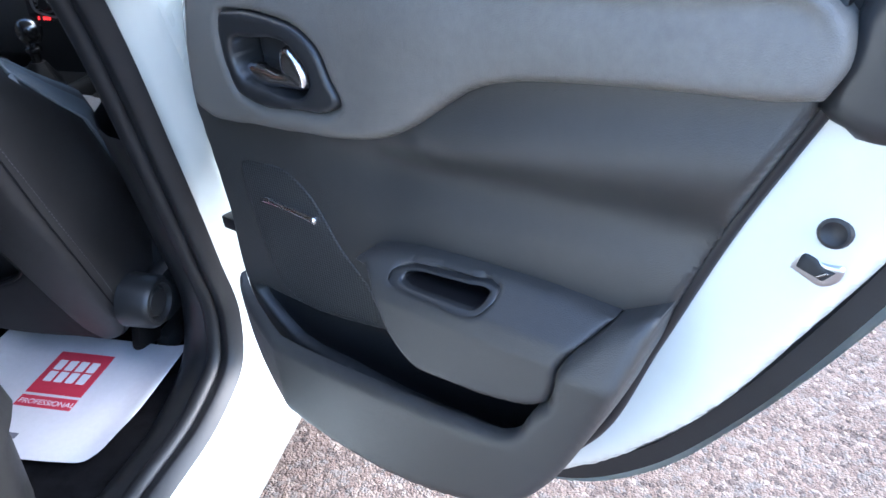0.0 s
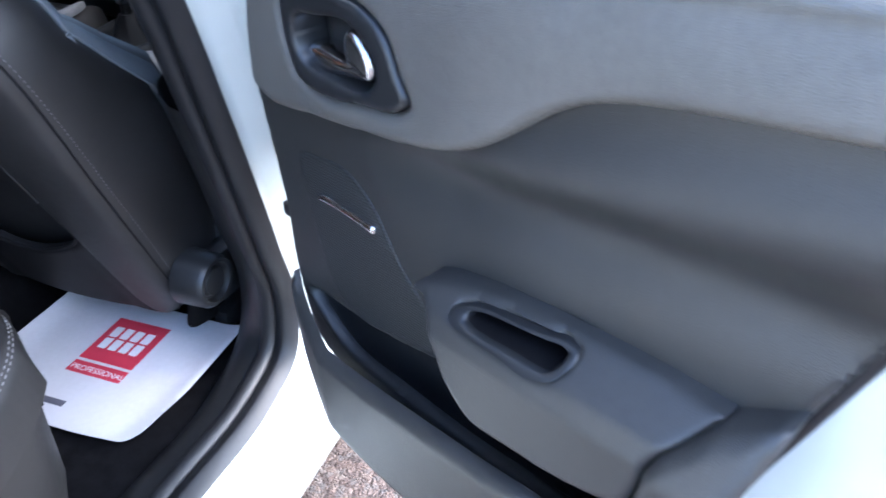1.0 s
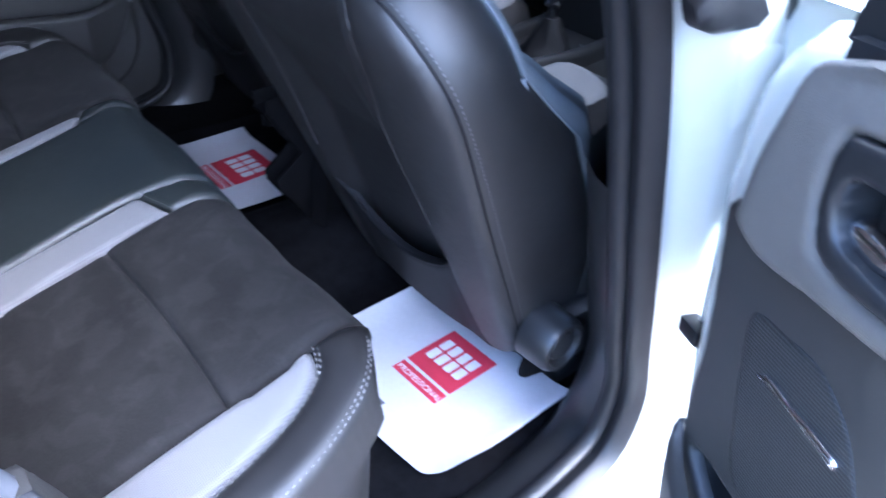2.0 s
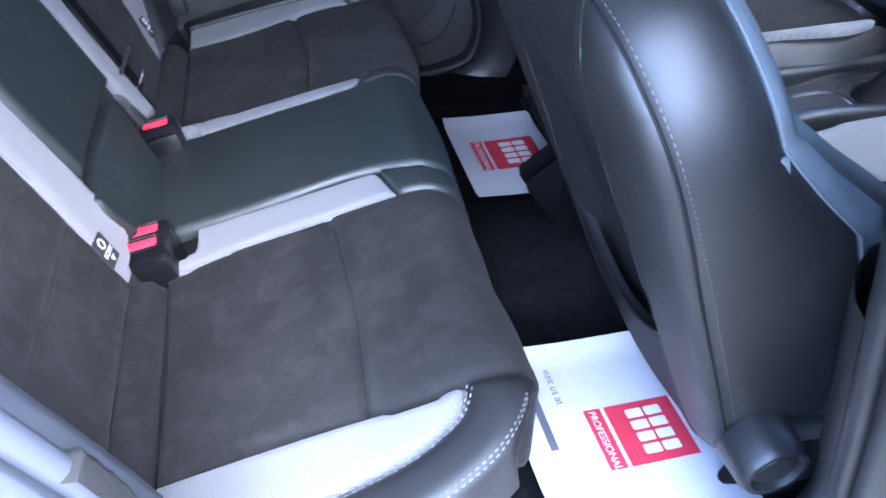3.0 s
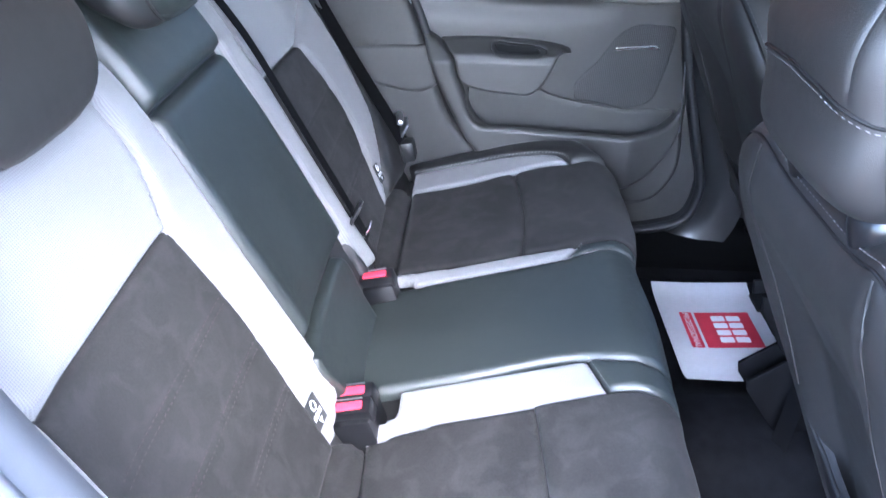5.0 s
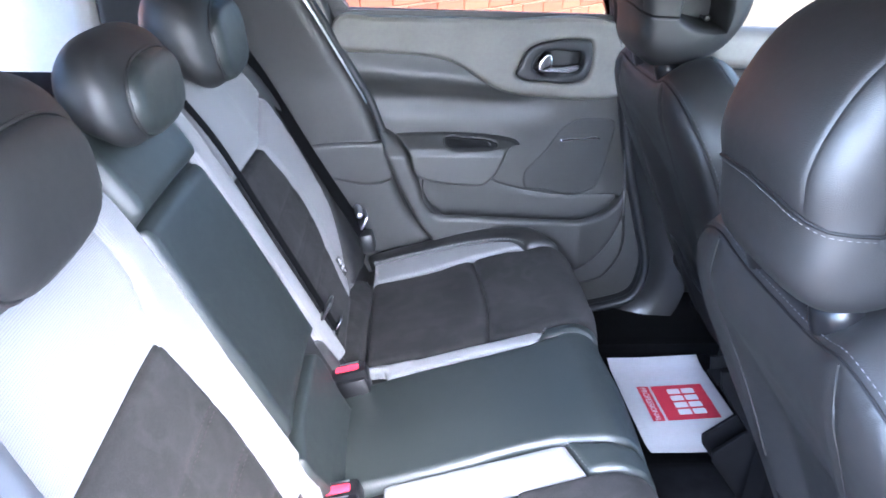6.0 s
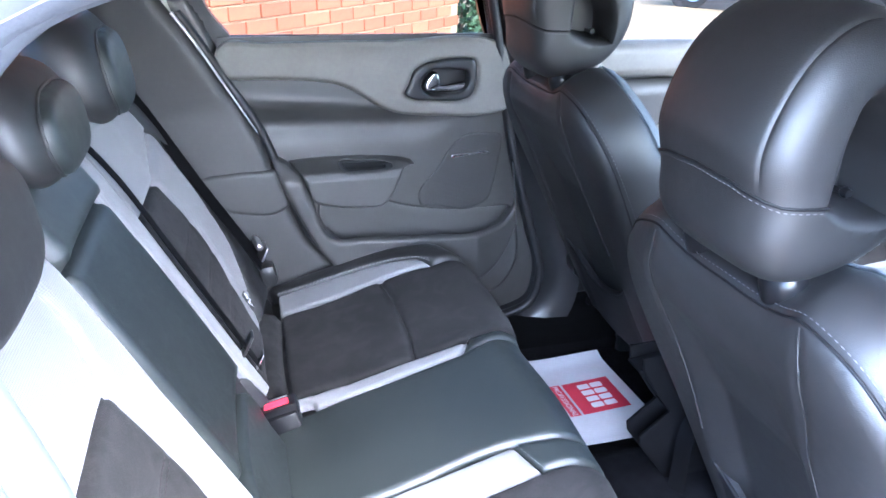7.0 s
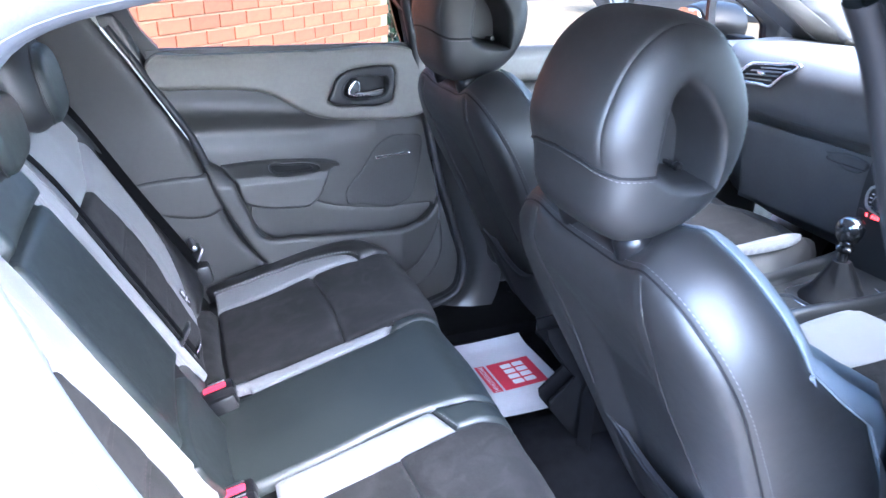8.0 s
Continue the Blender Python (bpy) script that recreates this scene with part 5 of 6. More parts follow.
    # window
    lin = hermite([(-0.28 if is_open else -0.21, 1.085), (-0.42 if is_open else -0.40, 1.305), (-0.62, 1.325), (-0.80, 1.305), (-0.91, 1.275), (-0.955, 1.22), (-0.94, 1.15), (-0.895, 1.085)], False, 8)
    fx = lambda q, o: np.stack([side * (0.752 - 0.16 * np.clip(q[:, 1] - 1.085, 0, 1) + o), q[:, 0], q[:, 1]], 1)
    sweep("window_frame", fx(lin, 0.0), [(-0.030, -0.02), (0.024, -0.022), (0.028, 0.012), (0.0, 0.022), (-0.028, 0.014)], SMOOTH, d, "black window frame", up=(1, 0, 0))
    sweep("sill_seal", path3([(side * 0.728, -0.275 if is_open else -0.20, 1.088), (side * 0.728, -0.55, 1.092), (side * 0.728, -0.90, 1.092)]), [(-0.012, -0.008), (0.012, -0.008), (0.010, 0.008), (-0.010, 0.010)], RUBBER, d, "black rubber window seal")
    pad("quarter_corner", [(-0.888, 1.02, 1), (-0.905, 1.09), (-0.945, 1.19, 1), (-1.02, 1.19, 1), (-1.0, 1.03, 1), (-0.92, 1.0)], lay, SMOOTH, d, "black plastic corner of the window frame", cell=0.008, edge=0.015, thick=0.02, base=-0.012, skirt=0.03)
    g = pad("window_pane", [(-0.29 if is_open else -0.22, 1.08, 1), (-0.42 if is_open else -0.40, 1.30), (-0.62, 1.32), (-0.80, 1.30), (-0.90, 1.265), (-0.94, 1.21), (-0.92, 1.15), (-0.89, 1.08, 1)], lambda u, v, h: np.stack([side * (0.756 - 0.16 * (v - 1.085) + h), u, v], 1), TINTED, d, "tinted door glass", cell=0.03, edge=0.01, thick=0.002, skirt=0.002)
    g.visible_shadow = False
    return d


rear_door(1)
rear_door(-1)


# ---- front doors ----
def front_door(side):
    d = thing("front_door", "closed white front door with charcoal trim", "car door", "front doors")
    skin = [(-0.07, 0.24, 1), (0.90, 0.24, 1), (0.93, 0.60), (0.92, 1.04, 1), (-0.11, 1.07, 1), (-0.05, 0.70)]
    pad("outer_skin", skin, lambda u, v, h: np.stack([side * (0.812 - 0.05 * np.clip(v - 0.8, 0, 1) + h), u, v], 1), PAINT, d, "white painted outer skin", cell=0.03, edge=0.025, thick=0.014, skirt=0.03)
    lay = lambda u, v, h: np.stack([side * (0.725 - h), u, v], 1)
    pad("trim_panel", [(-0.02, 0.40, 1), (0.90, 0.40, 1), (0.92, 0.98, 1), (-0.06, 0.98, 1)], lay, TRIM, d, "charcoal door trim", cell=0.02, edge=0.02, thick=0.02, skirt=0.02)
    pad("upper_trim", [(-0.06, 0.985, 1), (0.92, 0.985, 1), (0.92, 1.065, 1), (-0.12, 1.078, 1)], lay, SOFT, d, "soft grained upper trim", cell=0.015, edge=0.02, thick=0.03, skirt=0.02)
    pad("armrest", [(0.05, 0.74), (0.55, 0.78), (0.60, 0.84), (0.10, 0.83)], lay, SOFT, d, "padded armrest", cell=0.015, edge=0.03, thick=0.06, base=0.01, skirt=0.02)
    lin = hermite([(-0.20, 1.08), (-0.31, 1.30), (0.0, 1.345), (0.35, 1.32), (0.62, 1.245), (0.78, 1.175), (0.862, 1.112), (0.874, 1.05)], False, 8)
    sweep("window_frame", np.stack([side * (0.752 - 0.16 * np.clip(lin[:, 1] - 1.085, 0, 1)), lin[:, 0], lin[:, 1]], 1), [(-0.028, -0.02), (0.024, -0.022), (0.028, 0.012), (0.0, 0.022), (-0.028, 0.014)], SMOOTH, d, "black window frame", up=(1, 0, 0))
    g = pad("window_pane", [(-0.20, 1.07, 1), (-0.31, 1.30), (0.0, 1.34), (0.35, 1.315), (0.62, 1.24), (0.78, 1.17), (0.855, 1.11), (0.868, 1.06, 1)], lambda u, v, h: np.stack([side * (0.756 - 0.16 * (v - 1.085) + h), u, v], 1), DARK_GLASS if side > 0 else TINTED, d, "door glass", cell=0.03, edge=0.01, thick=0.002, skirt=0.002)
    # driver's pane casts shade to cut the light on the opposite rear door
    g.visible_shadow = side > 0
    pad("mirror_sail", [(0.870, 1.030, 1), (0.872, 1.09), (0.850, 1.13), (0.800, 1.170, 1), (0.87, 1.175, 1), (0.985, 1.094), (1.0, 1.030, 1)], lambda u, v, h: np.stack([side * (0.742 - h), u, v], 1), TRIM, d, "charcoal corner panel behind the door mirror", cell=0.01, edge=0.012, thick=0.014, skirt=0.02)
    sweep("quarter_bar", path3([(side * 0.748, 0.640, 1.07), (side * 0.742, 0.630, 1.16), (side * 0.730, 0.618, 1.245)]), [(-0.010, -0.010), (0.010, -0.010), (0.012, 0.006), (0, 0.010), (-0.012, 0.006)], SMOOTH, d, "black bar of the quarter light", up=(1, 0, 0))
    if side < 0:
        rings = []
        for k, w in ((0.3, -0.10), (0.85, -0.085), (1, -0.04), (1, 0.02), (0.9, 0.07), (0.4, 0.09)):
            rings.append([(side * (0.97 + 0.105 * k * math.cos(a) * (1 if math.cos(a) > 0 else 0.9)), 0.83 + w, 1.085 + 0.075 * k * math.sin(a)) for a in np.linspace(0, 2 * math.pi, 19)[:-1]])
        ring_loft("door_mirror", rings, SMOOTH, d, "black door mirror housing")
        rounded_box("mirror_stalk", (0.09, 0.05, 0.035), (side * 0.845, 0.84, 1.05), SMOOTH, d, "black mirror stalk", 0.01)
        pad("mirror_glass", [(-0.062, -0.045), (0.0, -0.056), (0.062, -0.045), (0.068, 0.0), (0.060, 0.046), (0.0, 0.056), (-0.062, 0.044), (-0.068, 0.0)], lambda u, v, h: np.stack([side * 0.97 + u, 0.728 - h - 0.12 * u, 1.085 + v], 1), CHROME, d, "silvered mirror glass", cell=0.01, edge=0.004, thick=0.002)


front_door(1)
front_door(-1)


# ---- front seats ----
SEAT_HALF = [(0.0, 0.990), (0.06, 0.991), (0.092, 0.997), (0.119, 1.005), (0.150, 0.999), (0.178, 0.986), (0.203, 0.962), (0.222, 0.936), (0.232, 0.912), (0.2365, 0.882), (0.2355, 0.85), (0.231, 0.80), (0.225, 0.75), (0.217, 0.65), (0.210, 0.55), (0.198, 0.46), (0.165, 0.412), (0.08, 0.402)]
SEAT_LINE = hermite(SEAT_HALF + [(0.0, 0.400)] + [(-u, z) for u, z in SEAT_HALF[:0:-1]], True, 6)


def reclined(cx, u, v, h):
    """A point of a front seat's backrest: u across, v the height on its rear plane, h forward of that plane."""
    return np.stack([cx + u, -0.234 - 0.478 * (v - 0.623) + 0.902 * h, v + 0.431 * h], -1)


def seat_normals():
    t = np.roll(SEAT_LINE, -1, axis=0) - np.roll(SEAT_LINE, 1, axis=0)
    t /= np.linalg.norm(t, axis=1)[:, None]
    n = np.stack([t[:, 1], -t[:, 0]], 1)
    return n if ((SEAT_LINE - (0, 0.7)) * n).sum() > 0 else -n


SEAT_OUT = seat_normals()


def seat_ring(cx, h, out):
    """A ring round the backrest: h forward of the rear plane, deeper where the side bolsters swell forward, and out from the outline."""
    q = SEAT_LINE + SEAT_OUT * out
    deep = np.interp(SEAT_LINE[:, 1], [0.40, 0.50, 0.62, 0.75, 0.82, 0.886, 1.0], [1.5, 1.75, 1.95, 1.80, 1.36, 1.0, 0.95])
    deep = 1 + (deep - 1) * np.clip((np.abs(SEAT_LINE[:, 0]) - 0.10) / 0.08, 0, 1)
    return reclined(cx, q[:, 0], q[:, 1], h * deep)


def inner_line(v):
    """Where the seam between the rear bolster and the middle of the back runs."""
    return np.interp(v, [0.42, 0.62, 0.72, 0.80, 0.86, 0.90, 0.937, 0.965, 1.004], [0.148, 0.140, 0.128, 0.119, 0.119, 0.126, 0.131, 0.129, 0.119])


def rear_swell(u, v):
    """How far the padded rear face stands behind the rear plane."""
    d, _ = nearest(SEAT_LINE, np.stack([u, v], 1))
    s = np.clip(d / 0.075, 0, 1)
    full = 0.025 * np.sqrt(1 - (1 - s) ** 2) * np.clip((1.012 - v) / 0.05, 0, 1) ** 0.5
    gap = inner_line(v) - np.abs(u)
    groove = -0.0035 * np.exp(-(gap / 0.0045) ** 2) * np.clip((v - 0.66) / 0.1, 0, 1)
    scoop = -0.026 * np.clip(gap / 0.05, 0, 1) ** 1.2 * np.clip((0.93 - v) / 0.14, 0, 1)
    return full + groove + scoop + 0.0010 * np.sin(19 * u + 11 * v) * np.sin(13 * v)


HEAD_WIDE = 0.1035
HEAD_PROF = [(-0.4564, 1.0968), (-0.4654, 1.1422), (-0.4528, 1.1925), (-0.4229, 1.24), (-0.3807, 1.2658), (-0.3245, 1.256), (-0.2845, 1.2131), (-0.2649, 1.1524), (-0.2744, 1.0942), (-0.3041, 1.0503), (-0.3553, 1.0221), (-0.411, 1.0156), (-0.4480, 1.0450)]
HOLLOW = [(-0.3950, 1.1035, 1), (-0.3925, 1.1350), (-0.3885, 1.1670), (-0.3815, 1.1878), (-0.3710, 1.1965), (-0.3540, 1.1885), (-0.3345, 1.1665), (-0.3200, 1.1410), (-0.3150, 1.1095), (-0.3155, 1.0815, 1), (-0.3470, 1.0845), (-0.3770, 1.0925)]


def head_scale(w):
    return max((1 - min(abs(w), 0.9992) ** 4.6) ** 0.23, 0.22)


def front_headrest(cx, parent):
    """A looped headrest: a thick padded ring with a hollow in each side and a chin below it."""
    prof = hermite(HEAD_PROF, True, 8)
    mid = np.array([-0.365, 1.138])
    rings = []
    half = [0.0, 0.2, 0.4, 0.55, 0.66, 0.72, 0.745, 0.76, 0.775, 0.80, 0.84, 0.88, 0.915, 0.945, 0.965, 0.98, 0.99, 0.9965, 1.0]
    upper = np.clip((prof[:, 1] - 1.105) / 0.02, 0, 1)
    for w in [-q for q in half[:0:-1]] + half:
        k = head_scale(w)
        sink = 0.020 * math.exp(-((abs(w) - 0.76) / 0.014) ** 2) * upper
        rings.append([(cx + w * HEAD_WIDE, mid[0] + (p[0] - mid[0]) * (k - g), mid[1] + (p[1] - mid[1]) * (k - g)) for p, g in zip(prof, sink)])
    head = ring_loft("headrest", rings, LEATHER, parent, "black leather looped headrest with a hollow in each side")
    hole = hermite(HOLLOW, True, 6)
    c = hole.mean(0)
    for sgn in (1, -1):
        bm = bmesh.new()
        rows = []
        for x, k in ((0.030, 0.80), (0.070, 0.90), (0.086, 0.94), (0.093, 0.985), (0.097, 1.035), (0.1005, 1.10), (0.1025, 1.17), (0.104, 1.30), (0.15, 1.40)):
            rows.append([bm.verts.new((cx + sgn * x, c[0] + (p[0] - c[0]) * k, c[1] + (p[1] - c[1]) * k)) for p in hole])
        m = len(hole)
        for r0, r1 in zip(rows, rows[1:]):
            for i in range(m):
                bm.faces.new((r0[i], r0[(i + 1) % m], r1[(i + 1) % m], r1[i]))
        bm.faces.new(rows[0][::-1])
        bm.faces.new(rows[-1])
        cut = from_bm("cutter", bm, LEATHER, parent)
        mod = head.modifiers.new("hollow", "BOOLEAN")
        mod.operation, mod.object, mod.solver = "DIFFERENCE", cut, "EXACT"
        bpy.context.view_layer.update()
        me = bpy.data.meshes.new_from_object(head.evaluated_get(bpy.context.evaluated_depsgraph_get()))
        head.modifiers.clear()
        head.data = me
        old = cut.data
        bpy.data.objects.remove(cut)
        bpy.data.meshes.remove(old)
    head.data.shade_smooth()
    head.data.set_sharp_from_angle(angle=radians(48))

    def cover_point(w, z, back=True):
        """Where the cover's rear or front face is met at a share w of the width and a height z."""
        k = head_scale(w)
        pz = mid[1] + (z - mid[1]) / k
        side = sorted((p[1], p[0]) for p in prof if (p[0] < mid[0]) == back)
        y = float(np.interp(pz, [q[0] for q in side], [q[1] for q in side]))
        return (cx + w * (HEAD_WIDE + 0.0004), mid[0] + (y - mid[0]) * k - 0.0006, z)

    # pale stitching along the front edge on both sides
    for sgn in (1, -1):
        k = head_scale(0.82) + 0.006
        lin = [(cx + sgn * HEAD_WIDE * 0.82, mid[0] + (p[0] - mid[0]) * k, mid[1] + (p[1] - mid[1]) * k) for p in prof]
        stitches("stitching", lin[40:78], MID_THREAD, head)
    # seam across the chin, dropping to the hollow's lower corner
    def side_point(sgn, y, z):
        """Where the cover's side face is met at a depth y and a height z."""
        d = np.array([y, z]) - mid
        turn = np.arctan2(prof[:, 1] - mid[1], prof[:, 0] - mid[0])
        gap = np.abs((turn - math.atan2(d[1], d[0]) + math.pi) % (2 * math.pi) - math.pi)
        k = min(np.linalg.norm(d) / np.linalg.norm(prof[int(gap.argmin())] - mid), 0.999)
        w = max(1 - k ** (1 / 0.23), 0.0) ** (1 / 4.6)
        return (cx + sgn * (w * HEAD_WIDE + 0.0004), y, z)

    ws = np.sin(np.linspace(-1.08, 1.08, 81))
    lin = [cover_point(w, float(np.interp(abs(w), [0, 0.5, 0.76, 0.9], [1.119, 1.116, 1.109, 1.1045]))) for w in ws]
    ends = np.linspace(lin[-1][1] + 0.003, -0.399, 12)
    lin = np.array([side_point(-1, y, 1.104) for y in ends[::-1]] + lin + [side_point(1, y, 1.104) for y in ends])
    sweep("seam", lin, circle(0.0017, 6), BOOT, head)
    stitches("stitching", lin - np.array((0, 0.0, 0.0045)), MID_THREAD, head, length=0.0036, gap=0.0026, r=0.0005)
    lathe("release_button", [(0.0, 0.006), (0.004, 0.0055), (0.0055, 0.002), (0.0050, -0.002), (0.0030, -0.004), (0.0030, -0.026)], (cx + 0.053, -0.336, 1.097), GLOSS, head, "small black release button", (0, 90, 0), 14)
    for s in (1, -1):
        lathe("collar", [(0.0, 0.004), (0.009, 0.004), (0.010, 0.010), (0.016, 0.012), (0.021, 0.008), (0.0235, 0.0), (0.0235, -0.02)], (cx + s * 0.064, -0.392, 1.019), GLOSS, parent, "black headrest collar", (20, 0, 0), 20)


def front_seat(cx, ahead=0.0, lift=0.0):
    """A front seat, set ahead and lifted on its rails."""
    outer = 1 if cx > 0 else -1
    st = thing("front_seat", "black leather front seat with looped headrest and pale stitching", "car seat", "front seats")
    st.matrix_world = pose(0, ahead, lift)
    # padded rear face, the leather band round it, the pale bolster edge and the front
    outline = [tuple(q) for q in SEAT_LINE[::2]]
    pad("back_panel", outline, lambda u, v, h: reclined(cx, u, v, -h), LEATHER, st, "black leather rear face of the backrest", cell=0.006, edge=0.005, thick=0.001, skirt=0.004, relief=rear_swell, n=3)
    ring_loft("side_band", [seat_ring(cx, h, o) for h, o in ((0.004, -0.006), (0.001, -0.001), (0.003, 0.002), (0.010, 0.0055), (0.022, 0.009), (0.045, 0.012), (0.066, 0.010), (0.078, 0.006), (0.084, 0.002), (0.087, -0.004))], LEATHER, st, "black leather band over the shoulders and down the sides", caps=False)
    ring_loft("bolster_edge", [seat_ring(cx, h, o) for h, o in ((0.086, -0.006), (0.0865, -0.0015), (0.090, -0.001), (0.095, -0.003), (0.101, -0.008), (0.105, -0.015))], LIGHT_CLOTH, st, "pale grey cloth bolster edge", caps=False)
    ring_loft("front_face", [seat_ring(cx, h, o) for h, o in ((0.102, -0.012), (0.109, -0.020), (0.115, -0.034), (0.114, -0.05), (0.098, -0.085), (0.088, -0.11))], LEATHER, st, "black leather front of the backrest")
    k = len(SEAT_LINE)
    order = np.r_[np.arange(k // 2 + 4, k), np.arange(0, k // 2 - 3)]
    piping = seat_ring(cx, 0.0868, 0.0035)[order]
    sweep("front_piping", piping, circle(0.0017, 6), LIGHT_CLOTH, st, "pale piping along the front edge")
    stitches("stitching", seat_ring(cx, 0.0065, 0.0052)[order], MID_THREAD, st, length=0.0042, gap=0.003, r=0.0006)
    sweep("rear_piping", seat_ring(cx, 0.0006, 0.0012)[order], circle(0.0015, 6), BOOT, st, "sewn edge of the rear face")
    vv = np.linspace(0.70, 1.002, 60)
    for s in (1, -1):
        uu = s * inner_line(vv)
        lin = reclined(cx, uu, vv, -rear_swell(uu, vv) - 0.0016)
        sweep("back_seam", lin, circle(0.0016, 6), LEATHER, st, "raised leather seam")
    # map pocket; its dull leather stands in for the deep shade behind the seat
    fx = lambda u, v, h: reclined(cx, u, v, -h)
    hem = [(-0.150, 0.645), (-0.115, 0.605), (-0.06, 0.578), (0.0, 0.566), (0.06, 0.578), (0.115, 0.605), (0.150, 0.645)]
    bow = lambda u, v: 0.014 + 0.012 * np.clip(1 - (u / 0.15) ** 2, 0, 1) + 0.006 * np.clip((np.abs(u) - 0.11) / 0.04, 0, 1)
    pad("map_pocket", [(-0.150, 0.430, 1), (0.150, 0.430, 1), (0.154, 0.55), (0.150, 0.645, 1)] + hem[5:0:-1] + [(-0.150, 0.645, 1), (-0.154, 0.55)], fx, BOOT, st, "black leather map pocket", cell=0.007, edge=0.006, thick=0.003, base=bow, skirt=0.010)
    lin = hermite(hem, False, 10)
    sweep("pocket_hem", fx(lin[:, 0], lin[:, 1], bow(lin[:, 0], lin[:, 1]) + 0.002), circle(0.0030, 7), BOOT, st, "sewn hem of the pocket")
    # base shell, cushion, recliner
    pad("seat_cushion", [(-0.21, -0.07), (0.21, -0.07), (0.245, 0.10), (0.235, 0.44), (0.16, 0.50), (-0.16, 0.50), (-0.235, 0.44), (-0.245, 0.10)], lambda u, v, h: np.stack([cx + u, v, 0.50 + 0.16 * (v + 0.16) * 0.5 + 0.05 * np.clip((np.abs(u) - 0.13) / 0.10, 0, 1) * np.clip(1 - (np.abs(u) - 0.22) / 0.03, 0, 1) + h], 1), LEATHER, st, "black leather seat cushion", cell=0.014, edge=0.05, thick=0.05, skirt=0.08)
    for s in (1, -1):
        pad("cushion_stripe", [(s * 0.15, -0.12, 1), (s * 0.205, -0.12, 1), (s * 0.218, 0.10), (s * 0.205, 0.41), (s * 0.165, 0.43), (s * 0.150, 0.10)], lambda u, v, h: np.stack([cx + u, v, 0.556 + 0.16 * (v + 0.16) * 0.5 + 0.05 * np.clip((np.abs(u) - 0.13) / 0.10, 0, 1) + h], 1), MESH, st, "pale grey mesh cloth stripe", cell=0.010, edge=0.012, thick=0.008, skirt=0.012)
    pad("cushion_panel", [(-0.145, -0.12, 1), (0.145, -0.12, 1), (0.147, 0.10), (0.150, 0.43), (0.0, 0.47), (-0.150, 0.43), (-0.147, 0.10)], lambda u, v, h: np.stack([cx + u, v, 0.553 + 0.16 * (v + 0.16) * 0.5 + h], 1), SUEDE, st, "charcoal suede cushion panel", cell=0.012, edge=0.02, thick=0.008, skirt=0.012)
    for s in (1, -1):
        if s == outer:
            rounded_box("side_cover", (0.05, 0.36, 0.10), (cx + s * 0.225, 0.06, 0.475), SMOOTH, st, "black plastic side cover", 0.02)
            lathe("recliner_cover", [(0.0, 0.020), (0.022, 0.020), (0.025, 0.013), (0.030, 0.013), (0.033, 0.024), (0.039, 0.024), (0.044, 0.016), (0.046, -0.03)], (cx + s * 0.246, -0.145, 0.502), SMOOTH, st, "round black recliner knob", (0, 90 * s, 0), 22)
            rounded_box("pivot_bracket", (0.020, 0.07, 0.12), (cx + s * 0.205, -0.105, 0.445), STOW, st, "black pivot cover", 0.010, (-15, 0, 0))
        rounded_box("seat_rail", (0.03, 0.42, 0.05 + lift), (cx + s * 0.19, 0.15, 0.335 - lift / 2), SMOOTH, st, "dark seat rail", 0.008)
    # airbag tag sewn into the front seam on the door side
    p = reclined(cx, outer * 0.2405, 0.868, 0.078)
    rounded_box("side_tag", (0.003, 0.020, 0.034), p, LIGHT_CLOTH, st, "small grey sewn side tag", 0.001, (24, 0, 0))
    letters("tag_lettering", "AIRBAG", 0.0065, Matrix.Translation((p[0] + outer * 0.0017, p[1] + 0.002, p[2])) @ Matrix.Rotation(radians(90 * outer), 4, "Z") @ Matrix.Rotation(radians(90), 4, "X") @ Matrix.Rotation(radians(90 + 24 * outer), 4, "Z"), TAG_BLACK, st)
    front_headrest(cx, st)
    return st


front_seat(0.356)
front_seat(-0.356, 0.083, 0.057)


# ---- console, gear lever, dashboard ----
con = thing("centre_console", "dark plastic centre console between the front seats", "console")
ring_loft("console_body", [[(x, y, z) for x, z in ((-w, 0.34), (w, 0.34), (w * 0.98, h - 0.03), (w * 0.9, h - 0.004), (w * 0.8, h), (-w * 0.8, h), (-w * 0.9, h - 0.004), (-w * 0.98, h - 0.03))] for y, w, h in ((-0.06, 0.085, 0.50), (-0.04, 0.09, 0.54), (0.06, 0.100, 0.575), (0.16, 0.105, 0.590), (0.30, 0.110, 0.600), (0.55, 0.12, 0.625), (0.72, 0.125, 0.68))], TRIM, con, "charcoal console body")
for sx, pts in ((1, [(0.075, 0.02, 0.590), (0.085, 0.12, 0.636), (0.088, 0.25, 0.655), (0.092, 0.50, 0.655), (0.10, 0.66, 0.690)]), (-1, [(-0.085, 0.02, 0.590), (-0.10, 0.12, 0.620), (-0.108, 0.35, 0.634), (-0.110, 0.57, 0.656), (-0.112, 0.66, 0.690)])):
    sweep("console_rail", path3(pts), [(-0.012, -0.050), (0.012, -0.050), (0.015, -0.012), (0.011, -0.002), (0.004, 0.002), (-0.004, 0.002), (-0.011, -0.002), (-0.015, -0.012)], SMOOTH, con, "satin black side rail")
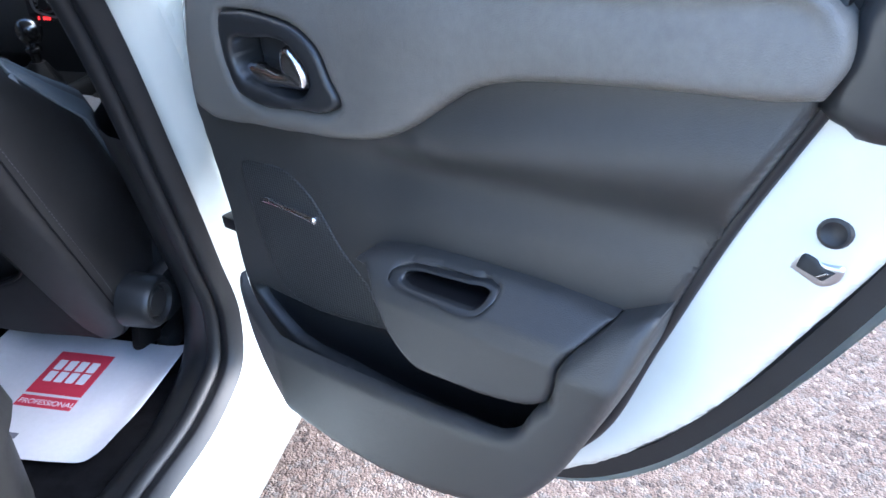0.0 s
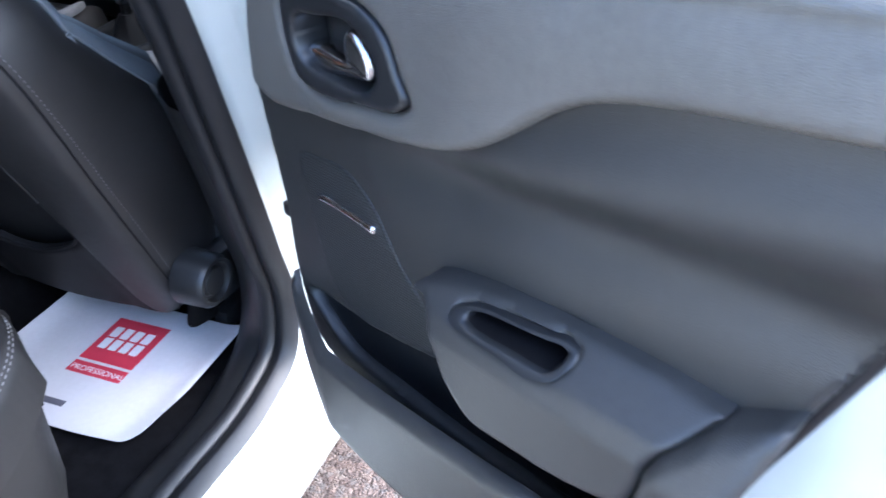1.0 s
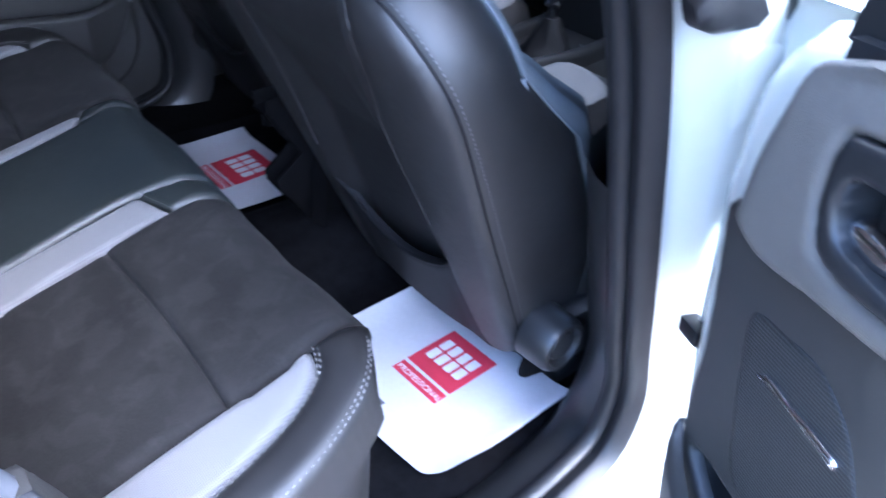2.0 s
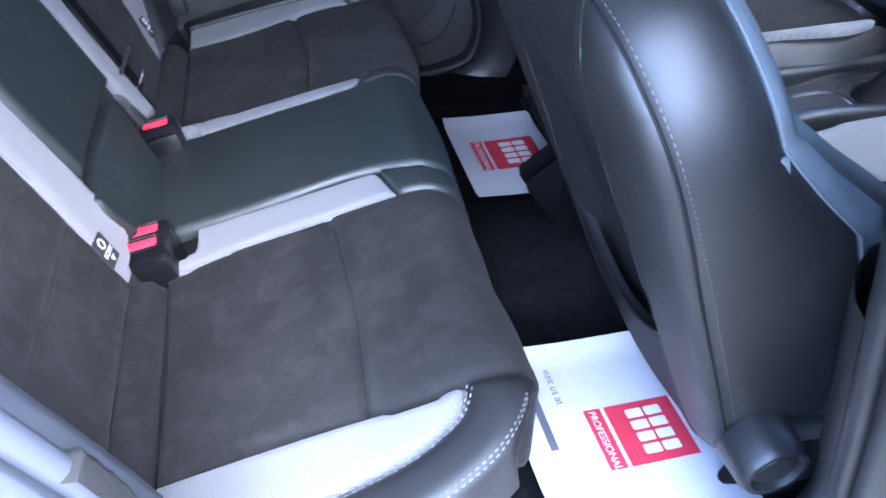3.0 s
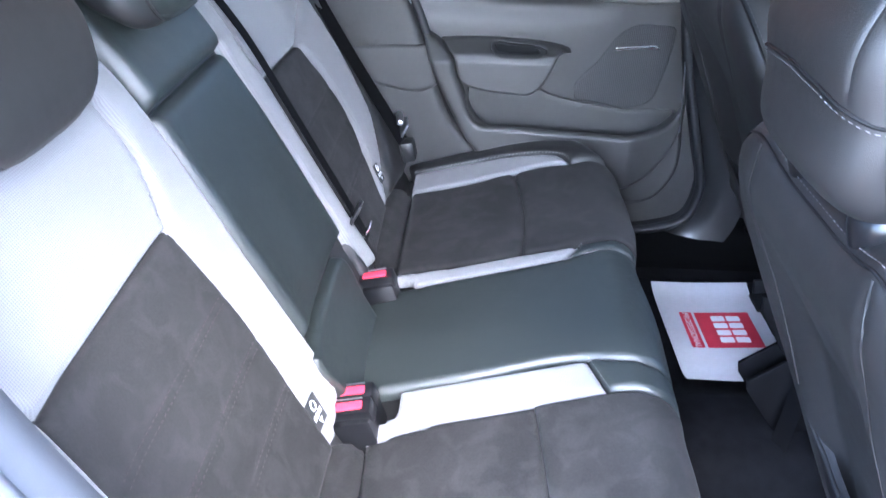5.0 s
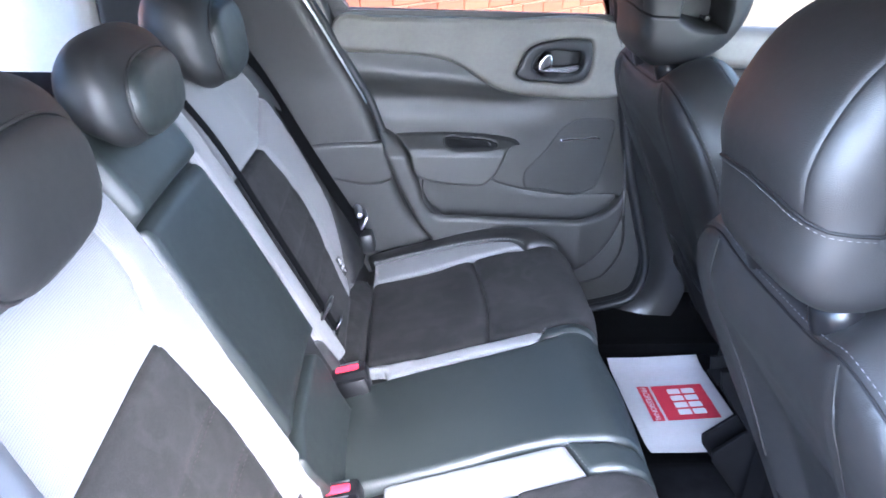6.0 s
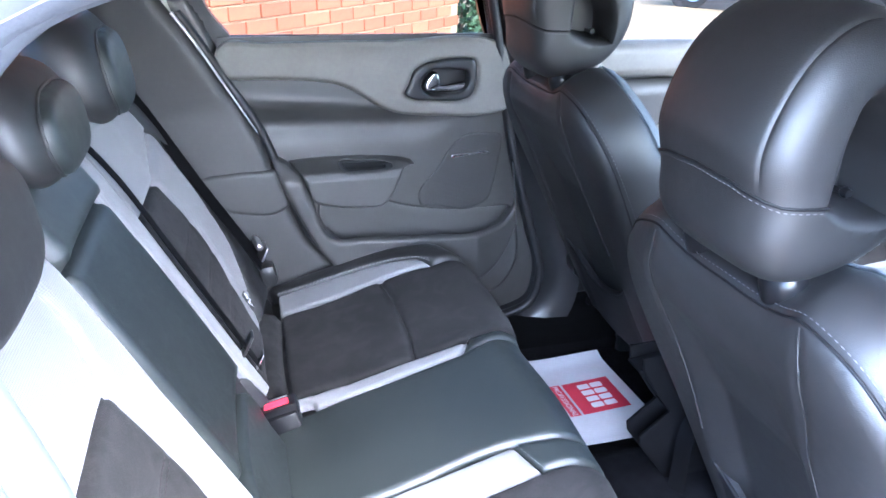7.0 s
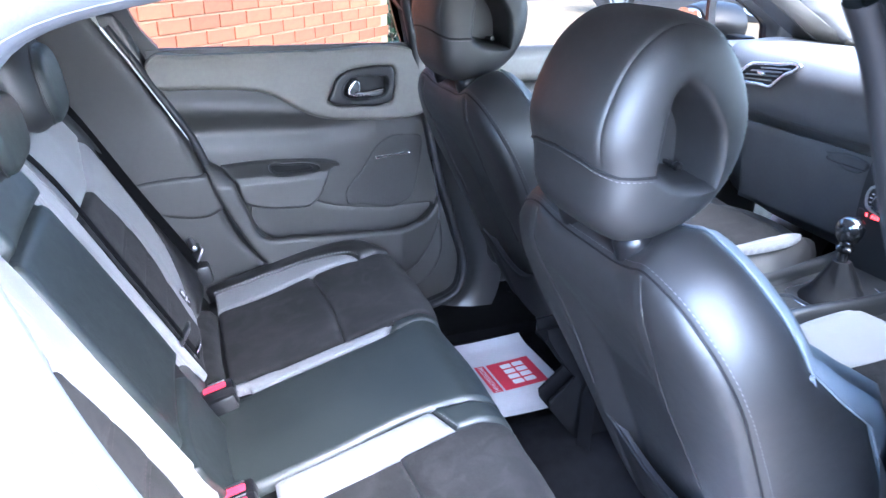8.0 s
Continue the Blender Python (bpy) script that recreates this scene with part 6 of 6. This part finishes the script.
pad("console_tray", [(-0.045, 0.24), (0.050, 0.24), (0.052, 0.37), (-0.050, 0.38)], lambda u, v, h: np.stack([u, v, 0.600 + 0.08 * (v - 0.30) + h], 1), SMOOTH, con, "black rim of the small tray", cell=0.006, edge=0.004, thick=0.005, holes=[[(-0.034, 0.255), (0.040, 0.255), (0.042, 0.358), (-0.038, 0.366)]], hole_skirt=0.0)
pad("tray_bottom", [(-0.038, 0.250), (0.044, 0.250), (0.046, 0.362), (-0.042, 0.370)], lambda u, v, h: np.stack([u, v, 0.5985 + 0.08 * (v - 0.30) + h], 1), STOW, con, "dark bottom of the small tray", cell=0.012, edge=0.002, thick=0.0015)
for sx in (-0.030, 0.014):
    tower = [(-0.105, 0.335), (-0.160, 0.345), (-0.176, 0.395), (-0.244, 0.488), (-0.248, 0.508), (-0.196, 0.552), (-0.212, 0.572), (-0.258, 0.642), (-0.262, 0.668), (-0.18, 0.672), (-0.05, 0.640), (0.03, 0.580), (0.03, 0.335)]
    ring_loft("stowage_plate", [[(sx + dx, -0.10 + (p[0] + 0.10) * k, 0.5 + (p[1] - 0.5) * k) for p in hermite([(*q, 1) for q in tower], True, 2)] for dx, k in ((-0.004, 0.985), (-0.0025, 1.0), (0.0025, 1.0), (0.004, 0.985))], STOW, con, "thin black side plate of the rear stowage")
for y, z, ln, tilt in ((-0.165, 0.655, 0.20, 8), (-0.150, 0.556, 0.10, -4), (-0.135, 0.420, 0.10, 0)):
    rounded_box("stowage_shelf", (0.042, ln, 0.006), (-0.008, y, z), STOW, con, "black shelf of the rear stowage", 0.002, (tilt, 0, 0))
rounded_box("stowage_back", (0.042, 0.012, 0.32), (-0.008, -0.09, 0.50), STOW, con, "black back of the rear stowage", 0.003)
sweep("hanging_strap", path3([(0.052, -0.165, 0.575), (0.058, -0.185, 0.53), (0.060, -0.188, 0.47), (0.060, -0.190, 0.415)]), [(-0.012, -0.002), (0.015, -0.002), (0.015, 0.002), (-0.015, 0.002)], STOW, con, "short black hanging strap", up=(0.5, -1, 0))
gear = thing("gear_lever", "gear lever with round chrome-topped knob and leather gaiter", "gear lever")
boot = []
for r, z, fold_deep in ((0.070, 0.0, 0.0), (0.066, 0.008, 0.03), (0.054, 0.018, 0.10), (0.046, 0.030, 0.16), (0.038, 0.045, 0.20), (0.031, 0.062, 0.18), (0.024, 0.080, 0.12), (0.017, 0.098, 0.04)):
    boot.append([(r * (1 + fold_deep * math.sin(5 * a + 30 * z)) * math.cos(a), 0.455 + r * (1 + fold_deep * math.sin(4 * a + 1 + 40 * z)) * math.sin(a), 0.607 + 0.92 * z) for a in np.linspace(0, 2 * math.pi, 29)[:-1]])
boot = [[(x, 0.460 + (y - 0.455) * 1.15, z) for x, y, z in r] for r in boot]
ring_loft("gaiter", boot, BOOT, gear, "creased black leather gaiter")
frame_line = hermite([(-0.062, 0.385), (-0.030, 0.375), (0.030, 0.375), (0.060, 0.387), (0.070, 0.46), (0.066, 0.535), (0.03, 0.552), (-0.03, 0.552), (-0.066, 0.535), (-0.070, 0.46)], True, 5)
sweep("gaiter_ring", [(u, v, 0.612 + 0.10 * (v - 0.455)) for u, v in frame_line], circle(0.0045, 8), CHROME, gear, "chrome gaiter frame", closed=True)
lathe("gear_stick", [(0.011, 0.0), (0.011, 0.05), (0.018, 0.055), (0.018, 0.062), (0.013, 0.066), (0.013, 0.080)], (0.0, 0.460, 0.668), KNOB, gear, "chrome gear stick collar")
lathe("gear_knob", [(0.012, -0.030), (0.020, -0.026), (0.027, -0.012), (0.029, 0.004), (0.025, 0.018), (0.016, 0.026), (0.0, 0.029)], (0.0, 0.462, 0.770), KNOB, gear, "round satin gear knob")

dash = thing("dashboard", "dark moulded dashboard with oval chrome-ringed air vents", "dashboard")
prof = hermite([(1.12, 1.035), (0.90, 1.070), (0.72, 1.074), (0.645, 1.060), (0.620, 1.025), (0.624, 0.965), (0.634, 0.918), (0.644, 0.903), (0.672, 0.892), (0.690, 0.872), (0.692, 0.80), (0.70, 0.66), (0.85, 0.55), (1.12, 0.52)], True, 5)
ring_loft("dash_body", [[(x, 0.70 + (p[0] - 0.70) * 1 + bulge, p[1]) for p in prof] for x, bulge in ((-0.70, 0.05), (-0.55, 0.01), (-0.25, -0.01), (0.0, -0.015), (0.25, -0.01), (0.55, 0.01), (0.70, 0.05))], DASH, dash, "soft charcoal dash moulding")
pad("glovebox_lid", [(-0.58, 0.64, 1), (-0.15, 0.64, 1), (-0.14, 0.868, 1), (-0.58, 0.868, 1)], lambda u, v, h: np.stack([u, 0.676 - 0.08 * (v - 0.80) - h, v], 1), DASH, dash, "charcoal glovebox lid", cell=0.012, edge=0.008, thick=0.005)
pad("glovebox_catch", [(-0.285, 0.852, 1), (-0.21, 0.862), (-0.150, 0.856, 1), (-0.158, 0.838), (-0.268, 0.838)], lambda u, v, h: np.stack([u, 0.668 - h, v], 1), DASH, dash, "glovebox catch recess", cell=0.006, edge=0.003, thick=0.004)
sweep("catch_edge", path3([(-0.272, 0.660, 0.842), (-0.258, 0.658, 0.836), (-0.155, 0.657, 0.836)]), circle(0.0013, 6), TRIM, dash, "thin edge line of the catch")


def vent(cx, y, z, s):
    """A leaf-shaped air vent that rises towards the car's middle."""
    edge = hermite([(-0.098, -0.030), (-0.092, -0.012), (-0.070, 0.010), (-0.030, 0.019), (0.03, 0.025), (0.082, 0.031), (0.096, 0.028), (0.090, 0.020), (0.060, 0.003), (0.030, -0.022), (0.018, -0.033), (-0.02, -0.034), (-0.085, -0.034)], True, 5)
    ring = [(cx + s * u, y - 0.008 + 0.25 * max(v, 0), z + v) for u, v in edge]
    v = sweep("vent_ring", ring, circle(0.0055, 8), CHROME, dash, "chrome vent ring", closed=True, up=(0, 1, 0))
    ring_loft("vent_throat", [[(p[0], p[1] + d, p[2]) for p in ring] for d in (0.0, 0.012)], TAG_BLACK, v, "dark vent throat")
    for mid_x, h, long in ((-0.030, -0.022, 0.096), (-0.020, -0.010, 0.116), (-0.006, 0.002, 0.106), (0.022, 0.013, 0.100)):
        rounded_box("vent_slat", (long, 0.010, 0.0028), (cx + s * mid_x, y - 0.008 + 0.25 * max(h, 0), z + h), ALLOY, v, "", 0.001, (12, -5 * s, 0))
    rounded_box("vent_knob", (0.024, 0.012, 0.008), (cx - s * 0.012, y - 0.018, z - 0.004), CHROME, v, "small chrome vent slider", 0.003, (0, 5 * s, 0))


vent(-0.463, 0.618, 1.022, 1)
vent(0.463, 0.618, 1.022, -1)
ring_loft("control_panel", [[(sx * w, y, z) for sx, y in ((-1, 0.80), (1, 0.80), (1, yy), (0.92, yy - 0.012), (-0.92, yy - 0.012), (-1, yy))] for z, w, yy in ((0.60, 0.102, 0.60), (0.70, 0.098, 0.592), (0.82, 0.090, 0.585), (0.93, 0.082, 0.590), (1.03, 0.095, 0.62))], SMOOTH, dash, "satin black centre stack")
rounded_box("radio_display", (0.075, 0.006, 0.020), (-0.042, 0.5745, 0.771), TAG_BLACK, dash, "dark display panel", 0.003)
for i in range(4):
    rounded_box("display_digit", (0.0045, 0.002, 0.008), (-0.056 + 0.0075 * i + (0.007 if i > 0 else 0), 0.5715, 0.771), LED, dash, "red lit display segment", 0.0)
box = hermite([(-0.062, 0.790), (-0.066, 0.800), (-0.060, 0.832), (-0.052, 0.838), (0.052, 0.838), (0.060, 0.832), (0.066, 0.800), (0.062, 0.790), (0.045, 0.782), (-0.045, 0.782)], True, 5)
sweep("heater_frame", [(u, 0.573, v) for u, v in box], circle(0.0035, 8), ALLOY, dash, "silver frame of the heater panel", closed=True, up=(0, 1, 0))
for sx in (-0.027, 0.027):
    lathe("heater_dial", [(0.0, 0.014), (0.013, 0.014), (0.016, 0.009), (0.018, 0.0)], (sx, 0.574, 0.806), SMOOTH, dash, "round heater dial", (90, 0, 0))
    lathe("dial_ring", [(0.0185, 0.0), (0.0205, 0.006), (0.023, 0.0)], (sx, 0.574, 0.806), ALLOY, dash, "silver dial ring", (90, 0, 0))
    for a in (150, 170, 190, 210):
        rounded_box("dial_mark", (0.005, 0.002, 0.0025), (sx + 0.029 * math.cos(radians(a)) * (1 if sx < 0 else -1), 0.5722, 0.806 + 0.029 * math.sin(radians(a))), WHITE_INK, dash, "small white dial mark", 0.0)
for i in range(4):
    rounded_box("radio_button", (0.026, 0.006, 0.010), (-0.048 + 0.032 * i, 0.571, 0.885), TRIM, dash, "small radio button", 0.002)


# ---- paper mats ----
def paper_mat(cx, cy, z, wide, long, label, wavy, worn):
    """A printed paper foot mat: the maker's mark is a red block with plain pale letters."""
    mt = thing("paper_mat", label, "floor mat", "paper floor mats")

    def lay(u, v, h):
        lift = 0.010 * np.clip((np.abs(u) - wide * 0.36) / (wide * 0.14), 0, 1) ** 2 * wavy + 0.004 * np.sin(9 * u + 3 * v) * wavy
        return np.stack([cx + u, cy + v, z + 0.05 * np.clip(v + 0.03, 0, 1) + lift + h], 1)

    a, b = wide / 2, long / 2
    corner = [(a - 0.050, -b - 0.002), (a - 0.022, -b + 0.002), (a - 0.008, -b + 0.018), (a - 0.002, -b + 0.050)] if worn else [(a, -b, 1)]
    pad("sheet", [(-a, -b, 1)] + corner + [(a + 0.005, b, 1), (-a, b, 1)], lay, PAPER, mt, "crisp white paper sheet", cell=0.012, edge=0.002, thick=0.0006, skirt=0.0006)
    return mt, lay


def print_block(mt, lay, u0, v0, w, h):
    blk = pad("red_block", [(u0, v0 + 0.036, 1), (u0 + w, v0 + 0.036, 1), (u0 + w, v0 + h, 1), (u0, v0 + h, 1)], lay, RED_INK, mt, "crimson printed block", cell=0.012, edge=0.001, thick=0.0003, base=0.0009, skirt=0.0003)
    pad("red_strip", [(u0, v0 + 0.004, 1), (u0 + w, v0 + 0.004, 1), (u0 + w, v0 + 0.030, 1), (u0, v0 + 0.030, 1)], lay, RED_INK, mt, "crimson printed strip", cell=0.010, edge=0.001, thick=0.0003, base=0.0009, skirt=0.0003)
    for du, dv, lw, lh in ((-0.004, -0.001, w + 0.008, 0.0015), (-0.004, h + 0.003, w + 0.008, 0.0015), (-0.004, -0.001, 0.0015, h + 0.005), (w + 0.0025, -0.001, 0.0015, h + 0.005)):
        pad("rule", [(u0 + du, v0 + dv, 1), (u0 + du + lw, v0 + dv, 1), (u0 + du + lw, v0 + dv + lh, 1), (u0 + du, v0 + dv + lh, 1)], lay, GREY_INK, mt, "", cell=0.02, edge=0.001, thick=0.0002, base=0.0009, skirt=0.0002)
    return blk


def mark(mt, lay, u0, v0, w, h, outline, mtl, label=""):
    return pad("print_mark", [(u0 + w * a, v0 + h * b, 1) for a, b in outline], lay, mtl, mt, label, cell=0.004, edge=0.0008, thick=0.0002, base=0.0013, skirt=0.0002, n=2)


def written(mt, lay, text, size, u, v, mtl):
    """A line of small print that follows the sheet's waves."""
    ob = letters("small_print", text, size, pose(u, v, 0), mtl, mt, 0.0001, "LEFT")
    co = np.array([p.co[:] for p in ob.data.vertices])
    for p, q in zip(ob.data.vertices, lay(co[:, 0], co[:, 1], 0.0017 + co[:, 2])):
        p.co = q


BOX = [(0, 0), (1, 0), (1, 1), (0, 1)]
SLAB = [(0, 0.06), (0.06, 0), (0.94, 0), (1, 0.06), (1, 0.94), (0.94, 1), (0.06, 1), (0, 0.94)]
SHAPES = [  # plain white blocks that stand in for the maker's mark, two rows of four
    (0.115 + 0.20 * i, 0.27 + 0.28 * j, 0.150, 0.245, SLAB) for j in (0, 1) for i in range(4)]
for cx, cy, z, wide, long, u0, v0, w, h, name_label in (
        (0.425, -0.215, 0.338, 0.36, 0.28, -0.045, -0.045, 0.108, 0.140, "printed white paper floor mat behind the driver's seat"),
        (-0.335, -0.162, 0.338, 0.34, 0.215, -0.065, -0.071, 0.125, 0.150, "printed white paper floor mat behind the passenger seat"),
        (-0.36, 0.62, 0.300, 0.34, 0.26, -0.055, -0.06, 0.115, 0.14, "printed white paper floor mat in the passenger footwell")):
    mt, lay = paper_mat(cx, cy, z, wide, long, name_label, 1.0, cx > 0)
    print_block(mt, lay, u0, v0, w, h)
    bh = h - 0.036
    for a, b, c, e, outline in SHAPES:
        mark(mt, lay, u0 + a * w, v0 + 0.036 + b * bh, c * w, e * bh, outline, WHITE_INK, "plain white printed shape")
    written(mt, lay, "PROFESSIONAL", 0.0165 * w / 0.115, u0 + 0.004, v0 + 0.0105, WHITE_INK)
    if cx > 0:
        written(mt, lay, "visit us at", 0.019, -0.135, -0.075, GREY_INK)
        mark(mt, lay, -0.135, -0.112, 0.15, 0.012, BOX, GREY_INK, "grey printed line")
    for uu in (-wide / 2 + 0.022, wide / 2 - 0.024):
        mark(mt, lay, uu, -long / 2 + 0.01, 0.0012, long - 0.02, BOX, PINK_INK, "faint red margin rule")


# ---- rear belts ----
def webbing(name_parent, pts, wide, face):
    line = path3(pts, 8)
    w = wide / 2
    return sweep("webbing", line, [(-w, -0.0008), (w, -0.0008), (w, 0.0008), (-w, 0.0008)], WEBBING, name_parent, "black woven belt webbing", up=face)


belt = thing("seat_belt", "black rear seat belt hanging beside the outer seat", "seat belt", "rear seat belts")
webbing(belt, [(-0.632, -0.842, 0.60), (-0.635, -0.888, 0.680), (-0.640, -0.965, 0.81), (-0.640, -1.045, 0.957), (-0.635, -1.097, 1.046), (-0.615, -1.20, 1.24)], 0.046, (0.25, 0.85, 0.45))
rounded_box("belt_anchor", (0.045, 0.035, 0.05), (-0.632, -0.838, 0.592), SMOOTH, belt, "black belt anchor", 0.01, (10, 0, 0))
rounded_box("belt_tongue", (0.050, 0.006, 0.034), (-0.628, -0.846, 0.648), ALLOY, belt, "bare metal belt tongue", 0.003, (-25, 0, 8))
rounded_box("tongue_grip", (0.060, 0.014, 0.014), (-0.630, -0.856, 0.668), ALLOY, belt, "grey tongue grip", 0.004, (-25, 0, 8))
mid_belt = thing("middle_seat_belt", "black middle seat belt lying down the pale backrest stripe", "seat belt", "rear seat belts")
q = rest(np.array([-0.200, -0.206, -0.208, -0.206, -0.200]), np.array([1.05, 0.95, 0.82, 0.70, 0.60]), np.full(5, 0.022))
webbing(mid_belt, [tuple(p) for p in q], 0.026, (0, 0.891, 0.454))
rounded_box("belt_tongue", (0.030, 0.006, 0.045), tuple(rest(np.array([-0.203]), np.array([0.645]), np.array([0.026]))[0]), SMOOTH, mid_belt, "black belt tongue", 0.003, (-27, 0, 0))
rounded_box("tongue_plate", (0.022, 0.004, 0.030), tuple(rest(np.array([-0.202]), np.array([0.612]), np.array([0.028]))[0]), CHROME, mid_belt, "chrome tongue plate", 0.002, (-27, 0, 0))

# ---- outside: garden wall, hedge, parked car ----
WALL_A, WALL_DIR = Vector((-2.10, -1.55, 0)), Vector((-0.72, 0.69, 0)).normalized()
WALL_N = Vector((0.69, 0.72, 0)).normalized()
wall_long, wall_high = 3.33, 1.9


def wall_point(s, d, z):
    p = WALL_A + WALL_DIR * s + WALL_N * d
    return (p.x, p.y, z)


core = [wall_point(s, d, z) for z in (0, wall_high) for s, d in ((-1.5, -0.2), (wall_long, -0.2), (wall_long, 0), (-1.5, 0))]
wall = emit("wall_brick", core, [(0, 1, 2, 3), (4, 5, 6, 7), (0, 1, 5, 4), (1, 2, 6, 5), (2, 3, 7, 6), (3, 0, 4, 7)], MORTAR, smooth=False)
tagged(wall, "orange-red brick garden wall with pale mortar joints", "wall", kind="structure")


SAND = material("sandy_drive_gravel", (0.24, 0.180, 0.105), 0.95, spread=0.35, spread_scale=1.2, grain=0.8, grain_scale=60)
dv, df = [], []
for i in range(25):
    for k in range(25):
        x, y = -16.0 + 13.6 * i / 24, 0.9 + 15.0 * k / 24
        dv.append((x, y, 0.012 + 0.004 * math.sin(3.1 * x) * math.sin(2.3 * y)))
for i in range(24):
    for k in range(24):
        o = i * 25 + k
        df.append((o, o + 25, o + 26, o + 1))
drive = emit("road_drive", dv, df, SAND)
tagged(drive, "sandy yellow gravel drive beyond the car", "drive", kind="structure")


def hedge(s0, s1, d0, d1, high, seed):
    rng = random.Random(seed)
    hd = thing("hedge", "clipped dark green leafy hedge beyond the wall", "hedge")
    for k in range(5):
        s = s0 + (s1 - s0) * (k + 0.5) / 5
        base = wall_point(s, (d0 + d1) / 2, 0)
        sweep("stem", path3([base, wall_point(s + 0.05, d0 * 0.5 + d1 * 0.5, high * 0.5), wall_point(s - 0.04, d0 * 0.4 + d1 * 0.6, high * 0.92)]), circle(0.018, 6), BARK, hd, "", scale=np.linspace(1, 0.3, 17))
    verts, faces = [], []
    for _ in range(9000):
        s, d, z = rng.uniform(s0, s1), rng.uniform(d0, d1), rng.uniform(0.05, high)
        edge = rng.random()
        if edge < 0.5:
            d = d1 + rng.gauss(0, 0.03)
        c = Vector(wall_point(s, d, z))
        a = Vector((rng.gauss(0, 1), rng.gauss(0, 1), rng.gauss(0, 1))).normalized()
        b = a.cross(Vector((rng.gauss(0, 1), rng.gauss(0, 1), rng.gauss(0, 1)))).normalized()
        ln = rng.uniform(0.022, 0.045)
        o = len(verts)
        verts += [tuple(c - a * ln), tuple(c + b * ln * 0.45), tuple(c + a * ln), tuple(c - b * ln * 0.45)]
        faces.append((o, o + 1, o + 2, o + 3))
    me = bpy.data.meshes.new("leaves")
    me.from_pydata(verts, [], faces)
    me.materials.append(LEAF)
    lv = new("leaves", me)
    lv.parent = hd
    lv["kind"] = "stuff"


hedge(3.35, 4.3, -0.4, 0.12, 1.8, 11)


def far_car(at, heading):
    """A parked car at the far side of the drive."""
    c = thing("parked_car", "dark grey car parked across the drive", "car")
    c.matrix_world = pose(*at, 0, 0, heading)
    prof = [(-2.0, 0.35), (-2.05, 0.75), (-1.9, 0.95), (-1.3, 1.0), (-0.7, 1.40), (0.5, 1.45), (1.2, 1.05), (1.95, 0.85), (2.05, 0.55), (2.0, 0.30)]
    poly = hermite(prof, True, 4)
    ring_loft("car_shell", [[(p[0], w * (1 - 0.12 * max(p[1] - 0.9, 0)), 0.02 + p[1] * k + (1 - k) * 0.6) for p in poly] for w, k in ((-0.88, 0.9), (-0.85, 1.0), (0.85, 1.0), (0.88, 0.9))], DARK_PAINT, c, "dark grey painted body")
    for x in (-1.3, 1.3):
        for y in (-0.8, 0.8):
            w = lathe("wheel", [(0.20, -0.09), (0.31, -0.10), (0.325, -0.05), (0.325, 0.05), (0.31, 0.10), (0.20, 0.09), (0.19, 0.05)], (x, y, 0.325), TYRE, c, "black tyre", (90, 0, 0), 28)
            lathe("rim", [(0.0, 0.085), (0.05, 0.09), (0.16, 0.075), (0.20, 0.092), (0.21, 0.06)], (x, y, 0.325), ALLOY, w, "silver alloy rim", (90 if y < 0 else -90, 0, 0), 20)


far_car((-11.7, 9.3, 0), 35)

# bricks of the garden wall, course by course
BRICK_MESH = []
for k in range(3):
    bm = bmesh.new()
    bmesh.ops.create_cube(bm, size=1.0)
    bmesh.ops.scale(bm, vec=(0.215, 0.016, 0.065), verts=bm.verts)
    bmesh.ops.bevel(bm, geom=bm.edges[:], offset=0.003, segments=1, affect="EDGES")
    me = bpy.data.meshes.new("brick")
    bm.to_mesh(me)
    bm.free()
    tone = BRICK.copy()
    nodes = tone.node_tree.nodes
    info = nodes.new("ShaderNodeObjectInfo")
    hsv = nodes.new("ShaderNodeHueSaturation")
    mr = nodes.new("ShaderNodeMapRange")
    mr.inputs["To Min"].default_value, mr.inputs["To Max"].default_value = 0.78, 1.22
    link = tone.node_tree.links
    src = nodes["Principled BSDF"].inputs["Base Color"].links[0].from_socket
    link.new(info.outputs["Random"], mr.inputs["Value"])
    link.new(mr.outputs["Result"], hsv.inputs["Value"])
    link.new(src, hsv.inputs["Color"])
    link.new(hsv.outputs["Color"], nodes["Principled BSDF"].inputs["Base Color"])
    me.materials.append(tone)
    BRICK_MESH.append(me)
_rng = random.Random(3)
_turn = math.degrees(math.atan2(WALL_DIR.y, WALL_DIR.x))
near, far_v, far_f = 0, [], []
for row in range(int(wall_high / 0.075)):
    z = 0.0375 + 0.075 * row
    s = -1.5 + (0.1125 if row % 2 else 0.0)
    while s + 0.215 < wall_long:
        p = wall_point(s + 0.1075, 0.004 + _rng.uniform(-0.001, 0.001), z)
        if 0.55 < z < 1.3 and 0.0 < s < 3.4 and near < 300:
            ob = new("brick", BRICK_MESH[_rng.randrange(3)])
            ob.matrix_world = pose(*p, 0, 0, _turn)
            ob.parent = wall
            near += 1
        else:
            m = pose(*p, 0, 0, _turn)
            o = len(far_v)
            far_v += [tuple(m @ Vector((x, y, q))) for x in (-0.1075, 0.1075) for y in (-0.008, 0.008) for q in (-0.0325, 0.0325)]
            far_f += [tuple(o + i for i in f) for f in ((0, 1, 3, 2), (4, 6, 7, 5), (0, 4, 5, 1), (2, 3, 7, 6), (0, 2, 6, 4), (1, 5, 7, 3))]
        s += 0.225
rest_bricks = emit("brickwork", far_v, far_f, BRICK, wall, "orange-red bricks", smooth=False)
rest_bricks["kind"] = "stuff"
